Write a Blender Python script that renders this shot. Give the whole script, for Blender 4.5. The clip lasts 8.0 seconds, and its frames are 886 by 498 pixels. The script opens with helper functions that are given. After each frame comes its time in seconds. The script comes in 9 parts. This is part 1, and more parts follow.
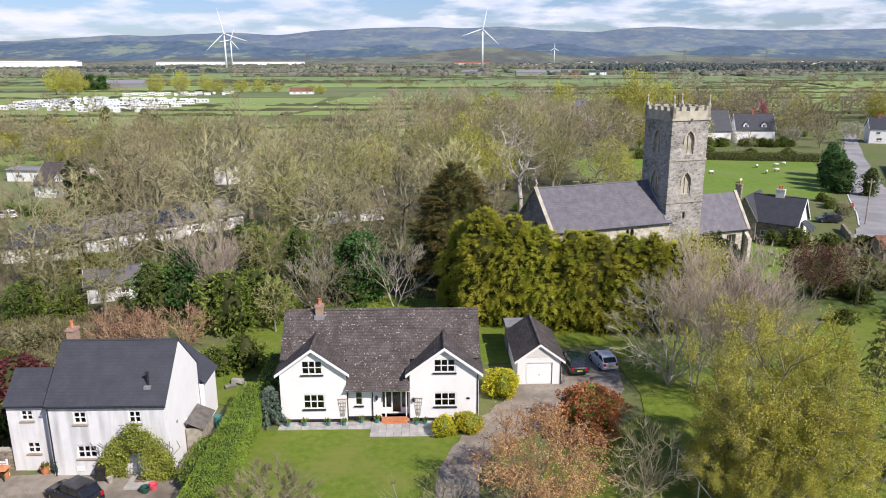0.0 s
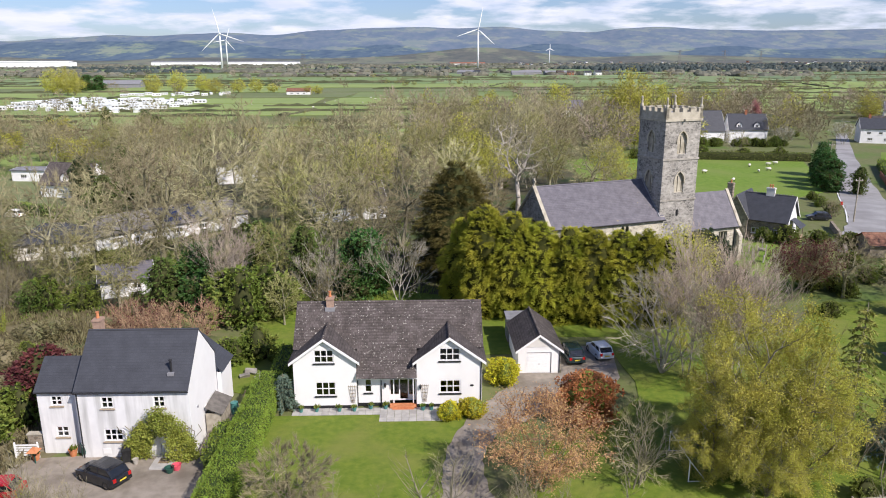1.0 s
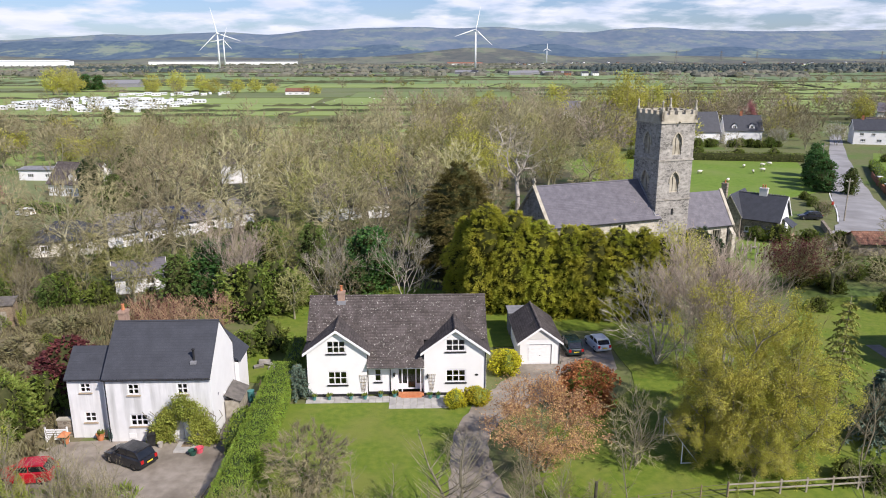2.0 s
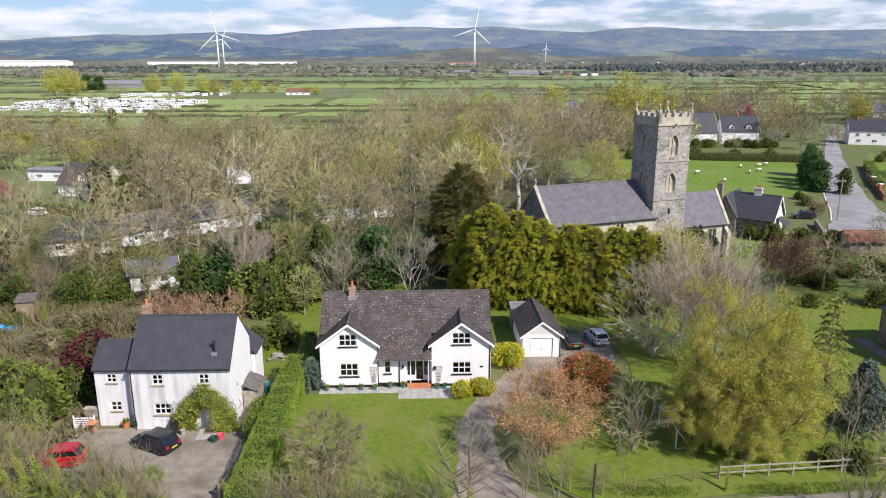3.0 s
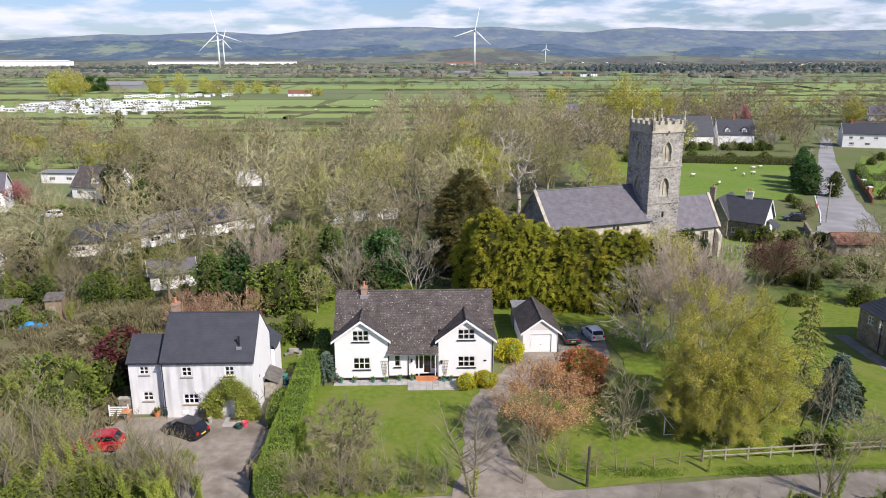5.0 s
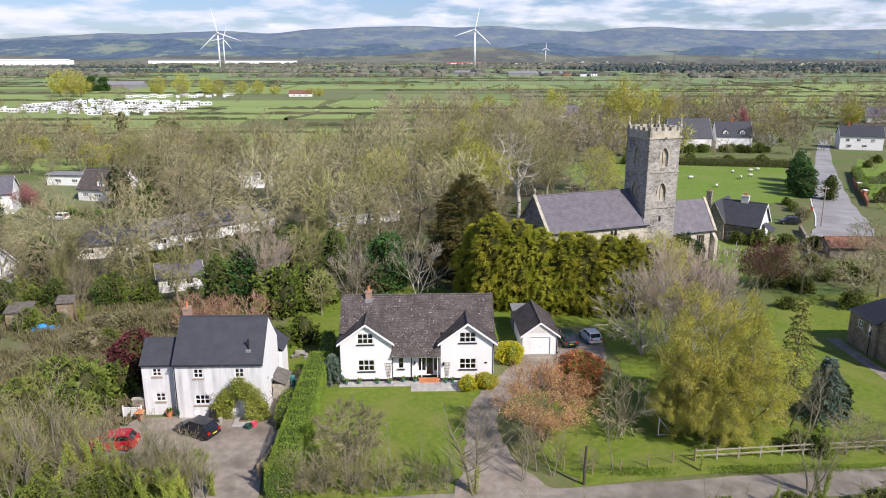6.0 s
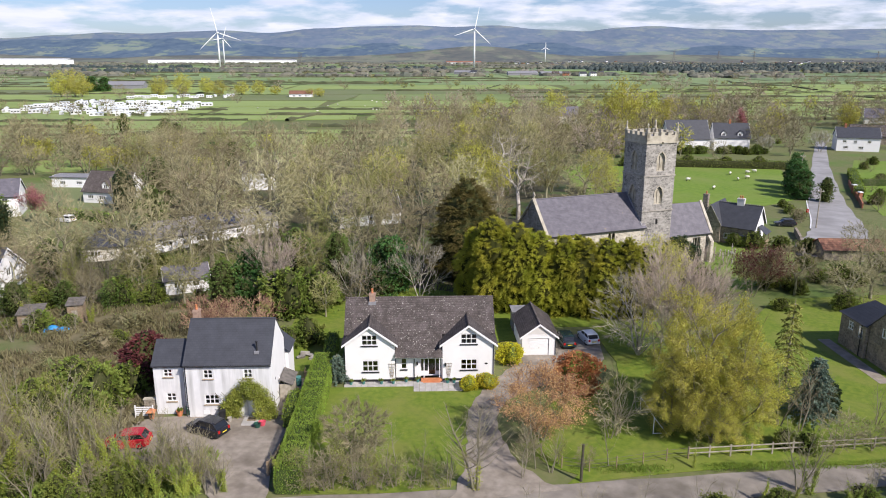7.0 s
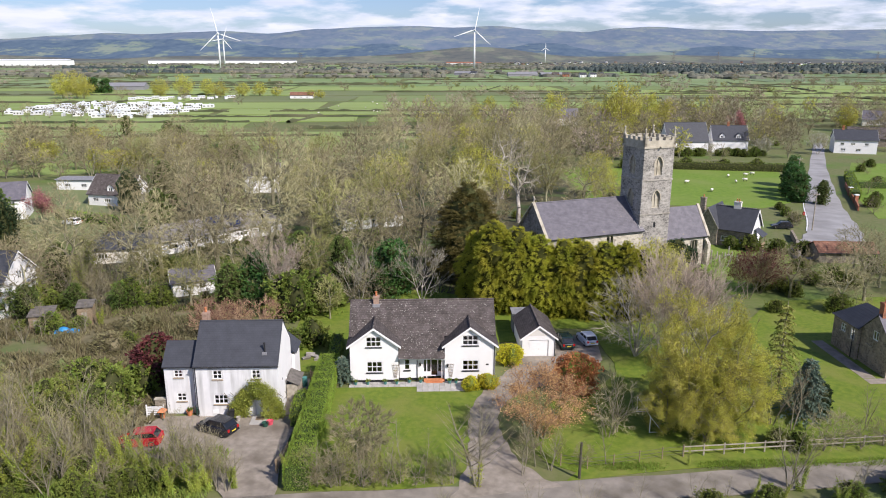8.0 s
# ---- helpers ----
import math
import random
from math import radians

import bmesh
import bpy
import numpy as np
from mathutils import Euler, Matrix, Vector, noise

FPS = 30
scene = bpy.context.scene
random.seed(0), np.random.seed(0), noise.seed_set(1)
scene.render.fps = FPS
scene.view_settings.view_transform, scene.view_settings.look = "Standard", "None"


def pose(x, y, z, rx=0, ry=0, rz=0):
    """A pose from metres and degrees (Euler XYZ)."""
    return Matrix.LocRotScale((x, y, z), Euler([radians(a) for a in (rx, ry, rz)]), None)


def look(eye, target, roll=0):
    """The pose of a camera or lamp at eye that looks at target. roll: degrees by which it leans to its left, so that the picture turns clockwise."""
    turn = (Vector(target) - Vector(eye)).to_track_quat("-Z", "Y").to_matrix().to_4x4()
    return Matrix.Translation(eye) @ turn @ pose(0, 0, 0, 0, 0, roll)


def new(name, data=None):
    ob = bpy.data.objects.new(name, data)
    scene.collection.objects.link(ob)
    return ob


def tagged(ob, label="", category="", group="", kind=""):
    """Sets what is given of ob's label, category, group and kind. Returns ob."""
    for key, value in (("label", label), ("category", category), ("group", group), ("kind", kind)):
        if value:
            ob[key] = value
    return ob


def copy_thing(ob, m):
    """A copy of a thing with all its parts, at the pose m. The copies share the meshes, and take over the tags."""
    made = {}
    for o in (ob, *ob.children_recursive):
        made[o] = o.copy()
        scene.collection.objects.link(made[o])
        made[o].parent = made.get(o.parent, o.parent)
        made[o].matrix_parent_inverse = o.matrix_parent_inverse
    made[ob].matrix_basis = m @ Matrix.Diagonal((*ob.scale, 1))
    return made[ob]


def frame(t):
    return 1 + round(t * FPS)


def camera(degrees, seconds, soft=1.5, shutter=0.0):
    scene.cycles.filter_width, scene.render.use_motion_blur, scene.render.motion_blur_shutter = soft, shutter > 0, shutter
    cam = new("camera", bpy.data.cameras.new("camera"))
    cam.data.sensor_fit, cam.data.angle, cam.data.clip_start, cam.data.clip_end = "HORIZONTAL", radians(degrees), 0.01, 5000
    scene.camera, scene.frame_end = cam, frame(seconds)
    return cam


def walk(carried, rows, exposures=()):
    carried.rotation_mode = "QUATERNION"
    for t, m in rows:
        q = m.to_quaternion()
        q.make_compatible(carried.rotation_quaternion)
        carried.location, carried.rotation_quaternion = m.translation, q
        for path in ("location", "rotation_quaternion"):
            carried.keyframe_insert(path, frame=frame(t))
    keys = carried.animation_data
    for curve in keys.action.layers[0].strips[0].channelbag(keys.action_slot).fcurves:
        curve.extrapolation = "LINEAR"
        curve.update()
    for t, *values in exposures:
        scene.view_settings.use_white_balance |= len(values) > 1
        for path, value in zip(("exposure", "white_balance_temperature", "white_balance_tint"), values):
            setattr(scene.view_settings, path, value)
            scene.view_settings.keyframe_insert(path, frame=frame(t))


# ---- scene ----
cam = camera(63.0, 8.0, soft=1.0)
EXPOSURE = (0.27, 6520, 16)
PATH = [
    (0, (-0.454, -2.012, 28.319), (-0.416, -0.079, 27.808), -0.2),
    (0.5, (-0.875, -3.572, 28.48), (-0.829, -1.639, 27.969), -0.2),
    (1, (-1.3, -5.136, 28.688), (-1.25, -3.203, 28.177), -0.2),
    (1.5, (-1.761, -6.713, 28.91), (-1.706, -4.781, 28.399), -0.1),
    (3, (-2.99, -11.407, 29.843), (-2.929, -9.475, 29.331), -0.1),
    (3.5, (-3.303, -12.789, 30.087), (-3.242, -10.857, 29.574), -0.1),
    (4, (-3.489, -14.01, 30.415), (-3.429, -12.078, 29.902), -0.1),
    (4.5, (-3.628, -15.125, 30.806), (-3.567, -13.192, 30.294), -0.1),
    (6, (-4.083, -18.236, 32.608), (-4.021, -16.305, 32.093), -0.0),
    (6.5, (-4.226, -19.256, 33.124), (-4.164, -17.324, 32.608), -0.0),
    (7, (-4.374, -20.211, 33.651), (-4.311, -18.28, 33.134), -0.0),
    (7.5, (-4.533, -21.173, 34.143), (-4.469, -19.242, 33.627), -0.0),
    (8, (-4.679, -22.099, 34.546), (-4.616, -20.167, 34.03), -0.0),
]
walk(cam, [(t, look(eye, target, roll)) for t, eye, target, roll in PATH], exposures=[(0.0, *EXPOSURE), (8.0, *EXPOSURE)])

# ---- sky and sun ----
SUN = Vector((0.517, -0.55, 0.652)).normalized()
lamp = bpy.data.lights.new("sun", "SUN")
lamp.energy, lamp.angle, lamp.color = 4.7, radians(0.6), (1.0, 0.95, 0.87)
new("sun", lamp).matrix_world = look(SUN * 100, (0, 0, 0))


def sky():
    w = bpy.data.worlds.new("world")
    scene.world = w
    w.use_nodes = True
    n, l = w.node_tree.nodes, w.node_tree.links
    bg = n["Background"]
    st = n.new("ShaderNodeTexSky")
    st.sky_type, st.sun_disc = "NISHITA", False
    st.sun_elevation, st.sun_rotation = math.asin(SUN.z), math.atan2(SUN.x, SUN.y)
    st.air_density, st.dust_density, st.ozone_density = 1.0, 0.6, 1.2
    # broken cloud over the whole dome, thickening towards the horizon by perspective
    tc = n.new("ShaderNodeTexCoord")
    sep = n.new("ShaderNodeSeparateXYZ")
    l.new(tc.outputs["Generated"], sep.inputs[0])
    up = n.new("ShaderNodeMath")
    up.operation, up.inputs[1].default_value = "MAXIMUM", 0.0
    l.new(sep.outputs["Z"], up.inputs[0])
    add = n.new("ShaderNodeMath")
    add.operation, add.inputs[1].default_value = "ADD", 0.17
    l.new(up.outputs[0], add.inputs[0])
    comb = n.new("ShaderNodeCombineXYZ")
    for axis in ("X", "Y"):
        d = n.new("ShaderNodeMath")
        d.operation = "DIVIDE"
        l.new(sep.outputs[axis], d.inputs[0])
        l.new(add.outputs[0], d.inputs[1])
        l.new(d.outputs[0], comb.inputs[axis])
    no = n.new("ShaderNodeTexNoise")
    no.inputs["Scale"].default_value, no.inputs["Detail"].default_value, no.inputs["Roughness"].default_value = 2.0, 9.0, 0.56
    l.new(comb.outputs[0], no.inputs["Vector"])
    ramp = n.new("ShaderNodeValToRGB")
    ramp.color_ramp.elements[0].position, ramp.color_ramp.elements[1].position = 0.42, 0.57
    # gaps widen overhead, where the layers are seen from below
    thin = n.new("ShaderNodeMath")
    thin.operation, thin.inputs[1].default_value = "MULTIPLY_ADD", -0.17
    l.new(up.outputs[0], thin.inputs[0])
    l.new(no.outputs["Fac"], thin.inputs[2])
    l.new(thin.outputs[0], ramp.inputs[0])
    no2 = n.new("ShaderNodeTexNoise")
    no2.inputs["Scale"].default_value, no2.inputs["Detail"].default_value = 3.5, 5.0
    l.new(comb.outputs[0], no2.inputs["Vector"])
    cl = n.new("ShaderNodeValToRGB")
    cl.color_ramp.elements[0].color, cl.color_ramp.elements[1].color = (8.4, 9.5, 11.6, 1), (10.6, 11.2, 12.4, 1)
    cl.color_ramp.elements[0].position, cl.color_ramp.elements[1].position = 0.35, 0.62
    l.new(no2.outputs["Fac"], cl.inputs[0])
    mix = n.new("ShaderNodeMix")
    mix.data_type = "RGBA"
    l.new(ramp.outputs[0], mix.inputs["Factor"])
    tint = n.new("ShaderNodeMix")
    tint.data_type, tint.blend_type = "RGBA", "MULTIPLY"
    tint.inputs["Factor"].default_value = 1.0
    tint.inputs["B"].default_value = (0.86, 1.04, 1.46, 1)
    l.new(st.outputs[0], tint.inputs["A"])
    l.new(tint.outputs["Result"], mix.inputs["A"])
    l.new(cl.outputs[0], mix.inputs["B"])
    l.new(mix.outputs["Result"], bg.inputs["Color"])
    bg.inputs["Strength"].default_value = 0.072


sky()

# ---- materials ----
MATS = {}


def mat(name, a, b, scale=1.0, c=None, c_scale=0.15, rough=0.85, bump=0.0, bump_scale=None, island=0.0, obj=0.0,
        metal=0.0, spec=0.3, c_lo=0.5, c_hi=0.7, stretch=(1, 1, 1), detail=6.0):
    """Two colours mixed by fine noise, a third by broad patches; each island or object may vary in brightness."""
    m = bpy.data.materials.new(name)
    m.use_nodes = True
    n, l = m.node_tree.nodes, m.node_tree.links
    p = n["Principled BSDF"]
    p.inputs["Roughness"].default_value, p.inputs["Metallic"].default_value = rough, metal
    p.inputs["Specular IOR Level"].default_value = spec
    geo = n.new("ShaderNodeNewGeometry")
    mp = n.new("ShaderNodeMapping")
    mp.inputs["Scale"].default_value = stretch
    l.new(geo.outputs["Position"], mp.inputs["Vector"])
    no = n.new("ShaderNodeTexNoise")
    no.inputs["Scale"].default_value, no.inputs["Detail"].default_value = scale, detail
    l.new(mp.outputs[0], no.inputs["Vector"])
    r = n.new("ShaderNodeValToRGB")
    r.color_ramp.elements[0].position, r.color_ramp.elements[1].position = 0.34, 0.66
    r.color_ramp.elements[0].color, r.color_ramp.elements[1].color = (*a, 1), (*b, 1)
    l.new(no.outputs["Fac"], r.inputs[0])
    out = r.outputs[0]
    if c:
        n2 = n.new("ShaderNodeTexNoise")
        n2.inputs["Scale"].default_value, n2.inputs["Detail"].default_value = c_scale, 5.0
        l.new(geo.outputs["Position"], n2.inputs["Vector"])
        r2 = n.new("ShaderNodeValToRGB")
        r2.color_ramp.elements[0].position, r2.color_ramp.elements[1].position = c_lo, c_hi
        l.new(n2.outputs["Fac"], r2.inputs[0])
        mx = n.new("ShaderNodeMix")
        mx.data_type = "RGBA"
        mx.inputs["B"].default_value = (*c, 1)
        l.new(r2.outputs[0], mx.inputs["Factor"])
        l.new(out, mx.inputs["A"])
        out = mx.outputs["Result"]
    for amount, node, sock in ((island, "ShaderNodeNewGeometry", "Random Per Island"), (obj, "ShaderNodeObjectInfo", "Random")):
        if amount:
            g = n.new(node)
            mr = n.new("ShaderNodeMapRange")
            mr.inputs["To Min"].default_value, mr.inputs["To Max"].default_value = 1 - amount, 1 + amount
            l.new(g.outputs[sock], mr.inputs["Value"])
            hs = n.new("ShaderNodeHueSaturation")
            l.new(mr.outputs[0], hs.inputs["Value"])
            hue = n.new("ShaderNodeMapRange")
            hue.inputs["To Min"].default_value, hue.inputs["To Max"].default_value = 0.5 - amount * 0.05, 0.5 + amount * 0.05
            l.new(g.outputs[sock], hue.inputs["Value"])
            l.new(hue.outputs[0], hs.inputs["Hue"])
            l.new(out, hs.inputs["Color"])
            out = hs.outputs[0]
    l.new(out, p.inputs["Base Color"])
    if bump:
        nb = n.new("ShaderNodeTexNoise")
        nb.inputs["Scale"].default_value, nb.inputs["Detail"].default_value = bump_scale or scale * 4, 4.0
        l.new(mp.outputs[0], nb.inputs["Vector"])
        bp = n.new("ShaderNodeBump")
        bp.inputs["Strength"].default_value, bp.inputs["Distance"].default_value = bump, 0.05
        l.new(nb.outputs["Fac"], bp.inputs["Height"])
        l.new(bp.outputs[0], p.inputs["Normal"])
    MATS[name] = m
    return m


def leafy(name, a, b, rough=0.6, spec=0.25, through_light=0.25, vary=0.35):
    """Foliage: colour varies leaf by leaf and tree by tree, some light passes through."""
    m = mat(name, a, b, 0.35, rough=rough, spec=spec, island=vary, obj=0.18)
    n, l = m.node_tree.nodes, m.node_tree.links
    p, out = n["Principled BSDF"], n["Material Output"]
    t = n.new("ShaderNodeBsdfTranslucent")
    l.new(p.inputs["Base Color"].links[0].from_socket, t.inputs["Color"])
    mx = n.new("ShaderNodeMixShader")
    mx.inputs[0].default_value = through_light
    l.new(p.outputs[0], mx.inputs[1])
    l.new(t.outputs[0], mx.inputs[2])
    l.new(mx.outputs[0], out.inputs["Surface"])
    return m


def tiled(name, a, b, spots, width, height, rough=0.8, spot_amount=0.62, axis="X", tone=0.22, spot_scale=5.0):
    """Roof tiles or slates: each tile of a course has its own tone, with lichen spots."""
    m = mat(name, a, b, 1.2, rough=rough, bump=0.3, bump_scale=14.0)
    n, l = m.node_tree.nodes, m.node_tree.links
    p = n["Principled BSDF"]
    base = p.inputs["Base Color"].links[0].from_socket
    geo = n.new("ShaderNodeNewGeometry")
    sep = n.new("ShaderNodeSeparateXYZ")
    l.new(geo.outputs["Position"], sep.inputs[0])
    cb = n.new("ShaderNodeCombineXYZ")
    l.new(sep.outputs[axis], cb.inputs["X"])
    l.new(sep.outputs["Z"], cb.inputs["Y"])
    br = n.new("ShaderNodeTexBrick")
    br.inputs["Scale"].default_value = 1.0
    br.inputs["Brick Width"].default_value, br.inputs["Row Height"].default_value = width, height
    br.inputs["Mortar Size"].default_value = 0.014
    br.inputs["Color1"].default_value, br.inputs["Color2"].default_value, br.inputs["Mortar"].default_value = (1 - tone, 1 - tone, 1 - tone, 1), (1 + tone * 0.6, 1 + tone * 0.6, 1 + tone * 0.6, 1), (1 - 2.2 * tone, 1 - 2.2 * tone, 1 - 2.2 * tone, 1)
    l.new(cb.outputs[0], br.inputs["Vector"])
    mul = n.new("ShaderNodeMix")
    mul.data_type, mul.blend_type = "RGBA", "MULTIPLY"
    mul.inputs["Factor"].default_value = 1.0
    l.new(base, mul.inputs["A"])
    l.new(br.outputs["Color"], mul.inputs["B"])
    no = n.new("ShaderNodeTexNoise")
    no.inputs["Scale"].default_value, no.inputs["Detail"].default_value = spot_scale, 3.0
    l.new(geo.outputs["Position"], no.inputs["Vector"])
    rp = n.new("ShaderNodeValToRGB")
    rp.color_ramp.elements[0].position, rp.color_ramp.elements[1].position = spot_amount, spot_amount + 0.06
    l.new(no.outputs["Fac"], rp.inputs[0])
    mx = n.new("ShaderNodeMix")
    mx.data_type = "RGBA"
    l.new(rp.outputs[0], mx.inputs["Factor"])
    l.new(mul.outputs["Result"], mx.inputs["A"])
    mx.inputs["B"].default_value = (*spots, 1)
    l.new(mx.outputs["Result"], p.inputs["Base Color"])
    return m


def masonry(name, a, b, mortar, width, height, lichen):
    """Rubble or coursed stone with uneven blocks and pale mortar."""
    m = mat(name, a, b, 2.2, c=lichen, c_scale=0.5, c_lo=0.48, c_hi=0.72, rough=0.92, bump=0.5, bump_scale=5.0)
    n, l = m.node_tree.nodes, m.node_tree.links
    p = n["Principled BSDF"]
    base = p.inputs["Base Color"].links[0].from_socket
    geo = n.new("ShaderNodeNewGeometry")
    mp = n.new("ShaderNodeMapping")
    mp.inputs["Scale"].default_value = (1 / width, 1 / width, 1 / height)
    l.new(geo.outputs["Position"], mp.inputs["Vector"])
    vo = n.new("ShaderNodeTexVoronoi")
    vo.inputs["Scale"].default_value = 1.0
    l.new(mp.outputs[0], vo.inputs["Vector"])
    hs = n.new("ShaderNodeSeparateColor")
    l.new(vo.outputs["Color"], hs.inputs[0])
    mr = n.new("ShaderNodeMapRange")
    mr.inputs["To Min"].default_value, mr.inputs["To Max"].default_value = 0.62, 1.28
    l.new(hs.outputs[0], mr.inputs["Value"])
    hv = n.new("ShaderNodeHueSaturation")
    l.new(mr.outputs[0], hv.inputs["Value"])
    l.new(base, hv.inputs["Color"])
    ve = n.new("ShaderNodeTexVoronoi")
    ve.feature = "DISTANCE_TO_EDGE"
    ve.inputs["Scale"].default_value = 1.0
    l.new(mp.outputs[0], ve.inputs["Vector"])
    rp = n.new("ShaderNodeValToRGB")
    rp.color_ramp.elements[0].position, rp.color_ramp.elements[1].position = 0.03, 0.09
    rp.color_ramp.elements[0].color, rp.color_ramp.elements[1].color = (1, 1, 1, 1), (0, 0, 0, 1)
    l.new(ve.outputs["Distance"], rp.inputs[0])
    mx = n.new("ShaderNodeMix")
    mx.data_type = "RGBA"
    l.new(rp.outputs[0], mx.inputs["Factor"])
    l.new(hv.outputs[0], mx.inputs["A"])
    mx.inputs["B"].default_value = (*mortar, 1)
    l.new(mx.outputs["Result"], p.inputs["Base Color"])
    return m


def glass(name):
    m = bpy.data.materials.new(name)
    m.use_nodes = True
    p = m.node_tree.nodes["Principled BSDF"]
    p.inputs["Base Color"].default_value = (0.75, 0.8, 0.8, 1)
    p.inputs["Roughness"].default_value, p.inputs["Transmission Weight"].default_value = 0.03, 1.0
    MATS[name] = m
    return m


def streaked(name, a, b, stain):
    """Painted render with faint upright rain streaks."""
    m = mat(name, a, b, 1.5, rough=0.85, bump=0.08, bump_scale=30)
    n, l = m.node_tree.nodes, m.node_tree.links
    p = n["Principled BSDF"]
    base = p.inputs["Base Color"].links[0].from_socket
    geo = n.new("ShaderNodeNewGeometry")
    mp = n.new("ShaderNodeMapping")
    mp.inputs["Scale"].default_value = (1.6, 1.6, 0.16)
    l.new(geo.outputs["Position"], mp.inputs["Vector"])
    no = n.new("ShaderNodeTexNoise")
    no.inputs["Scale"].default_value, no.inputs["Detail"].default_value = 1.0, 6.0
    l.new(mp.outputs[0], no.inputs["Vector"])
    rp = n.new("ShaderNodeValToRGB")
    rp.color_ramp.elements[0].position, rp.color_ramp.elements[1].position = 0.47, 0.74
    l.new(no.outputs["Fac"], rp.inputs[0])
    mx = n.new("ShaderNodeMix")
    mx.data_type = "RGBA"
    l.new(rp.outputs[0], mx.inputs["Factor"])
    l.new(base, mx.inputs["A"])
    mx.inputs["B"].default_value = (*stain, 1)
    l.new(mx.outputs["Result"], p.inputs["Base Color"])
    return m


GROUND = mat("rough_ground", (0.115, 0.14, 0.042), (0.16, 0.16, 0.07), 0.9, c=(0.10, 0.165, 0.03), c_scale=0.06, bump=0.6, bump_scale=3)
LAWN = mat("lawn_grass", (0.10, 0.158, 0.014), (0.158, 0.208, 0.024), 1.6, c=(0.19, 0.205, 0.045), c_scale=0.22, c_lo=0.46, c_hi=0.74, bump=0.8, bump_scale=7, detail=12)
MEADOW = mat("meadow_grass", (0.115, 0.20, 0.02), (0.165, 0.25, 0.032), 0.8, c=(0.18, 0.235, 0.05), c_scale=0.07, c_lo=0.46, c_hi=0.72, bump=0.4, bump_scale=4)
FIELDS = [mat("field_grass", a, b, 0.02, c=c, c_scale=0.008) for a, b, c in (
    ((0.20, 0.275, 0.075), (0.235, 0.305, 0.09), (0.25, 0.28, 0.11)),
    ((0.155, 0.215, 0.07), (0.19, 0.245, 0.085), (0.21, 0.225, 0.10)),
    ((0.225, 0.30, 0.085), (0.26, 0.33, 0.105), (0.20, 0.255, 0.09)),
    ((0.135, 0.17, 0.065), (0.165, 0.195, 0.08), (0.18, 0.175, 0.105)))]
WOODFLOOR = mat("woodland_floor", (0.055, 0.055, 0.026), (0.105, 0.092, 0.052), 0.8, c=(0.055, 0.095, 0.022), c_scale=0.14, bump=0.9, bump_scale=3)
# Field grass greyed for the far plain, haze mixed into its colours.
HAZED_FIELDS = [mat("hazed_pasture", a, b, 0.01, c=c, c_scale=0.004) for a, b, c in (
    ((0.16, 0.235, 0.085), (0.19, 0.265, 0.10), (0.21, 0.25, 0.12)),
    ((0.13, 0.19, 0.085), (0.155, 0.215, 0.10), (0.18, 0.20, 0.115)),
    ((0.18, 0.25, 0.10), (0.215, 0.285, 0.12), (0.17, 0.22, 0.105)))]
SCRUBLAND = mat("scrub_ground", (0.125, 0.115, 0.06), (0.20, 0.17, 0.10), 0.7, c=(0.11, 0.15, 0.045), c_scale=0.12, bump=0.8, bump_scale=3)
GRAVEL = mat("gravel", (0.23, 0.20, 0.16), (0.335, 0.292, 0.242), 1.2, c=(0.165, 0.14, 0.11), c_scale=0.35, bump=0.4, bump_scale=25)
ASPHALT = mat("lane_asphalt", (0.20, 0.178, 0.148), (0.285, 0.255, 0.215), 0.7, c=(0.12, 0.105, 0.08), c_scale=0.25, bump=0.3, bump_scale=20)
ROADTOP = mat("road_asphalt", (0.27, 0.265, 0.26), (0.34, 0.335, 0.33), 0.3, c=(0.22, 0.215, 0.21), c_scale=0.12, bump=0.2, bump_scale=20)
PAVING = mat("paving_stone", (0.33, 0.32, 0.30), (0.45, 0.43, 0.40), 1.5, obj=0.15, bump=0.2, bump_scale=15)
WHITE = mat("white_render", (0.76, 0.755, 0.74), (0.80, 0.795, 0.78), 0.8, bump=0.1, bump_scale=30)
OLDWHITE = streaked("weathered_white_render", (0.70, 0.70, 0.695), (0.76, 0.76, 0.75), (0.46, 0.46, 0.445))
PAINT = mat("white_paint", (0.80, 0.80, 0.79), (0.84, 0.84, 0.83), 3.0, rough=0.45)
BLACKPAINT = mat("black_paint", (0.02, 0.02, 0.022), (0.03, 0.03, 0.032), 3.0, rough=0.5)
CREAM = mat("cream_render", (0.70, 0.66, 0.56), (0.78, 0.74, 0.64), 0.8)
TILE = tiled("brown_roof_tile", (0.075, 0.062, 0.056), (0.125, 0.105, 0.098), (0.44, 0.42, 0.37), 0.30, 0.20, spot_amount=0.635, spot_scale=7.0)
SLATE = tiled("dark_slate", (0.052, 0.055, 0.064), (0.064, 0.068, 0.079), (0.10, 0.10, 0.11), 0.35, 0.17, rough=0.55, spot_amount=0.76, tone=0.07)
CHURCHSLATE = tiled("church_slate", (0.118, 0.112, 0.128), (0.162, 0.153, 0.172), (0.30, 0.24, 0.13), 0.4, 0.2, rough=0.6, spot_amount=0.72, tone=0.08, spot_scale=1.2)
STONE = masonry("grey_stone", (0.245, 0.23, 0.205), (0.40, 0.375, 0.335), (0.36, 0.34, 0.305), 0.55, 0.28, (0.15, 0.142, 0.13))
PALESTONE = mat("pale_dressed_stone", (0.38, 0.345, 0.27), (0.49, 0.45, 0.36), 1.2, c=(0.28, 0.25, 0.19), c_scale=0.8, bump=0.3, bump_scale=8)
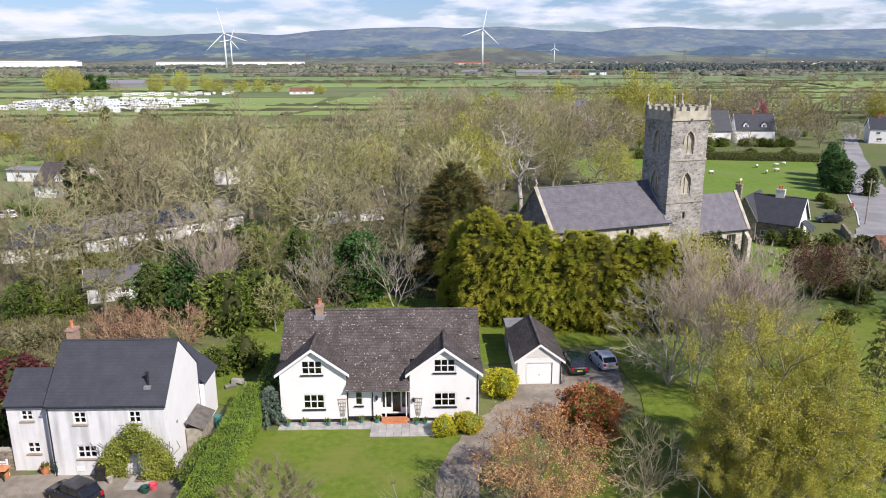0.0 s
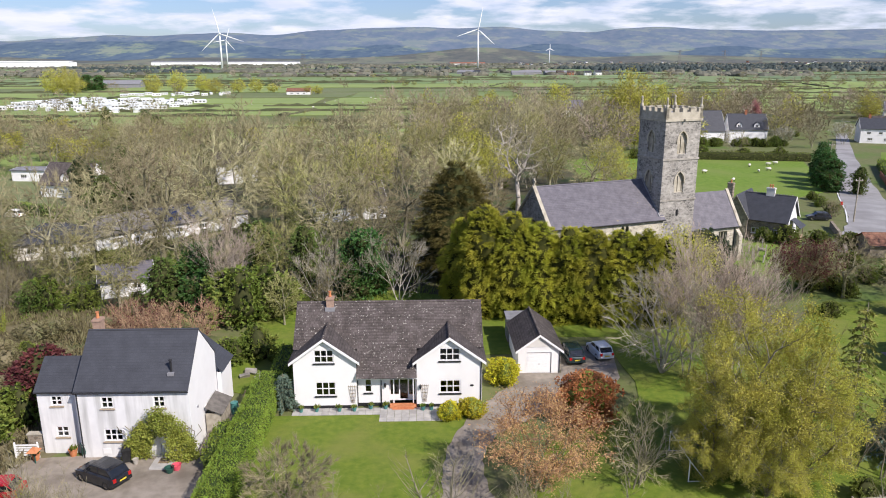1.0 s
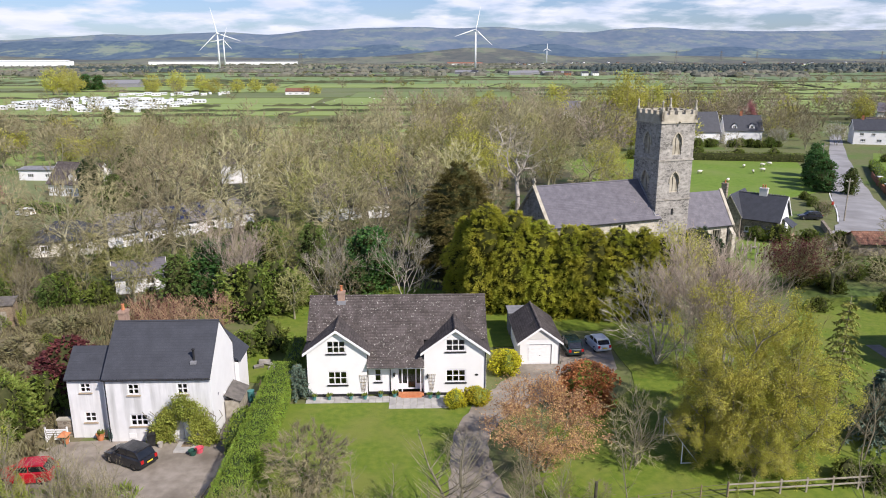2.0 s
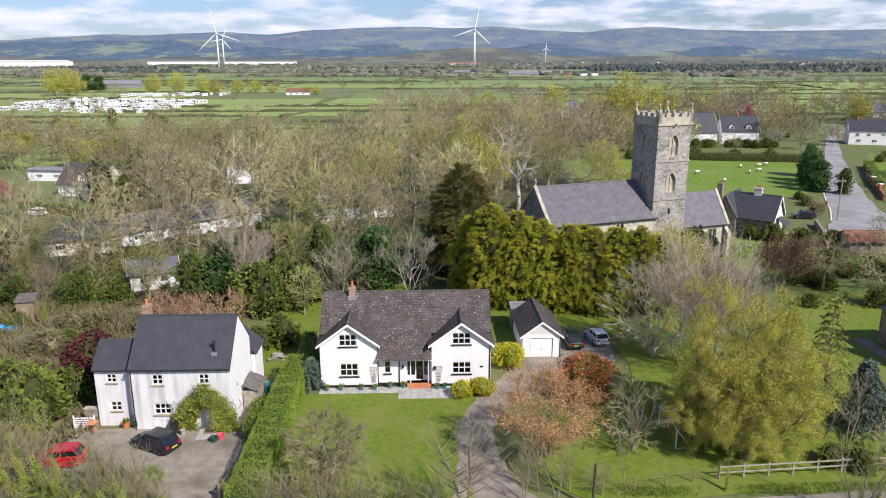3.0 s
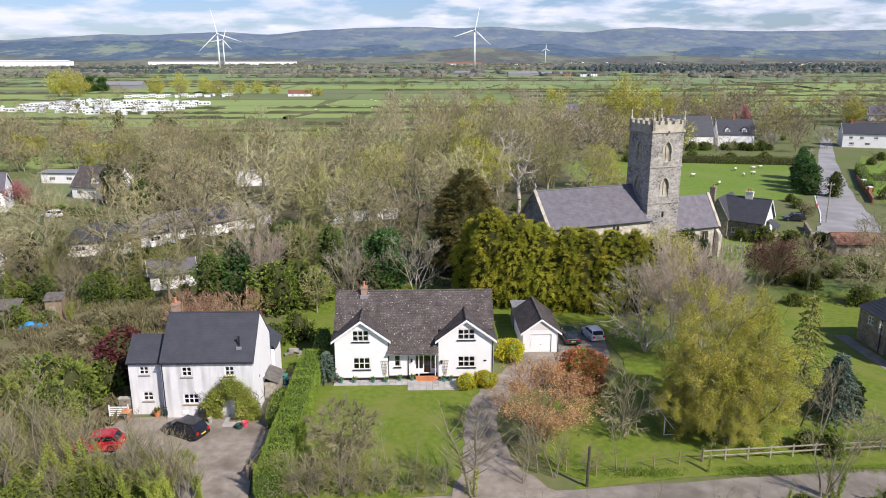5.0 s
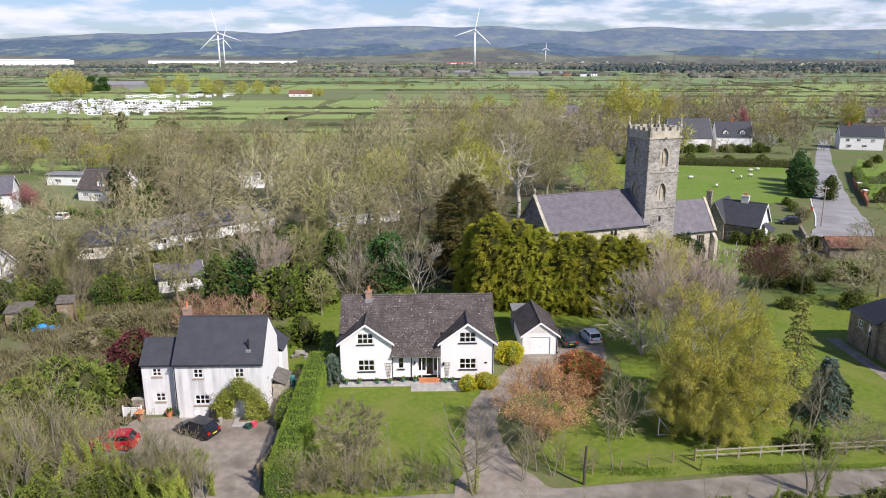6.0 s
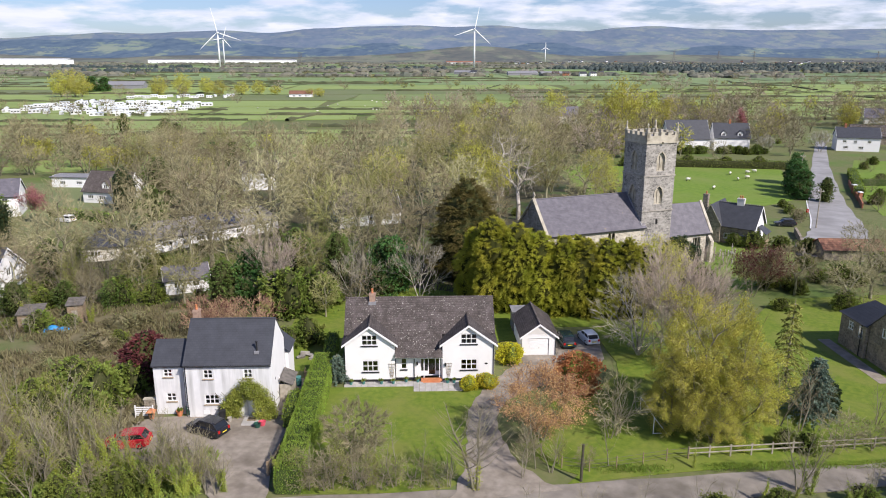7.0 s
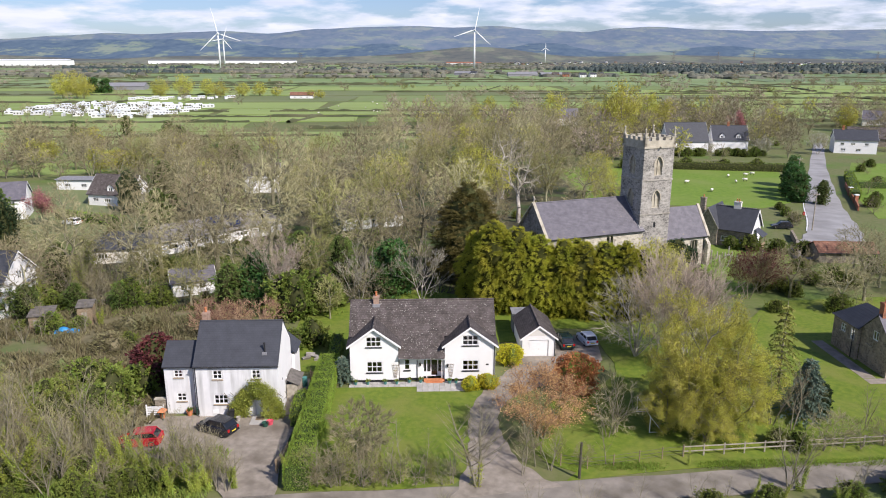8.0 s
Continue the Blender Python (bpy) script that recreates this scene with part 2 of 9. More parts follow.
COTTAGESTONE = masonry("brown_stone", (0.20, 0.165, 0.125), (0.34, 0.28, 0.21), (0.30, 0.27, 0.22), 0.4, 0.22, (0.14, 0.12, 0.09))
BRICK = mat("red_brick", (0.30, 0.11, 0.06), (0.42, 0.18, 0.10), 6.0, c=(0.22, 0.12, 0.08), c_scale=1.5, bump=0.3)
CLAY = mat("terracotta", (0.45, 0.16, 0.07), (0.58, 0.24, 0.11), 4.0)
PANTILE = tiled("red_pantile", (0.20, 0.09, 0.06), (0.30, 0.155, 0.10), (0.16, 0.13, 0.09), 0.25, 0.25)
tiled("pale_tile", (0.17, 0.16, 0.15), (0.24, 0.225, 0.21), (0.28, 0.26, 0.23), 0.3, 0.25, tone=0.1)
GLASS = glass("window_glass")
DARK = mat("dark_interior", (0.03, 0.03, 0.035), (0.05, 0.05, 0.055), 1.0)
WOOD = mat("weathered_wood", (0.22, 0.16, 0.10), (0.34, 0.26, 0.17), 3.0, stretch=(1, 1, 6))
GREYWOOD = mat("grey_fence_wood", (0.26, 0.23, 0.18), (0.40, 0.36, 0.29), 3.0)
BARK = mat("grey_bark", (0.18, 0.17, 0.10), (0.29, 0.27, 0.18), 3.0, obj=0.2, bump=0.4, bump_scale=12)
TWIG = mat("grey_brown_twigs", (0.275, 0.25, 0.13), (0.39, 0.355, 0.205), 0.3, island=0.25, obj=0.28)
DARKTWIG = mat("brown_twigs", (0.215, 0.19, 0.10), (0.325, 0.285, 0.165), 0.3, island=0.25, obj=0.25)
BIRCHTWIG = mat("birch_twigs", (0.28, 0.22, 0.165), (0.42, 0.35, 0.28), 0.4, island=0.3)
NEARTWIG = mat("olive_brown_twigs", (0.21, 0.185, 0.10), (0.32, 0.28, 0.165), 0.5, island=0.25, obj=0.2)
GREENTWIG = mat("budding_twigs", (0.22, 0.21, 0.075), (0.33, 0.31, 0.13), 0.3, island=0.25, obj=0.2)
SAPBARK = mat("sapling_bark", (0.165, 0.15, 0.10), (0.28, 0.25, 0.18), 2.0)
PALETWIG = mat("pale_twigs", (0.33, 0.30, 0.22), (0.45, 0.41, 0.32), 0.5, island=0.2, obj=0.15)
PALEBARK = mat("pale_bark", (0.36, 0.33, 0.28), (0.52, 0.48, 0.42), 2.0, c=(0.16, 0.13, 0.10), c_scale=1.2)
REDTWIG = mat("reddish_twigs", (0.30, 0.18, 0.11), (0.42, 0.28, 0.18), 0.4, island=0.3, obj=0.12)
BUDS = leafy("pale_green_buds", (0.17, 0.19, 0.04), (0.25, 0.26, 0.07))
WILLOW = leafy("willow_leaves", (0.38, 0.38, 0.055), (0.55, 0.51, 0.10), vary=0.2)
GOLDEN = leafy("golden_conifer_sprays", (0.29, 0.325, 0.03), (0.47, 0.45, 0.048), through_light=0.15, vary=0.14)
DARKCON = leafy("olive_conifer_sprays", (0.12, 0.115, 0.028), (0.22, 0.185, 0.055), through_light=0.12, vary=0.16)
YEW = leafy("dark_yew_sprays", (0.02, 0.04, 0.016), (0.04, 0.065, 0.025), through_light=0.1)
# Colour of solid cores, dark for the shade between sprays of foliage.
CORE = mat("inner_shade", (0.035, 0.042, 0.015), (0.065, 0.068, 0.028), 2.0, rough=1.0, spec=0.05)
SPRUCE = leafy("blue_green_needles", (0.075, 0.115, 0.08), (0.145, 0.205, 0.15), through_light=0.1)
LIMECON = leafy("yellow_green_needles", (0.20, 0.235, 0.045), (0.34, 0.345, 0.08), through_light=0.12)
HOLLY = leafy("glossy_evergreen_leaves", (0.05, 0.12, 0.03), (0.10, 0.20, 0.05), rough=0.4)
IVY = leafy("ivy_leaves", (0.09, 0.14, 0.03), (0.17, 0.23, 0.055), rough=0.5)
HEDGE = leafy("hedge_leaves", (0.155, 0.225, 0.028), (0.245, 0.33, 0.05))
SHRUB = leafy("shrub_leaves", (0.13, 0.18, 0.03), (0.23, 0.27, 0.055))
VINE = leafy("climber_leaves", (0.19, 0.22, 0.035), (0.33, 0.34, 0.065))
YELLOW = leafy("yellow_blossom", (0.42, 0.41, 0.03), (0.68, 0.61, 0.05))
ORANGE = leafy("orange_red_leaves", (0.48, 0.19, 0.065), (0.64, 0.32, 0.13), vary=0.25)
COPPER = leafy("copper_young_leaves", (0.40, 0.215, 0.10), (0.56, 0.34, 0.175))
MAROON = leafy("maroon_leaves", (0.10, 0.027, 0.03), (0.175, 0.052, 0.048), vary=0.25)
PINK = leafy("pink_blossom", (0.34, 0.13, 0.14), (0.46, 0.20, 0.20))
BLOSSOM = leafy("white_blossom", (0.60, 0.57, 0.52), (0.75, 0.72, 0.68))
BRAMBLE = leafy("dry_bramble", (0.165, 0.15, 0.075), (0.265, 0.235, 0.125))
IVYPALE = leafy("yellow_green_ivy", (0.20, 0.25, 0.035), (0.36, 0.39, 0.07), rough=0.5)
WIRE = mat("fence_wire", (0.16, 0.15, 0.14), (0.22, 0.21, 0.20), 3.0, metal=0.6, rough=0.5)
RUBBER = mat("black_rubber", (0.015, 0.015, 0.015), (0.03, 0.03, 0.03), 5.0)
CHROME = mat("bare_metal", (0.5, 0.5, 0.5), (0.6, 0.6, 0.6), 3.0, metal=1.0, rough=0.25)
CARBLACK = mat("black_car_paint", (0.012, 0.013, 0.016), (0.02, 0.021, 0.026), 3.0, rough=0.18, spec=0.6)
CARGREEN = mat("dark_green_car_paint", (0.012, 0.03, 0.03), (0.02, 0.04, 0.042), 3.0, rough=0.18, spec=0.6)
CARSILVER = mat("silver_car_paint", (0.55, 0.57, 0.60), (0.60, 0.62, 0.65), 3.0, rough=0.25, spec=0.6)
CARRED = mat("red_car_paint", (0.40, 0.012, 0.02), (0.48, 0.02, 0.03), 3.0, rough=0.2, spec=0.6)
REDLAMP = mat("red_lamp_lens", (0.35, 0.01, 0.01), (0.45, 0.015, 0.015), 3.0, rough=0.2)
PLATE = mat("yellow_plate", (0.65, 0.52, 0.05), (0.7, 0.56, 0.06), 3.0)
TEAL = mat("teal_glazed_pot", (0.05, 0.17, 0.16), (0.08, 0.23, 0.21), 4.0, rough=0.3)
GREENPLASTIC = mat("green_plastic", (0.02, 0.07, 0.05), (0.03, 0.09, 0.07), 3.0, rough=0.4)
BLUE = mat("blue_tarpaulin", (0.03, 0.22, 0.48), (0.05, 0.30, 0.60), 2.0, rough=0.4)
PINKPLASTIC = mat("pink_plastic", (0.6, 0.08, 0.12), (0.7, 0.12, 0.16), 3.0, rough=0.4)
SOLAR = mat("solar_glass", (0.015, 0.025, 0.07), (0.025, 0.04, 0.10), 2.0, rough=0.12, spec=0.7)
TURBINE = mat("turbine_white", (0.80, 0.81, 0.82), (0.84, 0.85, 0.86), 0.05, rough=0.5)
FLEECE = mat("sheep_fleece", (0.66, 0.63, 0.56), (0.76, 0.73, 0.66), 3.0)


def hillside(name, wood_a, wood_b, grass_a, grass_b, amount):
    """Far slopes: a patchwork of small fields, broken by darker woods that lie along the contours."""
    m = mat(name, wood_a, wood_b, 0.02, rough=0.95, spec=0.05)
    n, l = m.node_tree.nodes, m.node_tree.links
    p = n["Principled BSDF"]
    base = p.inputs["Base Color"].links[0].from_socket
    geo = n.new("ShaderNodeNewGeometry")
    mp = n.new("ShaderNodeMapping")
    mp.inputs["Scale"].default_value = (0.014, 0.006, 0.075)
    l.new(geo.outputs["Position"], mp.inputs["Vector"])
    vo = n.new("ShaderNodeTexVoronoi")
    vo.inputs["Scale"].default_value = 1.0
    l.new(mp.outputs[0], vo.inputs["Vector"])
    sep = n.new("ShaderNodeSeparateColor")
    l.new(vo.outputs["Color"], sep.inputs[0])
    tone = n.new("ShaderNodeMix")
    tone.data_type = "RGBA"
    tone.inputs["A"].default_value, tone.inputs["B"].default_value = (*grass_a, 1), (*grass_b, 1)
    l.new(sep.outputs[0], tone.inputs["Factor"])
    no = n.new("ShaderNodeTexNoise")
    no.inputs["Scale"].default_value, no.inputs["Detail"].default_value, no.inputs["Roughness"].default_value = 0.3, 9.0, 0.7
    l.new(mp.outputs[0], no.inputs["Vector"])
    rp = n.new("ShaderNodeValToRGB")
    rp.color_ramp.elements[0].position, rp.color_ramp.elements[1].position = amount, amount + 0.07
    l.new(no.outputs["Fac"], rp.inputs[0])
    mx = n.new("ShaderNodeMix")
    mx.data_type = "RGBA"
    l.new(rp.outputs[0], mx.inputs["Factor"])
    l.new(base, mx.inputs["A"])
    l.new(tone.outputs["Result"], mx.inputs["B"])
    l.new(mx.outputs["Result"], p.inputs["Base Color"])
    return m


# Slope colours are pushed towards blue to stand in for distance haze.
HILLWOOD = hillside("distant_hill_hazed", (0.07, 0.11, 0.165), (0.105, 0.15, 0.195), (0.16, 0.22, 0.185), (0.22, 0.255, 0.21), 0.52)
HILLFAR = hillside("farther_hill_hazed", (0.105, 0.15, 0.21), (0.145, 0.18, 0.23), (0.155, 0.205, 0.22), (0.20, 0.23, 0.235), 0.50)
HILLNEAR = hillside("near_rise_hazed", (0.095, 0.11, 0.11), (0.14, 0.145, 0.13), (0.155, 0.19, 0.135), (0.20, 0.20, 0.16), 0.50)


# ---- building blocks ----
class Shape:
    """Vertices and faces of one mesh, with a frame (at) in which they are given."""

    def __init__(self, at=None):
        self.v, self.f, self.at = [], [], at

    def add(self, vs, fs):
        k = len(self.v)
        self.v += [tuple(self.at @ Vector(p)) for p in vs] if self.at else [tuple(p) for p in vs]
        self.f += [tuple(i + k for i in q) for q in fs]
        return self

    def box(self, x0, y0, z0, x1, y1, z1):
        return self.add([(x, y, z) for z in (z0, z1) for x, y in ((x0, y0), (x1, y0), (x1, y1), (x0, y1))],
                        [(3, 2, 1, 0), (4, 5, 6, 7), (0, 1, 5, 4), (1, 2, 6, 5), (2, 3, 7, 6), (3, 0, 4, 7)])

    def ext(self, poly, by):
        """A polygon in space, pushed along the vector by."""
        n, d = len(poly), Vector(by)
        a = [Vector(p) for p in poly]
        return self.add(a + [p + d for p in a], [tuple(range(n))[::-1], tuple(range(n, 2 * n))] + [(i, (i + 1) % n, (i + 1) % n + n, i + n) for i in range(n)])

    def tube(self, p, q, r0, r1, n=6, caps=True):
        p, q = Vector(p), Vector(q)
        d = (q - p).normalized()
        s = d.orthogonal().normalized()
        t = d.cross(s)
        ring = [s * math.cos(2 * math.pi * i / n) + t * math.sin(2 * math.pi * i / n) for i in range(n)]
        if r1 <= 0:
            return self.add([p + c * r0 for c in ring] + [q], [(i, (i + 1) % n, n) for i in range(n)])
        fs = [(i, (i + 1) % n, (i + 1) % n + n, i + n) for i in range(n)]
        if caps:
            fs += [tuple(range(n))[::-1], tuple(range(n, 2 * n))]
        return self.add([p + c * r0 for c in ring] + [q + c * r1 for c in ring], fs)

    def lathe(self, rows, n=12, x=0, y=0):
        """A turned body from rows of (radius, height)."""
        vs = [(x + r * math.cos(2 * math.pi * i / n), y + r * math.sin(2 * math.pi * i / n), z) for r, z in rows for i in range(n)]
        fs = [(k * n + i, k * n + (i + 1) % n, (k + 1) * n + (i + 1) % n, (k + 1) * n + i) for k in range(len(rows) - 1) for i in range(n)]
        return self.add(vs, fs + [tuple(range(n))[::-1], tuple((len(rows) - 1) * n + i for i in range(n))])

    def wall(self, a, b, z0, top, openings=(), thick=0.3, breaks=()):
        """An upright wall from a to b (plan points), its inside to the left of that way; top is a height or a function of the
        distance from a. openings: (from, to, low, high)."""
        a, b = Vector((*a, 0)), Vector((*b, 0))
        length = (b - a).length
        u = (b - a) / length
        n = Vector((-u.y, u.x, 0)) * thick
        line = top if callable(top) else (lambda s: top)
        cuts = sorted({0.004, length - 0.004, *breaks, *(s for o in openings for s in o[:2])})
        for s0, s1 in zip(cuts, cuts[1:]):
            if s1 - s0 < 1e-4:
                continue
            mid, low, spans = (s0 + s1) / 2, z0, []
            for o in sorted((o for o in openings if o[0] - 1e-4 <= s0 and o[1] + 1e-4 >= s1), key=lambda o: o[2]):
                spans.append((low, o[2], False))
                low = o[3]
            spans.append((low, None, True))
            for lo, hi, last in spans:
                t0, t1 = (line(s0 + 1e-5), line(s1 - 1e-5)) if last else (hi, hi)
                if max(t0, t1) - lo < 1e-3:
                    continue
                self.ext([a + u * s0 + Vector((0, 0, lo)), a + u * s1 + Vector((0, 0, lo)), a + u * s1 + Vector((0, 0, max(t1, lo + 1e-3))), a + u * s0 + Vector((0, 0, max(t0, lo + 1e-3)))], n)
        return self

    def slope(self, e0, e1, r1, r0, courses, thick=0.07, lift=0.025):
        """A roof slope from eave e0-e1 up to ridge r0-r1 in overlapping courses."""
        e0, e1, r0, r1 = (Vector(p) for p in (e0, e1, r0, r1))
        nrm = (e1 - e0).cross(r0 - e0).normalized()
        if nrm.z < 0:
            nrm.negate()
        rows = []
        for i in range(courses):
            rows += [(i / courses, thick + lift), ((i + 1) / courses, thick)]
        vs = []
        for t, up in rows:
            vs += [e0.lerp(r0, t) + nrm * up, e1.lerp(r1, t) + nrm * up]
        k = len(vs)
        vs += [e0, e1, r1, r0]
        n = len(rows)
        fs = [(2 * i, 2 * i + 1, 2 * i + 3, 2 * i + 2) for i in range(n - 1)]
        fs += [(k + 3, k + 2, k + 1, k), (k, k + 1, 1, 0), (k + 2, k + 3, 2 * n - 2, 2 * n - 1)]
        fs += [(k, *range(0, 2 * n, 2), k + 3), (k + 2, *range(2 * n - 1, 0, -2), k + 1)]
        return self.add(vs, fs)

    def mesh(self, name, material, smooth=False, weld=False):
        me = bpy.data.meshes.new(name)
        me.from_pydata(self.v, [], self.f)
        if weld:
            bm = bmesh.new()
            bm.from_mesh(me)
            bmesh.ops.remove_doubles(bm, verts=bm.verts, dist=0.0004)
            bm.to_mesh(me)
            bm.free()
        me.materials.append(material)
        if smooth:
            me.polygons.foreach_set("use_smooth", [True] * len(me.polygons))
        me.update()
        return me


def part(name, shape, material, parent=None, label="", smooth=False):
    ob = new(name, shape.mesh(name, material, smooth, "wall" in name or "roof" in name))
    ob.parent = parent
    if label:
        ob["label"] = label
    return ob


def thing(name, m, label, category, group="", kind=""):
    ob = new(name)
    ob.matrix_basis = m
    return tagged(ob, label, category, group, kind)


def flat(name, material, outline, z, label, category, thick=0.06):
    """A piece of ground: a thin slab with the given outline, its top at z."""
    s = Shape().ext([(x, y, z - thick) for x, y in outline], (0, 0, thick))
    return tagged(part(name, s, material), label, category, kind="structure")

# ---- ground ----
def ground_sheet():
    xs = [-5000, -2500, -1200, -600, -300, -150, -80] + list(range(-60, 81, 5)) + [110, 160, 300, 600, 1200, 2500, 5000]
    ys = [-1500, -600, -200, -60] + list(range(-30, 131, 5)) + [160, 220, 320, 500, 800, 1300, 2200, 3400, 5200]
    s = Shape()
    vs = [(x, y, 0.10 * (noise.noise((x * 0.05, y * 0.05, 0.0)) - 0.5) if -70 < x < 90 and -40 < y < 140 else 0.0) for y in ys for x in xs]
    n = len(xs)
    s.add([(x, y, min(z, 0.0)) for x, y, z in vs], [(j * n + i, j * n + i + 1, (j + 1) * n + i + 1, (j + 1) * n + i) for j in range(len(ys) - 1) for i in range(n - 1)])
    tagged(part("ground", s, GROUND, smooth=True), "rough grassy ground reaching to the horizon", "ground", kind="structure")


def curve(points, steps=5):
    """A smooth line through plan points."""
    out = []
    for i in range(len(points) - 1):
        p = [Vector(points[max(0, min(len(points) - 1, i + k))]) for k in (-1, 0, 1, 2)]
        for j in range(steps):
            t = j / steps
            q = 0.5 * (2 * p[1] + (p[2] - p[0]) * t + (2 * p[0] - 5 * p[1] + 4 * p[2] - p[3]) * t * t + (3 * p[1] - p[0] - 3 * p[2] + p[3]) * t ** 3)
            out.append((q.x, q.y))
    return out + [tuple(points[-1])]


def strip(name, material, points, widths, z, label, category):
    line = curve(points)
    left, right = [], []
    for i, p in enumerate(line):
        a, b = Vector(line[max(0, i - 1)]), Vector(line[min(len(line) - 1, i + 1)])
        d = (b - a).normalized()
        k = i / (len(line) - 1) * (len(widths) - 1)
        w = widths[int(k)] + (widths[min(len(widths) - 1, int(k) + 1)] - widths[int(k)]) * (k - int(k))
        w *= 0.5 * (1 + 0.06 * math.sin(i * 2.1))
        left.append((p[0] - d.y * w, p[1] + d.x * w))
        right.append((p[0] + d.y * w, p[1] - d.x * w))
    s = Shape()
    m = len(line)
    vs = [(x, y, z) for x, y in left] + [(x, y, z) for x, y in right] + [(x, y, z - 0.08) for x, y in left] + [(x, y, z - 0.08) for x, y in right]
    fs = []
    for i in range(m - 1):
        fs += [(m + i, m + i + 1, i + 1, i), (i, i + 1, 2 * m + i + 1, 2 * m + i), (m + i + 1, m + i, 3 * m + i, 3 * m + i + 1)]
    s.add(vs, fs)
    return tagged(part(name, s, material), label, category, kind="structure")


ground_sheet()
flat("lawn_front", LAWN, curve([(-14.2, 30.6), (-2.2, 31.0), (-0.4, 36), (0.2, 41), (0.8, 45.5), (1.8, 48.0), (1.6, 49.6), (-14.2, 49.6)], 3), 0.03, "mown bright green lawn before the white house", "lawn")
flat("lawn_side", LAWN, curve([(4.6, 37.5), (8.5, 32.6), (20, 34.0), (42, 35.4), (44, 60), (36, 66), (20, 68), (17.5, 62), (17.2, 52), (9, 46)], 3), 0.03, "mown lawn shaded by garden trees", "lawn")
flat("lawn_back", LAWN, [(-21, 55), (-14, 53), (-13.2, 62), (7.2, 62), (7.2, 66), (12, 66.5), (20, 66), (20, 70), (3, 80), (-8, 84), (-21, 72)], 0.02, "back garden lawn with a sharp house shadow", "lawn")
flat("lawn_cottage", LAWN, [(34, 44), (60, 44), (75, 60), (70, 78), (46, 76), (36, 64)], 0.04, "sunny green lawn round the stone cottage", "lawn")
flat("verge", LAWN, curve([(7.5, 31.3), (20, 33.0), (40, 34.3), (60, 36.5), (60, 38.0), (40, 36.0), (20, 34.6), (9, 33.0)], 3), 0.035, "grass verge along the lane", "verge")
flat("churchyard", MEADOW, [(24, 76), (40, 78), (60, 92), (62, 104), (50, 112), (24, 120), (8, 100)], 0.03, "churchyard grass", "grass")
flat("paddock", MEADOW, [(36, 150), (76, 142), (88, 150), (106, 196), (80, 204), (40, 205)], 0.03, "bright green sheep paddock", "field")
flat("garden_right", MEADOW, [(96, 130), (150, 135), (190, 200), (140, 215), (112, 170)], 0.03, "gardens beside the village road", "grass")
flat("pasture_left", FIELDS[0], [(-330, 262), (-230, 214), (-128, 196), (-60, 206), (-20, 246), (-40, 300), (-200, 310)], 0.04, "green pasture beyond the wood", "field")
flat("garden_left", FIELDS[3], [(-110, 130), (-66, 118), (-60, 140), (-80, 176), (-120, 180)], 0.03, "green gardens of the bungalows", "grass")
flat("bungalow_lawn", LAWN, [(-44, 92), (-34, 94), (-32, 103), (-42, 104)], 0.03, "small green lawn by the bungalow", "lawn")
flat("scrub_plot", SCRUBLAND, curve([(-64, 34), (-31, 40), (-30.5, 62), (-34, 74), (-60, 78)], 3), 0.02, "brown overgrown plot with rough grass", "scrubland")
flat("woodland_floor", WOODFLOOR, curve([(-64, 79), (-46, 76), (-30, 73), (-12, 74.5), (2, 80), (8, 96), (22, 118), (32, 132), (34, 200), (-10, 222), (-60, 206), (-62, 128), (-66, 100)], 4), 0.015, "dark leaf litter and ivy on the woodland floor", "woodland floor")
strip("lane", ASPHALT, [(-90, 27.0), (-40, 27.6), (-12, 28.6), (2, 29.2), (16, 30.2), (30, 31.4), (46, 33.0), (90, 38)], [3.2, 3.2, 3.4, 3.4, 3.2, 3.2], 0.045, "narrow worn asphalt lane", "lane")
strip("driveway", GRAVEL, [(2.2, 29.6), (1.6, 33.5), (1.4, 37.5), (1.3, 41.0), (1.9, 44.5), (3.8, 48.2), (6.5, 51.0), (9.0, 54.0), (9.4, 57.2)], [9.5, 4.6, 3.2, 2.8, 3.0, 4.6, 6.0, 5.0], 0.06, "pale gravel drive curving up to the garage", "driveway")
flat("parking", GRAVEL, [(7.2, 50.8), (12.6, 50.4), (16.6, 56.0), (17.6, 63.6), (11.7, 63.8), (11.4, 57.3), (7.2, 57.3)], 0.055, "gravel parking beside the garage", "parking")
flat("forecourt", GRAVEL, curve([(-30.5, 36.5), (-24, 34.5), (-20.5, 29.4), (-16.8, 29.4), (-17.2, 35.5), (-17.0, 43.2), (-18.6, 43.6), (-30.2, 43.6), (-32, 40)], 3), 0.045, "stony forecourt of the white house", "forecourt")
flat("house_path", GRAVEL, [(-18.6, 43.6), (-17.0, 43.2), (-16.9, 52), (-18.6, 52)], 0.045, "gravel path beside the gable", "path")
strip("village_road", ROADTOP, [(66, 97), (70, 104.5), (76.5, 113), (82.5, 124), (91, 143), (106, 172), (127, 212), (160, 272)], [10, 10.5, 10.5, 9.6, 8.4, 6.4, 4.8, 3.6], 0.05, "pale grey village road running past the church", "road")
strip("road_line", PAINT, [(74.2, 119), (79.6, 129), (88.2, 147), (102.4, 173)], [0.22, 0.22, 0.22], 0.058, "white edge line on the village road", "road marking")
flat("cottage_path", GRAVEL, [(44.2, 50.0), (45.7, 50.0), (45.7, 61), (44.2, 61)], 0.06, "flagged path along the cottage wall", "path")
flat("cottage_path_front", GRAVEL, [(44.2, 48.6), (62, 48.6), (62, 49.9), (44.2, 49.9)], 0.06, "flagged path before the cottage", "path")


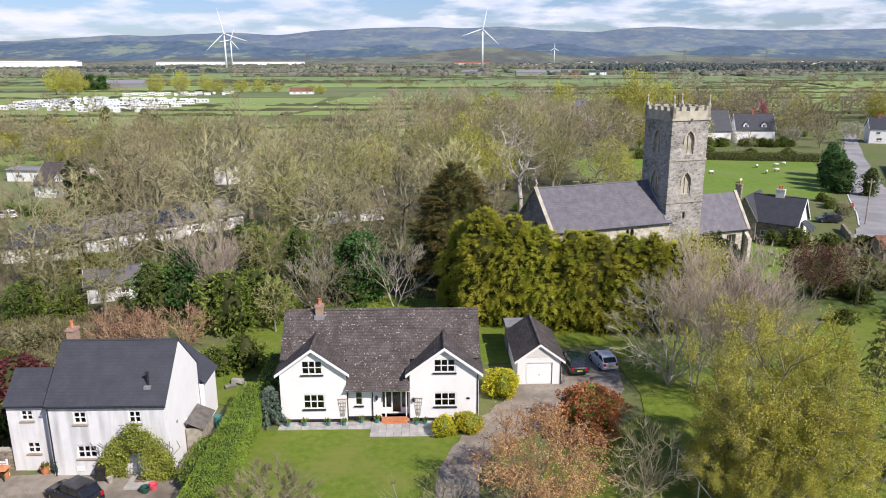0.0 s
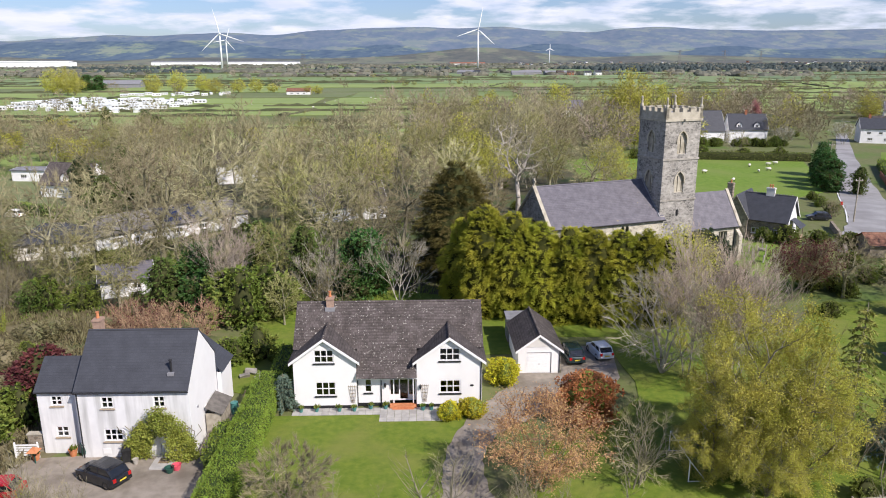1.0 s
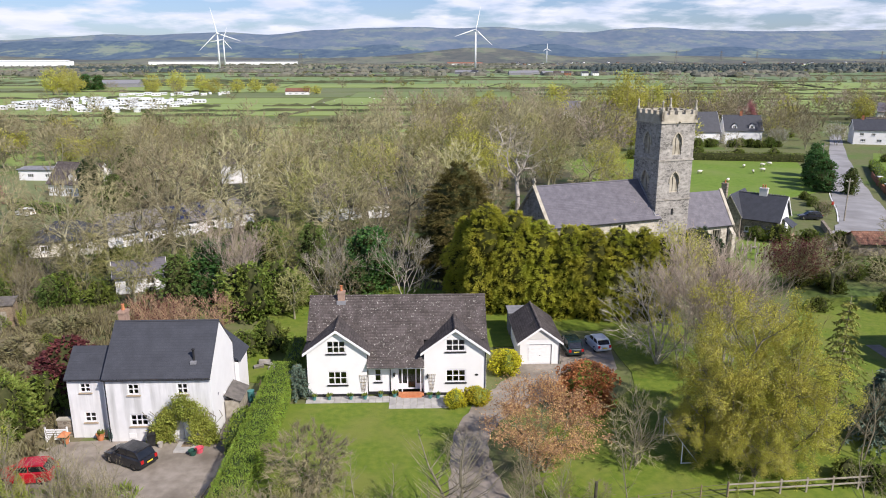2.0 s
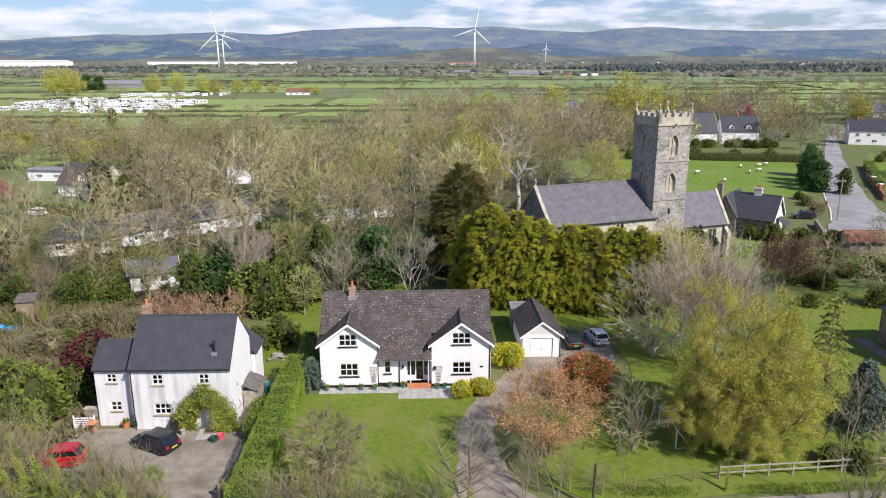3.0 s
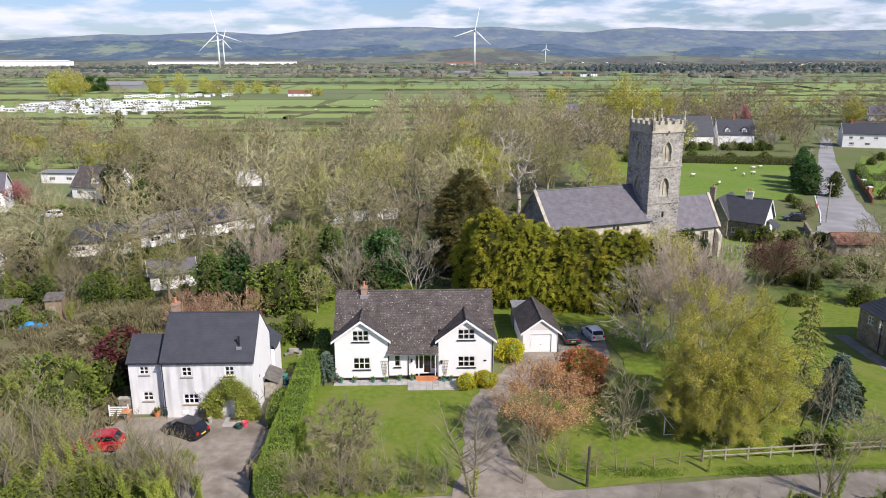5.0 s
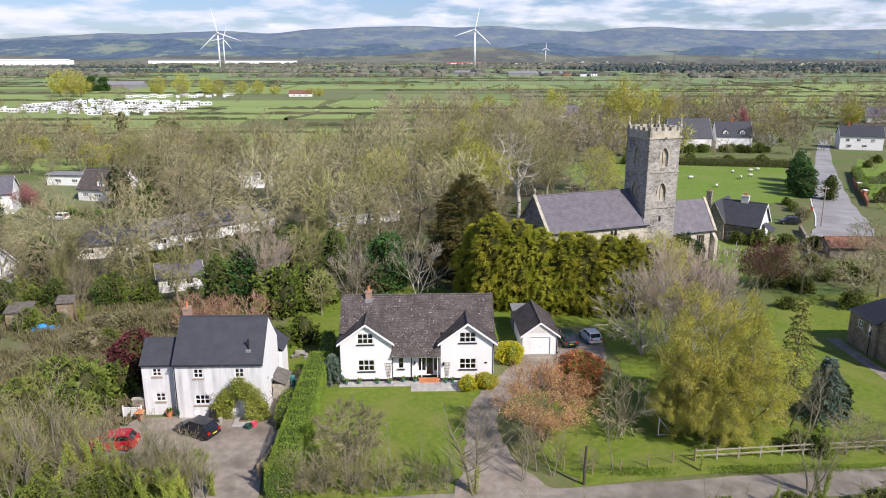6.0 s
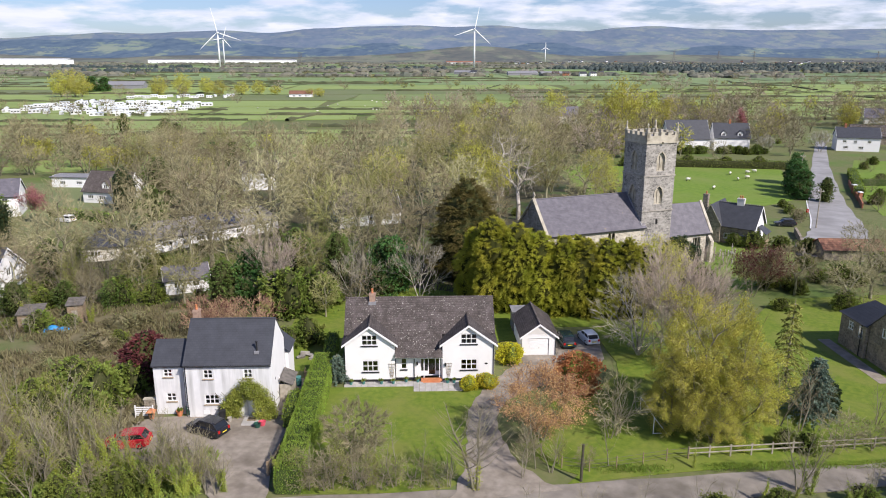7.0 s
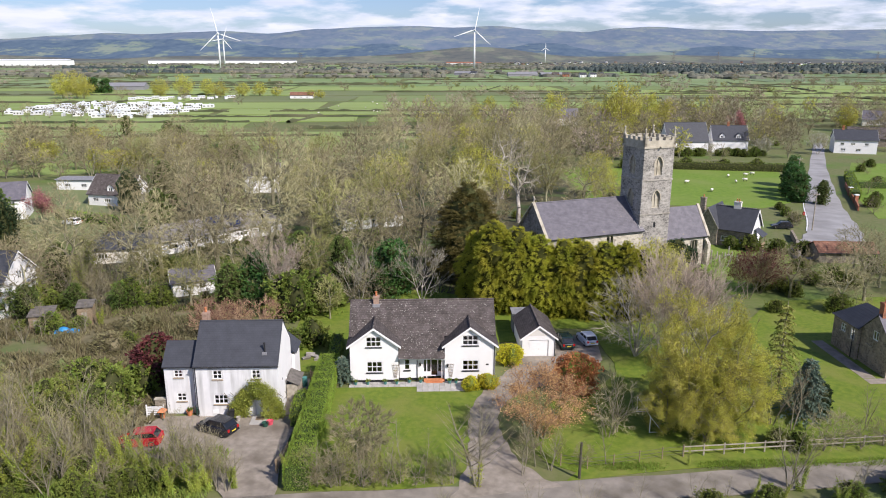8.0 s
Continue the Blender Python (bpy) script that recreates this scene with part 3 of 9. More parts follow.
# ---- fields and far land ----
def far_land():
    rnd = random.Random(4)
    y, k = 250.0, 0
    while y < 3300:
        depth = 0.13 * y + rnd.uniform(0, 0.05 * y)
        x = -0.80 * (y + depth) - 60 + rnd.uniform(-60, 0)
        while x < 0.80 * (y + depth):
            w = rnd.uniform(0.14, 0.34) * y + 40
            g = 2.0 + y * 0.002
            sk = rnd.uniform(-0.06, 0.06) * y
            out = [(x + g, y + g), (x + w - g, y + g + rnd.uniform(-3, 3)), (x + w - g + sk * 0.2, y + depth - g), (x + g + sk * 0.2, y + depth - g)]
            if not (-60 < x + w * 0.5 < 200 and y < 330):
                ob = flat("field", FIELDS[rnd.choice((0, 0, 2, 2, 2) if y < 480 else (0, 0, 1, 2, 2, 3))] if y < 800 else rnd.choice(HAZED_FIELDS), out, 0.25 + y * 0.0002, "flat green pasture bounded by dark hedges", "field", 0.3)
                tagged(ob, group="pastures")
            x += w
        y += depth
        k += 1


def hedgerow(s, rnd, p, q, h, w, step):
    p, q = Vector((*p, 0)), Vector((*q, 0))
    n = max(2, int((q - p).length / step))
    d = (q - p).normalized()
    side = Vector((-d.y, d.x, 0))
    rows = []
    for i in range(n + 1):
        c = p.lerp(q, i / n)
        hh, ww = h * rnd.uniform(0.55, 1.35), w * rnd.uniform(0.7, 1.3)
        rows += [c - side * ww * 0.5, c - side * ww * 0.42 + Vector((0, 0, hh * 0.75)), c + Vector((0, 0, hh)) + side * rnd.uniform(-0.2, 0.2) * ww, c + side * ww * 0.42 + Vector((0, 0, hh * 0.7)), c + side * ww * 0.5]
    s.add(rows, [(i * 5 + j, (i + 1) * 5 + j, (i + 1) * 5 + j + 1, i * 5 + j + 1) for i in range(n) for j in range(4)])


def far_hedges():
    rnd = random.Random(9)
    for lo, hi, name in ((300, 700, "hedgerows"), (700, 1500, "hedgerows"), (1500, 3400, "hedgerows")):
        s = Shape()
        y = lo
        while y < hi:
            x = -0.75 * y - 40
            while x < 0.75 * y:
                w = rnd.uniform(0.12, 0.4) * y
                if rnd.random() < (0.62 if y < 700 else 0.42):
                    dy = rnd.uniform(-0.012, 0.012) * y
                    hedgerow(s, rnd, (x, y), (x + w, y + dy), 1.3 + y * 0.0008, 1.6 + y * 0.0015, 2.5 + y * 0.006)
                if rnd.random() < 0.22:
                    hedgerow(s, rnd, (x, y), (x + rnd.uniform(-0.05, 0.05) * y, y * 1.12), 1.6, 2.5, 3 + y * 0.008)
                x += w * rnd.uniform(0.9, 1.3)
            y *= rnd.uniform(1.06, 1.13)
        tagged(part(name, s, MATS["far_hedge"]), "dark hawthorn hedges between the pastures", "hedge", kind="stuff")


def hills():
    """Ranges of hills closing the view, each one heightfield with woods and pastures."""
    tops = ((-4200, 120), (-2471, 134), (-2140, 153), (-1842, 168), (-1645, 161), (-1379, 173), (-1179, 180), (-914, 165), (-611, 192), (-309, 204), (-6, 210), (197, 201), (468, 211), (741, 187), (1016, 177), (1220, 199), (1426, 208), (1774, 190), (2122, 184), (2541, 188), (2849, 194), (4300, 180))

    def crest(x):
        for (a, h), (b, k) in zip(tops, tops[1:]):
            if a <= x <= b:
                t = (x - a) / (b - a)
                t = t * t * (3 - 2 * t)
                return h + (k - h) * t
        return 140

    def sheet(name, material, y0, y1, height, label, seed):
        s = Shape()
        nx, ny = 120, 22
        for j in range(ny + 1):
            t = j / ny
            for i in range(nx + 1):
                x = -4200 + 8400 * i / nx
                r = t ** 1.3
                bumps = 0.5 + 0.5 * noise.fractal((x * 0.0016 + seed, t * 2.2, seed), 1.0, 2.0, 4)
                s.v.append((x, y0 + (y1 - y0) * t, height(x) * (r * 0.78 + 0.22 * r * bumps * (1 - t) * 2 + 0.22 * r * t) - 2 * (1 - t)))
        s.f += [(j * (nx + 1) + i, j * (nx + 1) + i + 1, (j + 1) * (nx + 1) + i + 1, (j + 1) * (nx + 1) + i) for j in range(ny) for i in range(nx)]
        tagged(part(name, s, material, smooth=True), label, "hills", kind="structure")

    sheet("backdrop_hills_far", HILLFAR, 3900, 4550, crest, "long hills on the horizon, distance haze in their blue-grey colour", 3.0)
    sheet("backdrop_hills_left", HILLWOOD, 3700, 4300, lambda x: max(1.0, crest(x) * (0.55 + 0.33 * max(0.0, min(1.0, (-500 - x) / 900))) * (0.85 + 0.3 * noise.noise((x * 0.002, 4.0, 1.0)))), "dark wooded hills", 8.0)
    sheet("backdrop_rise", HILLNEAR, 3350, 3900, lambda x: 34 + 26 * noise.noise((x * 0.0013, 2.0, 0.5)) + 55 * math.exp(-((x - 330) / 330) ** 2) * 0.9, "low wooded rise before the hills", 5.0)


mat("far_hedge", (0.05, 0.065, 0.028), (0.095, 0.10, 0.05), 0.05, c=(0.12, 0.115, 0.065), c_scale=0.02)
far_land()
far_hedges()
hills()


# ---- buildings ----
def wall_frame(a, b):
    """The frame of a wall from a to b: x along it, y inwards, z up."""
    d = Vector((b[0] - a[0], b[1] - a[1], 0)).normalized()
    return Matrix.Translation((a[0], a[1], 0)) @ Matrix(((d.x, -d.y, 0, 0), (d.y, d.x, 0, 0), (0, 0, 1, 0), (0, 0, 0, 1)))


def window(house, at, s0, s1, z0, z1, cols=3, rows=2, frame_mat=None, sill=None, bar=0.08):
    frame_mat = frame_mat or PAINT
    s = Shape(at)
    y0, y1, e = 0.035, 0.15, 0.095
    out = [(s0, z0), (s1, z0), (s1, z1), (s0, z1)]
    inn = [(s0 + e, z0 + e), (s1 - e, z0 + e), (s1 - e, z1 - e), (s0 + e, z1 - e)]
    s.add([(x, y, z) for y in (y0, y1) for ring in (out, inn) for x, z in ring],
          [q for k in range(4) for m in [(k + 1) % 4] for q in ((k, m, 4 + m, 4 + k), (8 + m, 8 + k, 12 + k, 12 + m), (m, k, 8 + k, 8 + m), (4 + k, 4 + m, 12 + m, 12 + k))])
    cw, rh = (s1 - s0 - 2 * e) / cols, (z1 - z0 - 2 * e) / rows
    w = part("window", s, frame_mat, house)
    for i in range(1, cols):
        part("mullion", Shape(at).box(s0 + e + i * cw - bar / 2, y0 + 0.005, z0 + e, s0 + e + i * cw + bar / 2, y1, z1 - e), frame_mat, w)
    for j in range(1, rows):
        part("glazing_bar", Shape(at).box(s0 + e, y0 + 0.012, z0 + e + j * rh - bar * 0.35, s1 - e, y1, z0 + e + j * rh + bar * 0.35), frame_mat, w)
    for i in range(cols):
        for j in range(rows):
            g = Shape(at).box(s0 + e + i * cw + 0.01, 0.105, z0 + e + j * rh + 0.01, s0 + e + (i + 1) * cw - 0.01, 0.115, z0 + e + (j + 1) * rh - 0.01)
            part("pane", g, GLASS, w)
    if sill:
        part("sill", Shape(at).box(s0 - 0.08, -0.10, z0 - 0.09, s1 + 0.08, 0.07, z0), sill, w)
    return w


def gutter(house, at, s0, s1, z, y=-0.32, material=None):
    s = Shape(at)
    s.tube((s0, y, z), (s1, y, z), 0.06, 0.06, 8)
    part("gutter", s, material or BLACKPAINT, house, "dark rain gutter")


def downpipe(house, at, s, z1, y=-0.06, material=None):
    part("downpipe", Shape(at).tube((s, y, 0.05), (s, y, z1), 0.045, 0.045, 8), material or BLACKPAINT, house)


def chimney(house, x, y, z0, z1, w=0.75, d=0.55, material=None, pots=1):
    c = Shape().box(x - w / 2, y - d / 2, z0, x + w / 2, y + d / 2, z1).box(x - w / 2 - 0.06, y - d / 2 - 0.06, z1 - 0.2, x + w / 2 + 0.06, y + d / 2 + 0.06, z1 - 0.06)
    o = part("chimney", c, material or BRICK, house)
    for i in range(pots):
        px = x + (i - (pots - 1) / 2) * 0.38
        part("chimney_pot", Shape().lathe([(0.13, z1), (0.15, z1 + 0.08), (0.12, z1 + 0.12), (0.11, z1 + 0.42), (0.14, z1 + 0.45), (0.14, z1 + 0.5)], 10, px, y), CLAY, o)


mat("old_brick", (0.30, 0.20, 0.15), (0.40, 0.28, 0.21), 5.0, bump=0.3)


def main_house():
    h = thing("house", pose(-12.4, 50.9, 0), "white rendered house with two front gables and brown tiled roof", "house")
    W, B = 15.8, 10.0
    apex = (2.62, 13.05)
    eave, top = 4.40, 6.32
    spans = ((0.0, 5.24), (10.3, W))
    front = wall_frame((0, 0), (1, 0))
    mid = wall_frame((0, 0.4), (1, 0.4))
    slope = (7.75 - 2.85) / 5.15

    def plane(y):
        return 7.70 - abs(4.8 - y) * slope

    def side(s):
        return plane(s) if s > 2.8 else 4.0

    wins = ((1.75, 3.42, 4.12, 5.32), (1.78, 3.50, 1.15, 2.45)), ((12.2, 13.95, 4.18, 5.36), (12.22, 14.0, 1.25, 2.48))
    for (x0, x1), ap, ws in zip(spans, apex, wins):
        s = Shape().wall((x0, 0), (x1, 0), 0, lambda d, x0=x0, ap=ap: top - abs(x0 + d - ap) / 2.62 * (top - eave) - 0.04, [(a - x0, b - x0, c, d) for a, b, c, d in ws], 0.3, [ap - x0])
        part("wall", s, WHITE, h)
        for a, b, c, d in ws:
            window(h, front, a, b, c, d, 3, 2, sill=BLACKPAINT)
        # inner cheek above the low roof
        x = x1 if x0 == 0 else x0
        cheek = Shape().wall((x, 0), (x, 2.2), 0, 4.35, (), 0.25) if x0 == 0 else Shape().wall((x, 2.2), (x, 0), 0, 4.35, (), 0.25)
        part("cheek_wall", cheek, WHITE, h)
        # small gable roof running back into the main slope
        r = Shape()
        back = 4.1
        over = 0.32
        rise = (top - eave) / 2.62
        for sgn in (-1, 1):
            half = (ap - x0 if sgn < 0 else x1 - ap) + over
            zr, ze = top + 0.06, top + 0.06 - rise * half
            r.slope((ap + sgn * half, -over, ze), (ap + sgn * half, back, ze), (ap, back, zr), (ap, -over, zr), 11, 0.06, 0.02)
        part("gable_roof", r, MATS["gable_tile"], h)
        rc = Shape()
        for i in range(10):
            rc.tube((ap, -over + i * 0.44, top + 0.12), (ap, -over + i * 0.44 + 0.43, top + 0.12), 0.12, 0.11, 8)
        part("ridge_tile", rc, TILE, h)
        bb = Shape()
        for sgn in (-1, 1):
            half = (ap - x0 if sgn < 0 else x1 - ap) + over
            bb.ext([(ap, -over - 0.04, top + 0.10), (ap + sgn * half, -over - 0.04, top + 0.10 - rise * half), (ap + sgn * half, -over - 0.04, top - 0.14 - rise * half), (ap, -over - 0.04, top - 0.14)], (0, 0.05, 0))
        part("bargeboard", bb, PAINT, h, "white bargeboard")
    # middle wall with porch
    part("wall", Shape().wall((5.24, 0.4), (10.3, 0.4), 0, 3.15, [(5.86 - 5.24, 6.5 - 5.24, 1.2, 2.5), (7.95 - 5.24, 10.2 - 5.24, 0.2, 2.62)], 0.3), WHITE, h)
    window(h, mid, 5.86, 6.5, 1.2, 2.5, 1, 2, sill=BLACKPAINT)
    door = part("door", Shape(mid).box(8.75, 0.55, 0.2, 8.85, 0.65, 2.55).box(9.5, 0.55, 0.2, 9.6, 0.65, 2.55).box(7.95, 0.55, 2.5, 10.2, 0.65, 2.62).box(7.95, 0.55, 0.2, 8.03, 0.65, 2.5).box(10.12, 0.55, 0.2, 10.2, 0.65, 2.5).box(8.03, 0.55, 0.2, 8.75, 0.63, 0.75).box(9.6, 0.55, 0.2, 10.12, 0.63, 0.75).box(8.85, 0.57, 0.2, 9.5, 0.63, 0.32), PAINT, h, "white framed glazed front door")
    for a, b, c in ((8.03, 8.75, 0.75), (8.85, 9.5, 0.32), (9.6, 10.12, 0.75)):
        part("pane", Shape(mid).box(a, 0.59, c, b, 0.60, 2.5), GLASS, door)
    part("porch_reveal", Shape(mid).box(7.87, 0.3, 0.2, 7.95, 1.4, 2.62).box(10.2, 0.3, 0.2, 10.28, 1.4, 2.62).box(7.87, 0.3, 2.62, 10.28, 1.4, 2.7), PAINT, h)
    part("porch_post", Shape(mid).box(8.28, -0.1, 0.25, 8.38, 0.0, 2.55), PAINT, h)
    part("porch_post", Shape(mid).box(9.95, -0.1, 0.25, 10.05, 0.0, 2.55), PAINT, h)
    part("porch_step", Shape(mid).box(8.0, -0.75, 0, 10.25, 0.3, 0.2).box(8.2, -0.95, 0, 10.05, -0.75, 0.1), CLAY, h, "red-brown quarry tile step")
    # side and back walls
    part("wall", Shape().wall((0, B), (0, 0), 0, lambda s: side(B - s), (), 0.3, [B - 4.8, B - 2.8]), WHITE, h)
    part("wall", Shape().wall((W, 0), (W, B), 0, side, (), 0.3, [2.8, 4.8]), WHITE, h)
    part("wall", Shape().wall((W, B), (0, B), 0, 2.6, (), 0.3), WHITE, h)
    # main roof
    r = Shape()
    zr, o = 7.78, 0.22
    yb = 4.8
    for x0, x1, ye in ((-o, 5.24, 1.55), (5.24, 10.3, -0.4), (10.3, W + o, 1.55)):
        ze = zr - (4.8 - ye) * slope
        r.slope((x0, ye, ze), (x1, ye, ze), (x1, yb, zr), (x0, yb, zr), max(6, int(round((4.8 - ye) * 1.39 / 0.29))))
    ze = zr - 5.6 * slope
    r.slope((-o, 10.4, ze), (W + o, 10.4, ze), (W + o, 4.8, zr), (-o, 4.8, zr), 26)
    part("roof", r, TILE, h, "brown concrete tiles spotted with lichen")
    rt = Shape()
    for i in range(36):
        rt.tube((-o + i * 0.452, 4.8, zr + 0.06), (-o + i * 0.452 + 0.44, 4.8, zr + 0.06), 0.13, 0.12, 8)
    part("ridge_tile", rt, TILE, h)
    gutter(h, front, 5.3, 10.25, 2.80, -0.12)
    part("fascia", Shape(front).box(5.24, -0.08, 2.62, 10.3, -0.04, 2.8), PAINT, h)
    downpipe(h, mid, 7.28, 2.8)
    downpipe(h, front, 15.72, 4.1)
    downpipe(h, front, 5.30, 4.3, 0.2)
    part("plinth", Shape(front).box(0.0, -0.03, 0, 5.24, -0.004, 0.28).box(10.3, -0.03, 0, W, -0.004, 0.28).box(5.25, 0.37, 0, 7.95, 0.396, 0.28), BLACKPAINT, h, "black painted plinth")
    chimney(h, 2.72, 4.55, 6.9, 8.45, 0.62, 0.6, MATS["old_brick"], 1)
    part("flashing", Shape().box(2.3, 4.1, 7.2, 3.14, 4.9, 7.55), MATS["lead"], h)
    for x in (7.62, 10.6):
        part("wall_lamp", Shape(mid if x < 10 else front).box(x - 0.05, -0.16, 1.95, x + 0.05, 0, 2.02).lathe([(0.04, 1.72), (0.10, 1.82), (0.11, 2.05), (0.03, 2.14)], 8, x, -0.14), BLACKPAINT, h, "black lantern")
    part("wall_plaque", Shape(front).add([(14.95 + 0.17 * math.cos(i * math.pi / 6), -0.02 - 0.004 * (k == 0), 1.95 + 0.10 * math.sin(i * math.pi / 6)) for k in (0, 1) for i in range(12)], [tuple(range(12)), tuple(range(12, 24))[::-1]] + [(i, i + 12, (i + 1) % 12 + 12, (i + 1) % 12) for i in range(12)]), BLACKPAINT, h, "dark oval wall plaque")


mat("lead", (0.20, 0.20, 0.21), (0.28, 0.28, 0.29), 2.0, rough=0.6)
tiled("gable_tile", (0.062, 0.053, 0.05), (0.105, 0.09, 0.085), (0.30, 0.28, 0.25), 0.30, 0.15, spot_amount=0.68, axis="Y")
main_house()


def garage():
    h = thing("garage", pose(7.3, 57.3, 0), "small white rendered garage with brown tiled gable roof", "garage")
    W, D, eave, top = 3.95, 7.2, 2.40, 3.85
    f = wall_frame((0, 0), (1, 0))
    part("wall", Shape().wall((0, 0), (W, 0), 0, lambda s: top - abs(s - W / 2) / (W / 2) * (top - eave), [(0.82, 3.12, 0, 2.12)], 0.25, [W / 2]), WHITE, h)
    part("wall", Shape().wall((0, D), (0, 0), 0, eave, [(2.0, 2.8, 1.0, 1.9)], 0.2), WHITE, h)
    part("wall", Shape().wall((W, 0), (W, D), 0, eave, (), 0.2), MATS["dull_render"], h)
    part("wall", Shape().wall((W, D), (0, D), 0, lambda s: top - abs(s - W / 2) / (W / 2) * (top - eave), (), 0.2, [W / 2]), WHITE, h)
    d = Shape(f).box(0.82, 0.10, 0.02, 3.12, 0.14, 2.12)
    for i in range(8):
        d.box(0.86, 0.085, 0.06 + i * 0.255, 3.08, 0.10, 0.29 + i * 0.255)
    door = part("garage_door", d, PAINT, h, "white ribbed up-and-over door")
    part("handle", Shape(f).box(1.92, 0.05, 0.9, 2.02, 0.085, 0.94), BLACKPAINT, door)
    part("door_frame", Shape(f).box(0.74, -0.01, 0, 0.82, 0.14, 2.2).box(3.12, -0.01, 0, 3.20, 0.14, 2.2).box(0.82, -0.01, 2.12, 3.12, 0.14, 2.2), PAINT, h)
    window(h, wall_frame((0, D), (0, 0)), 2.0, 2.8, 1.0, 1.9, 1, 1)
    r = Shape()
    o, ov = 0.22, 0.28
    rise = (top - eave) / (W / 2)
    for sgn in (-1, 1):
        half = W / 2 + ov
        r.slope((W / 2 + sgn * half, -o, top + 0.05 - rise * half), (W / 2 + sgn * half, D + o, top + 0.05 - rise * half), (W / 2, D + o, top + 0.05), (W / 2, -o, top + 0.05), 10)
    part("roof", r, MATS["gable_tile"], h)
    part("ridge_tile", Shape().tube((W / 2, -o, top + 0.1), (W / 2, D + o, top + 0.1), 0.12, 0.12, 8), TILE, h)
    bb = Shape()
    for sgn in (-1, 1):
        half = W / 2 + ov
        bb.ext([(W / 2, -o - 0.03, top + 0.1), (W / 2 + sgn * half, -o - 0.03, top + 0.1 - rise * half), (W / 2 + sgn * half, -o - 0.03, top - 0.12 - rise * half), (W / 2, -o - 0.03, top - 0.12)], (0, 0.04, 0))
    part("bargeboard", bb, PAINT, h)
    part("gable_board", Shape().ext([(0.5, -0.03, 2.65), (W - 0.5, -0.03, 2.65), (W / 2, -0.03, top - 0.12)], (0, 0.026, 0)), MATS["dull_render"], h)
    downpipe(h, f, 3.88, 2.3)


mat("dull_render", (0.62, 0.60, 0.56), (0.70, 0.68, 0.63), 1.0)
garage()
shed = thing("shed", pose(7.2, 65.2, 0), "grey concrete panel shed behind the garage", "shed")
part("wall", Shape().wall((0, 0), (1.9, 0), 0, 2.5, [(0.7, 1.5, 0, 1.9)], 0.12).wall((1.9, 0), (1.9, 2.2), 0, 2.5, (), 0.12).wall((1.9, 2.2), (0, 2.2), 0, 2.5, (), 0.12).wall((0, 2.2), (0, 0), 0, 2.5, (), 0.12), MATS["lead"], shed)
part("roof", Shape().box(-0.15, -0.15, 2.5, 2.05, 2.35, 2.6), MATS["lead"], shed)
part("door", Shape().box(0.7, 0.03, 0.0, 1.5, 0.07, 1.9), WOOD, shed)


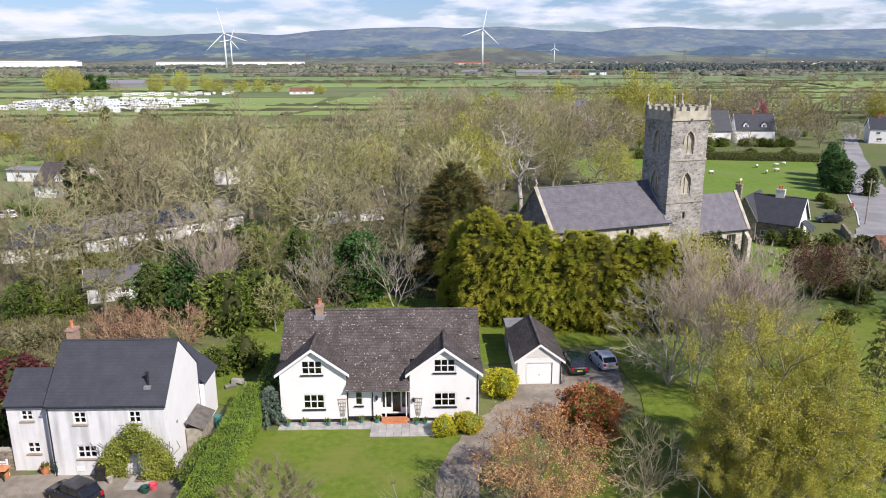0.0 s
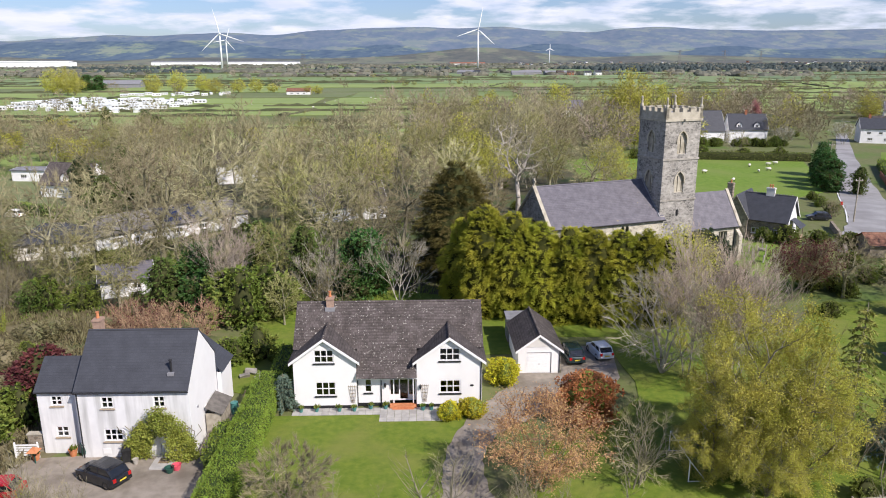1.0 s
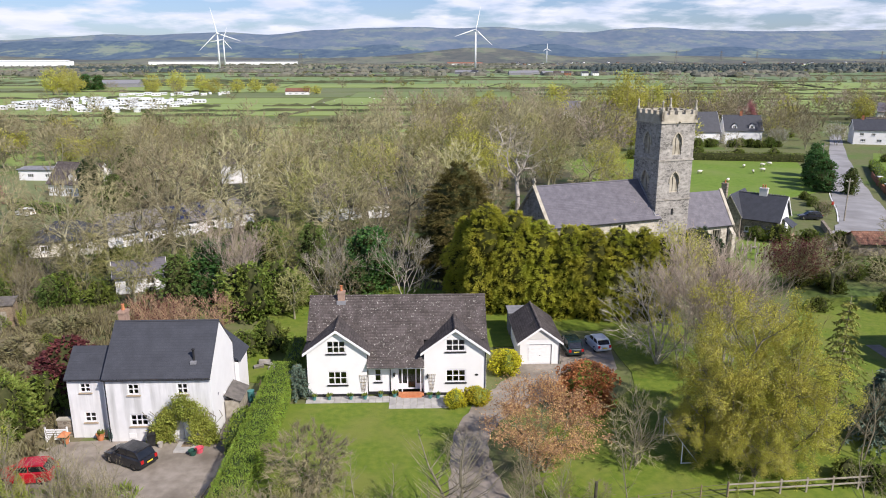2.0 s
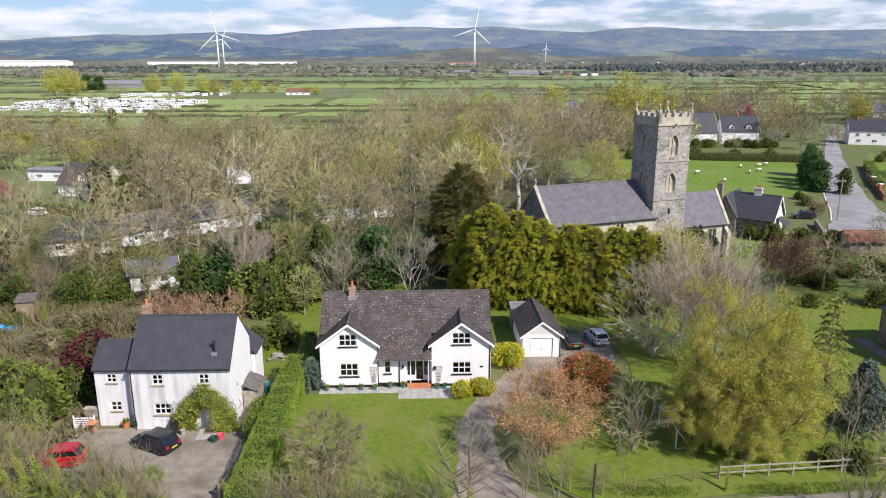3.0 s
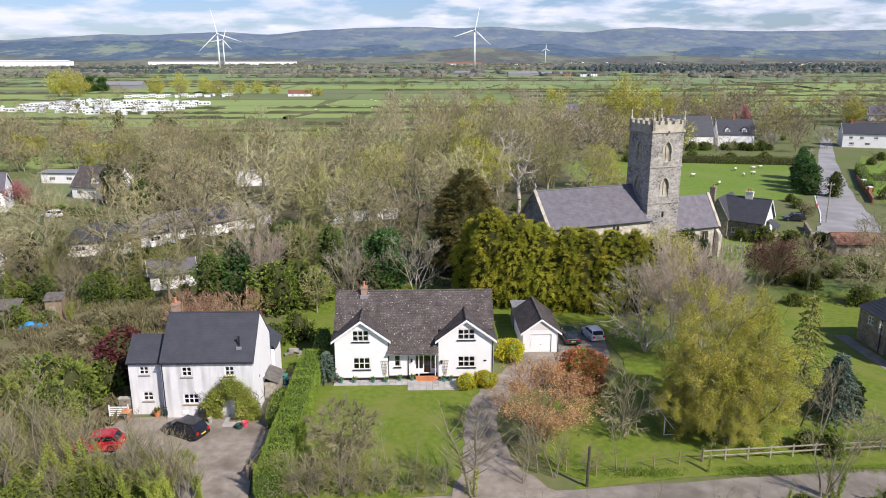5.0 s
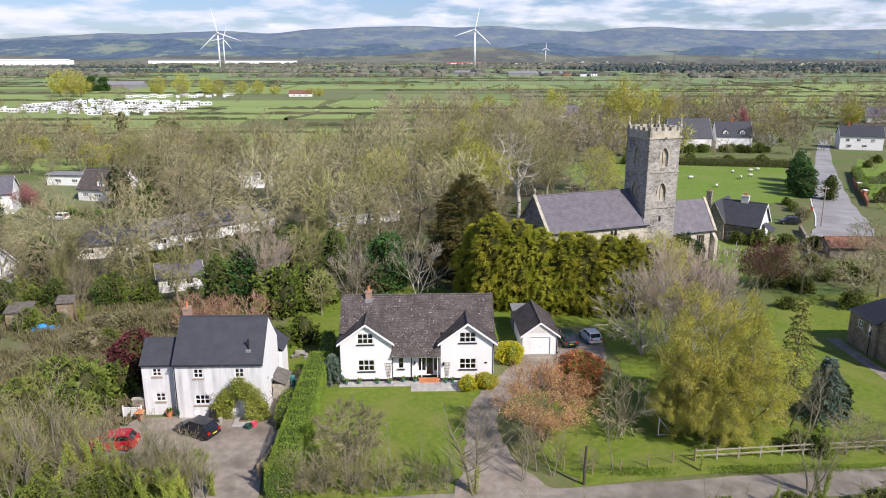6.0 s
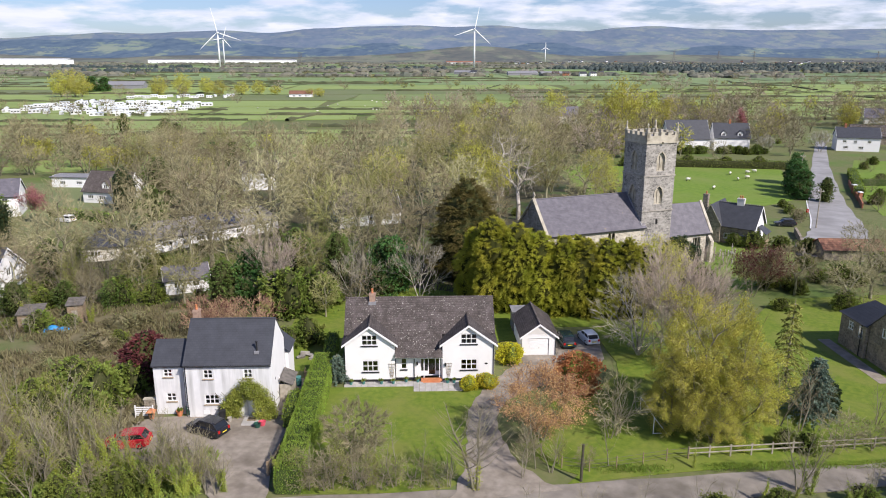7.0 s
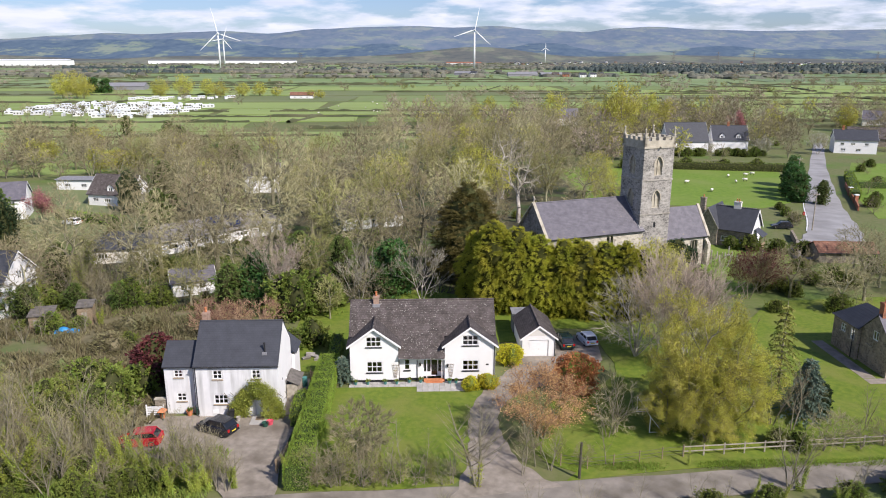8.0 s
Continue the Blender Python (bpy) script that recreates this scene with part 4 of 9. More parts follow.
def white_house():
    h = thing("house", pose(-26.85, 43.6, 0), "white rendered two-storey house with dark slate roof", "house")
    W, D, eave, top = 8.2, 6.9, 5.46, 8.72
    f = wall_frame((0, 0), (1, 0))
    wins = [(1.80, 2.72, 4.0, 4.95), (5.58, 6.46, 4.0, 4.95), (1.75, 3.15, 1.34, 2.36)]
    part("wall", Shape().wall((0, 0), (W, 0), 0, eave, wins + [(5.8, 6.8, 0, 2.05)], 0.35), OLDWHITE, h)
    stone_sill = MATS["sandstone_sill"]
    window(h, f, *wins[0], 2, 2, sill=stone_sill)
    window(h, f, *wins[1], 2, 2, sill=stone_sill)
    w = window(h, f, *wins[2], 3, 2, sill=stone_sill)
    hinge = Matrix.Translation((3.08, 0.02, 0)) @ pose(0, 0, 0, 0, 0, -35)
    part("open_casement", Shape(hinge).box(0, -0.02, 1.5, 0.06, 0.02, 2.3).box(0.40, -0.02, 1.5, 0.46, 0.02, 2.3).box(0.06, -0.02, 1.5, 0.40, 0.02, 1.57).box(0.06, -0.02, 2.23, 0.40, 0.02, 2.3).box(0.06, -0.015, 1.88, 0.40, 0.015, 1.93), PAINT, w, "white casement standing open")
    part("front_door", Shape(f).box(5.8, 0.14, 0, 6.8, 0.2, 2.05).box(5.9, 0.12, 0.2, 6.25, 0.14, 0.9).box(6.35, 0.12, 0.2, 6.7, 0.14, 0.9).box(5.9, 0.12, 1.05, 6.7, 0.14, 1.9), PAINT, h, "pale painted front door")

    def gable(s):
        return eave + (top - eave) * (1 - abs(s - D / 2) / (D / 2))
    part("wall", Shape().wall((W, 0), (W, D), 0, gable, [(5.0, 5.7, 1.2, 2.1)], 0.35, [D / 2]), WHITE, h)
    window(h, wall_frame((W, 0), (W, D)), 5.0, 5.7, 1.2, 2.1, 1, 2)
    part("wall", Shape().wall((0, D), (0, 0), 0, gable, (), 0.35, [D / 2]), OLDWHITE, h)
    part("wall", Shape().wall((W, D), (0, D), 0, eave, (), 0.35), OLDWHITE, h)
    r = Shape()
    rise = (top - eave) / (D / 2)
    for y0, sg in ((-0.14, 1), (D + 0.14, -1)):
        r.slope((-0.03, y0, eave - 0.14 * rise + 0.03), (W + 0.05, y0, eave - 0.14 * rise + 0.03), (W + 0.05, D / 2, top + 0.03), (-0.03, D / 2, top + 0.03), 24, 0.05, 0.006)
    part("roof", r, SLATE, h, "smooth dark slate roof")
    part("ridge_tile", Shape().tube((0, D / 2, top + 0.08), (W + 0.05, D / 2, top + 0.08), 0.09, 0.09, 8), SLATE, h)
    gutter(h, f, -0.05, W + 0.05, eave - 0.16, -0.2)
    chimney(h, 0.35, D / 2 + 0.9, 7.4, 9.45, 0.6, 0.75, MATS["old_brick"], 1)
    flue = part("flue", Shape().tube((6.8, 0.95, 6.1), (6.8, 0.95, 7.25), 0.08, 0.08, 10).lathe([(0.05, 7.25), (0.15, 7.32), (0.15, 7.36), (0.02, 7.45)], 10, 6.8, 0.95), BLACKPAINT, h, "black metal flue")
    part("flashing", Shape().box(6.57, 0.62, 6.2, 7.03, 1.2, 6.42), MATS["lead"], flue)
    # lower wing on the left gable
    e = 5.17
    g = wall_frame((-3.15, 0.75), (0, 0.75))
    ws = [(0.95, 1.82, 3.9, 4.72), (1.05, 2.0, 1.35, 2.25)]
    part("wing_wall", Shape().wall((-3.15, 0.75), (0, 0.75), 0, e, ws, 0.3), OLDWHITE, h)
    for q in ws:
        window(h, g, *q, 2, 2, sill=stone_sill)
    dw, tw = 4.2, 6.95
    part("wing_wall", Shape().wall((-3.15, 0.75 + dw), (-3.15, 0.75), 0, lambda s: e + (tw - e) * (1 - abs(s - dw / 2) / (dw / 2)), (), 0.3, [dw / 2]), OLDWHITE, h)
    part("wing_wall", Shape().wall((0, 0.75 + dw), (-3.15, 0.75 + dw), 0, e, (), 0.3), OLDWHITE, h)
    r = Shape()
    for y0 in (0.61, 0.75 + dw + 0.14):
        r.slope((-3.28, y0, e - 0.13), (0.0, y0, e - 0.13), (0.0, 0.75 + dw / 2, tw), (-3.28, 0.75 + dw / 2, tw), 15, 0.05, 0.006)
    part("wing_roof", r, SLATE, h)
    gutter(h, g, -0.1, 3.15, e - 0.15, -0.2)
    downpipe(h, g, 2.9, e - 0.2)
    downpipe(h, f, 0.14, eave - 0.2)
    # back wing showing past the gable
    part("back_wall", Shape().wall((W + 0.35, D + 0.1), (W + 0.35, D + 3.2), 0, 3.6, (), 0.3).wall((W, D + 0.1), (W + 0.35, D + 0.1), 0, 3.6, (), 0.3).wall((W + 0.35, D + 3.2), (2.5, D + 3.2), 0, 3.6, (), 0.3), WHITE, h)
    part("back_roof", Shape().slope((W + 0.55, D + 0.02, 3.65), (W + 0.55, D + 3.4, 3.65), (W - 2.2, D + 3.4, 6.0), (W - 2.2, D + 0.02, 6.0), 14, 0.05, 0.012), SLATE, h)
    # letter box, meter box and vents on the gable
    part("meter_box", Shape().box(W, 3.3, 2.0, W + 0.1, 3.6, 2.45), PAINT, h)
    part("wall_vent", Shape().box(W, 1.6, 3.1, W + 0.05, 1.8, 3.3), MATS["lead"], h)
    part("wall_lamp", Shape().box(W, 3.9, 1.7, W + 0.16, 4.1, 2.0), BLACKPAINT, h)
    part("plaque", Shape(f).box(1.55, -0.03, 0.35, 2.1, -0.003, 0.75), PAINT, h)


mat("sandstone_sill", (0.36, 0.29, 0.20), (0.44, 0.36, 0.26), 2.0)
white_house()
mat("old_boards", (0.10, 0.09, 0.08), (0.17, 0.155, 0.135), 2.0)
store = thing("log_store", pose(-18.55, 46.6, 0), "lean-to log store of weathered boards against the gable", "log store")
part("side_panel", Shape().box(0.0, 0.0, 0, 1.15, 0.06, 1.9), GREYWOOD, store)
part("side_panel", Shape().box(0.0, 2.7, 0, 1.15, 2.76, 1.9), GREYWOOD, store)
for i in range(9):
    part("board", Shape().box(1.12, 0.03 + i * 0.305, 0, 1.16, 0.31 + i * 0.305, 1.85), GREYWOOD, store)
part("roof", Shape().slope((1.35, -0.15, 1.85), (1.35, 2.9, 1.85), (0.0, 2.9, 2.45), (0.0, -0.15, 2.45), 4, 0.04, 0.02), MATS["old_boards"], store)


def pointed(s, at, cx, z0, spring, w, y0, y1, steps=6):
    """A solid panel with a pointed head."""
    h = w / 2
    arc = [(cx + h - 2 * h * (1 - math.cos(t * math.pi / 3 / steps)), y0, spring + 2 * h * math.sin(t * math.pi / 3 / steps)) for t in range(steps + 1)]
    left = [(2 * cx - x, y, z) for x, y, z in arc[::-1]][1:]
    s.ext([(cx - h, y0, z0), (cx + h, y0, z0)] + arc + left, (0, y1 - y0, 0))


def hood(s, cx, spring, w, y0, y1, t=0.16, steps=6, foot=0.0):
    """The moulding that runs over a pointed opening."""
    h = w / 2

    def arc(r):
        pts = [(cx - h + (2 * h + r - 0) * math.cos(a * math.pi / 3 / steps), spring + (2 * h + r) * math.sin(a * math.pi / 3 / steps)) for a in range(steps + 1)]
        return [p for p in pts if p[0] >= cx - 1e-6]
    o, i = arc(t), arc(0)
    for sgn in (1, -1):
        for k in range(min(len(o), len(i)) - 1):
            q = [o[k], o[k + 1], i[k + 1], i[k]]
            s.ext([(cx + sgn * (x - cx), y0, z) for x, z in q], (0, y1 - y0, 0))
        if foot:
            s.box(min(cx + sgn * h, cx + sgn * (h + t)), y0, spring - foot, max(cx + sgn * h, cx + sgn * (h + t)), y1, spring)


def church():
    h = thing("church", pose(30.85, 91.03, 0, 0, 0, 19.1), "medieval grey stone church with battlemented tower and slate roofs", "church")
    w = 5.74
    # tower stages, each set in a little from the one below
    sides = [((0, 0), (w, 0)), ((w, 0), (w, w)), ((w, w), (0, w)), ((0, w), (0, 0))]
    c = w / 2
    for a, b in sides:
        op = [(c - 0.75, c + 0.75, 16.0, 19.2), (c - 0.75, c + 0.75, 10.7, 13.7), (c - 0.2, c + 0.2, 7.4, 8.3)]
        part("tower_wall", Shape().wall(a, b, 0, 20.55, op, 0.9), STONE, h)
        at = wall_frame(a, b)
        for z0, z1, spring in ((16.0, 19.2, 17.75), (10.7, 13.7, 12.3)):
            s = Shape(at)
            for sg in (-1, 1):
                pts = [(c + sg * (0.75 - 1.5 * (1 - math.cos(t * math.pi / 18))), 0.0, spring + 1.5 * math.sin(t * math.pi / 18)) for t in range(7)]
                s.ext([(c + sg * 0.75, 0.0, z1)] + pts + [(c, 0.0, z1)], (0, 0.3, 0))
            part("spandrel", s, STONE, h)
            t = Shape(at).box(c - 0.75, 0.32, z0, c + 0.75, 0.45, z1)
            part("louvre_panel", t, PALESTONE, h, "pale stone louvres in an arched opening")
            m = Shape(at).box(c - 0.07, 0.18, z0, c + 0.07, 0.32, spring + 0.7).box(c - 0.75, 0.16, z0, c + 0.75, 0.32, z0 + 0.12)
            for sg in (-1, 1):
                m.box(c + sg * 0.68 - 0.07, 0.18, z0, c + sg * 0.68 + 0.07, 0.32, spring)
                pointed(m, None, c + sg * 0.36, z0 + 0.2, spring - 0.25, 0.5, 0.29, 0.33)
            part("tracery", m, PALESTONE, h)
            hd = Shape(at)
            hood(hd, c, spring, 1.5, -0.10, 0.0, 0.17, 6, 0.35)
            part("hood_mould", hd, PALESTONE, h)
        # Dark panel fills the opening in place of the unlit space behind it.
        part("slit", Shape(at).box(c - 0.2, 0.2, 7.4, c + 0.2, 0.3, 8.3), DARK, h)
    for z in (9.7, 15.3):
        part("string_course", Shape().box(-0.10, -0.10, z - 0.12, w + 0.10, w + 0.10, z + 0.10), MATS["grey_dressed"], h)
    part("string_course", Shape().box(-0.16, -0.16, 20.40, w + 0.16, w + 0.16, 20.70), PALESTONE, h)
    for a, b in sides:
        at = wall_frame(a, b)
        p = Shape(at).box(-0.08, -0.08, 20.70, w + 0.08, 0.35, 21.60)
        part("parapet", p, PALESTONE, h, "pale ochre parapet")
        n = 5
        for i in range(n):
            x = -0.08 + i * (w + 0.16 - 0.72) / (n - 1)
            m = Shape(at).box(x, -0.08, 21.60, x + 0.72, 0.33, 22.05).box(x - 0.05, -0.13, 22.05, x + 0.77, 0.38, 22.15)
            part("merlon", m, PALESTONE, h)
    for x in (0.1, w - 0.1):
        for y in (0.1, w - 0.1):
            part("pinnacle", Shape().lathe([(0.22, 21.95), (0.24, 22.35), (0.14, 22.60), (0.11, 23.25), (0.17, 23.30), (0.10, 23.45), (0.02, 23.60)], 8, x, y), PALESTONE, h)
    part("tower_roof", Shape().add([(0.3, 0.3, 20.65), (w - 0.3, 0.3, 20.65), (w - 0.3, w - 0.3, 20.65), (0.3, w - 0.3, 20.65), (c, c, 21.55)], [(0, 1, 4), (1, 2, 4), (2, 3, 4), (3, 0, 4), (3, 2, 1, 0)]), MATS["lead"], h)
    part("weather_vane", Shape().tube((c, c, 21.45), (c, c, 23.95), 0.05, 0.03, 6).box(c - 0.4, c - 0.02, 23.45, c + 0.4, c + 0.02, 23.51), BLACKPAINT, h)
    part("gargoyle", Shape().box(c - 0.12, -0.55, 20.45, c + 0.12, -0.1, 20.67), PALESTONE, h)
    # nave
    x0, x1, y0, e, b = -17.08, 0.0, -0.24, 7.40, 4.57
    rz = e + b
    yr = y0 + b
    at = wall_frame((x0, y0), (x1 + 0.6, y0))
    lan = []
    for cx in (6.2, 11.5):
        lan += [(cx - 0.62, cx - 0.07, 5.1, 6.9), (cx + 0.07, cx + 0.62, 5.1, 6.9)]
    part("nave_wall", Shape().wall((x0, y0), (x1 + 0.6, y0), 0, e, lan, 0.8), MATS["nave_stone"], h)
    for a0, a1, q0, q1 in lan:
        m = (a0 + a1) / 2
        s = Shape(at)
        for sg in (-1, 1):
            hw = (a1 - a0) / 2
            pts = [(m + sg * (hw - 2 * hw * (1 - math.cos(t * math.pi / 18))), 0.0, 6.3 + 2 * hw * math.sin(t * math.pi / 18)) for t in range(7)]
            s.ext([(m + sg * hw, 0.0, q1)] + pts + [(m, 0.0, q1)], (0, 0.25, 0))
        part("spandrel", s, PALESTONE, h)
        part("leaded_light", Shape(at).box(a0, 0.3, q0, a1, 0.33, q1), GLASS, h)
    part("nave_wall", Shape().wall((x0, y0 + 2 * b), (x0, y0), 0, lambda s: e + b - abs(s - b), [(b - 1.0, b + 1.0, 3.5, 7.6)], 0.8, [b]), STONE, h)
    wg = wall_frame((x0, y0 + 2 * b), (x0, y0))
    gw = Shape(wg).box(b - 1.0, 0.3, 3.5, b - 0.9, 0.45, 7.6).box(b - 0.06, 0.3, 3.5, b + 0.06, 0.45, 7.6).box(b + 0.9, 0.3, 3.5, b + 1.0, 0.45, 7.6)
    part("tracery", gw, PALESTONE, h)
    part("leaded_light", Shape(wg).box(b - 1.0, 0.46, 3.5, b + 1.0, 0.48, 7.6), GLASS, h)
    part("nave_wall", Shape().wall((x1, y0 + 2 * b), (x0, y0 + 2 * b), 0, e, (), 0.8), STONE, h)
    part("nave_wall", Shape().wall((0.6, y0), (0.6, y0 + 0.24), 0, e + 0.2, (), 0.6), MATS["nave_stone"], h)
    r = Shape()
    r.slope((x0, y0 - 0.3, e - 0.28), (x1 + 0.72, y0 - 0.3, e - 0.28), (x1 + 0.02, yr, rz), (x0, yr, rz), 26, 0.08, 0.015)
    r.slope((x0, y0 + 2 * b + 0.3, e - 0.28), (x1, y0 + 2 * b + 0.3, e - 0.28), (x1, yr, rz), (x0, yr, rz), 26, 0.08, 0.015)
    part("nave_roof", r, CHURCHSLATE, h, "long purple-grey slate roof")
    part("ridge_tile", Shape().tube((x0, yr, rz + 0.1), (x1, yr, rz + 0.1), 0.12, 0.12, 8), CHURCHSLATE, h)

    def coping(x, y0, b, e, rise, parent, cross=True):
        s = Shape()
        for sg in (-1, 1):
            s.ext([(x - 0.28, y0 + b, e + rise + 0.32), (x - 0.28, y0 + b + sg * (b + 0.3), e - 0.28 * rise / b + 0.25), (x - 0.28, y0 + b + sg * (b + 0.3), e - 0.28 * rise / b - 0.05), (x - 0.28, y0 + b, e + rise + 0.02)], (0.5, 0, 0))
        part("coping", s, PALESTONE, parent, "pale coping stones")
        if cross:
            part("gable_cross", Shape().box(x - 0.1, y0 + b - 0.1, e + rise + 0.3, x + 0.1, y0 + b + 0.1, e + rise + 1.25).box(x - 0.09, y0 + b - 0.38, e + rise + 0.75, x + 0.09, y0 + b + 0.38, e + rise + 0.95), PALESTONE, parent)
    coping(x0, y0, b, e, b, h)
    part("verge_flashing", Shape().ext([(0.0, -0.3, 7.6), (0.0, yr, rz + 0.35), (0.0, yr, rz + 0.05), (0.0, -0.3, 7.3)], (-0.16, 0, 0)), MATS["lead"], h)
    part("gutter", Shape().tube((x0, y0 - 0.36, e - 0.3), (x1 + 0.7, y0 - 0.36, e - 0.3), 0.08, 0.08, 6), BLACKPAINT, h)
    # chancel
    x0, x1, y0, e, b, rise = w, 14.41, 0.41, 5.30, 3.11, 4.34
    yr = y0 + b
    at = wall_frame((x0, y0), (x1, y0))
    op = [(5.2, 6.7, 2.0, 4.4)]
    part("chancel_wall", Shape().wall((x0, y0), (x1, y0), 0, e, op, 0.7), MATS["nave_stone"], h)
    tr = Shape(at).box(5.2, 0.2, 2.0, 5.3, 0.35, 4.4).box(5.65, 0.2, 2.0, 5.73, 0.35, 4.4).box(6.17, 0.2, 2.0, 6.25, 0.35, 4.4).box(6.6, 0.2, 2.0, 6.7, 0.35, 4.4).box(5.3, 0.2, 4.25, 6.6, 0.35, 4.4)
    part("mullion", tr, PALESTONE, h)
    part("leaded_light", Shape(at).box(5.2, 0.36, 2.0, 6.7, 0.38, 4.4), GLASS, h)
    part("chancel_wall", Shape().wall((x1, y0), (x1, y0 + 2 * b), 0, lambda s: e + rise * (1 - abs(s - b) / b), (), 0.7, [b]), STONE, h)
    part("chancel_wall", Shape().wall((x1, y0 + 2 * b), (x0, y0 + 2 * b), 0, e, (), 0.7), STONE, h)
    r = Shape()
    for yy in (y0 - 0.28, y0 + 2 * b + 0.28):
        r.slope((x0, yy, e - 0.39), (x1, yy, e - 0.39), (x1, yr, e + rise), (x0, yr, e + rise), 20, 0.08, 0.015)
    part("chancel_roof", r, CHURCHSLATE, h)
    coping(x1, y0, b, e, rise, h, False)
    part("buttress", Shape().ext([(x1 - 0.5, y0, 0), (x1 - 0.5, y0 - 0.9, 0), (x1 - 0.5, y0 - 0.9, 3.6), (x1 - 0.5, y0, 4.6)], (0.6, 0, 0)), MATS["nave_stone"], h)
    part("downpipe", Shape().tube((x1 - 0.75, y0 - 0.1, 0), (x1 - 0.75, y0 - 0.1, e - 0.3), 0.06, 0.06, 8), BLACKPAINT, h)
    part("gutter", Shape().tube((x0, y0 - 0.34, e - 0.38), (x1, y0 - 0.34, e - 0.38), 0.08, 0.08, 6), BLACKPAINT, h)
    part("north_aisle_roof", Shape().slope((x0 - 0.5, y0 + 2 * b + 3.5, 4.0), (x1 - 2, y0 + 2 * b + 3.5, 4.0), (x1 - 2, y0 + 2 * b - 1.2, 7.2), (x0 - 0.5, y0 + 2 * b - 1.2, 7.2), 12, 0.08, 0.015), CHURCHSLATE, h)


mat("grey_dressed", (0.30, 0.28, 0.24), (0.42, 0.39, 0.34), 1.5, c=(0.20, 0.18, 0.15), c_scale=0.8, bump=0.3)
masonry("nave_stone", (0.40, 0.36, 0.29), (0.54, 0.49, 0.40), (0.52, 0.48, 0.40), 0.55, 0.28, (0.30, 0.27, 0.21))
church()


def small_house(x, y, rot, w, d, eave, top, walls, roof, label, wins=(), back=0, chim=(), category="house", group="", hip=0.0, dormers=(), name="house", over=0.3, tall=0.9):
    """A plain gabled house: front faces -y in its own frame, ridge along x. wins: (centre, low, width) on the front; dormers: x of each."""
    h = thing(name, pose(x, y, 0, 0, 0, rot), label, category, group)
    ops = [(c - ww / 2, c + ww / 2, z, z + tall) for c, z, ww in wins]
    f = wall_frame((0, 0), (1, 0))
    part("wall", Shape().wall((0, 0), (w, 0), 0, eave, ops, 0.3), walls, h)
    for q in ops:
        window(h, f, *q, 2 if q[1] - q[0] < 1.3 else 3, 1, sill=PAINT, bar=0.07)

    def gable(s):
        return eave + (top - eave) * (1 - abs(s - d / 2) / (d / 2))
    gap = (d * 0.5 - 0.5, d * 0.5 + 0.5, eave - 0.6, eave + 0.5)
    ends = gap if not hip and top - eave > 2.2 else None
    part("wall", Shape().wall((w, 0), (w, d), 0, eave if hip else gable, [ends] if ends else (), 0.3, [d / 2]), walls, h)
    part("wall", Shape().wall((0, d), (0, 0), 0, eave if hip else gable, [ends] if ends else (), 0.3, [d / 2]), walls, h)
    if ends:
        window(h, wall_frame((w, 0), (w, d)), *ends, 2, 1)
        window(h, wall_frame((0, d), (0, 0)), *ends, 2, 1)
    part("wall", Shape().wall((w, d), (0, d), 0, eave, (), 0.3), walls, h)
    rise = (top - eave) / (d / 2)
    r = Shape()
    n = max(8, int(d / 2 * 1.2 / 0.33))
    for y0 in (-over, d + over):
        ze = eave - over * rise + 0.02
        r.slope((-over, y0, ze), (w + over, y0, ze), (w + over - hip, d / 2, top + 0.03), (-over + hip, d / 2, top + 0.03), n, 0.06, 0.008)
    if hip:
        for x0, xr in ((-over, hip - over), (w + over, w + over - hip)):
            ze = eave - over * rise + 0.02
            r.slope((x0, -over, ze), (x0, d + over, ze), (xr, d / 2 + 0.02, top + 0.03), (xr, d / 2 - 0.02, top + 0.03), n, 0.06, 0.008)
    part("roof", r, roof, h)
    part("ridge_tile", Shape().tube((-over + hip, d / 2, top + 0.08), (w + over - hip, d / 2, top + 0.08), 0.11, 0.11, 6), roof, h)
    gutter(h, f, -over, w + over, eave - over * rise, -over - 0.05)
    if not hip and walls is not COTTAGESTONE:
        for xx in (-over - 0.04, w + over):
            s = Shape()
            for sg in (-1, 1):
                s.ext([(xx, d / 2, top + 0.12), (xx, d / 2 + sg * (d / 2 + over), eave - over * rise + 0.1), (xx, d / 2 + sg * (d / 2 + over), eave - over * rise - 0.1), (xx, d / 2, top - 0.1)], (0.04, 0, 0))
            part("bargeboard", s, PAINT, h)
    for cx, cy, m in chim:
        chimney(h, cx, cy, top - 1.2, top + 1.0, 0.8, 0.6, m, 2)
    for dx in dormers:
        zb = eave + 0.5
        s = Shape().wall((dx - 0.9, 0.5), (dx + 0.9, 0.5), zb - 0.5, lambda t: zb + 1.0 + 0.8 * (1 - abs(t - 0.9) / 0.9), [(0.35, 1.45, zb + 0.1, zb + 1.0)], 0.15, [0.9])
        s.box(dx - 0.9, 0.65, zb - 0.5, dx - 0.8, 2.4, zb + 1.0).box(dx + 0.8, 0.65, zb - 0.5, dx + 0.9, 2.4, zb + 1.0)
        dm = part("dormer", s, walls, h)
        q = Shape()
        for sg in (-1, 1):
            q.slope((dx + sg * 1.15, 0.3, zb + 0.8), (dx + sg * 1.15, 2.8, zb + 0.8), (dx, 2.8, zb + 1.85), (dx, 0.3, zb + 1.85), 4, 0.06, 0.02)
        part("dormer_roof", q, roof, dm)
        window(h, wall_frame((dx - 0.9, 0.5), (dx + 0.9, 0.5)), 0.35, 1.45, zb + 0.1, zb + 1.0, 2, 1)
    return h


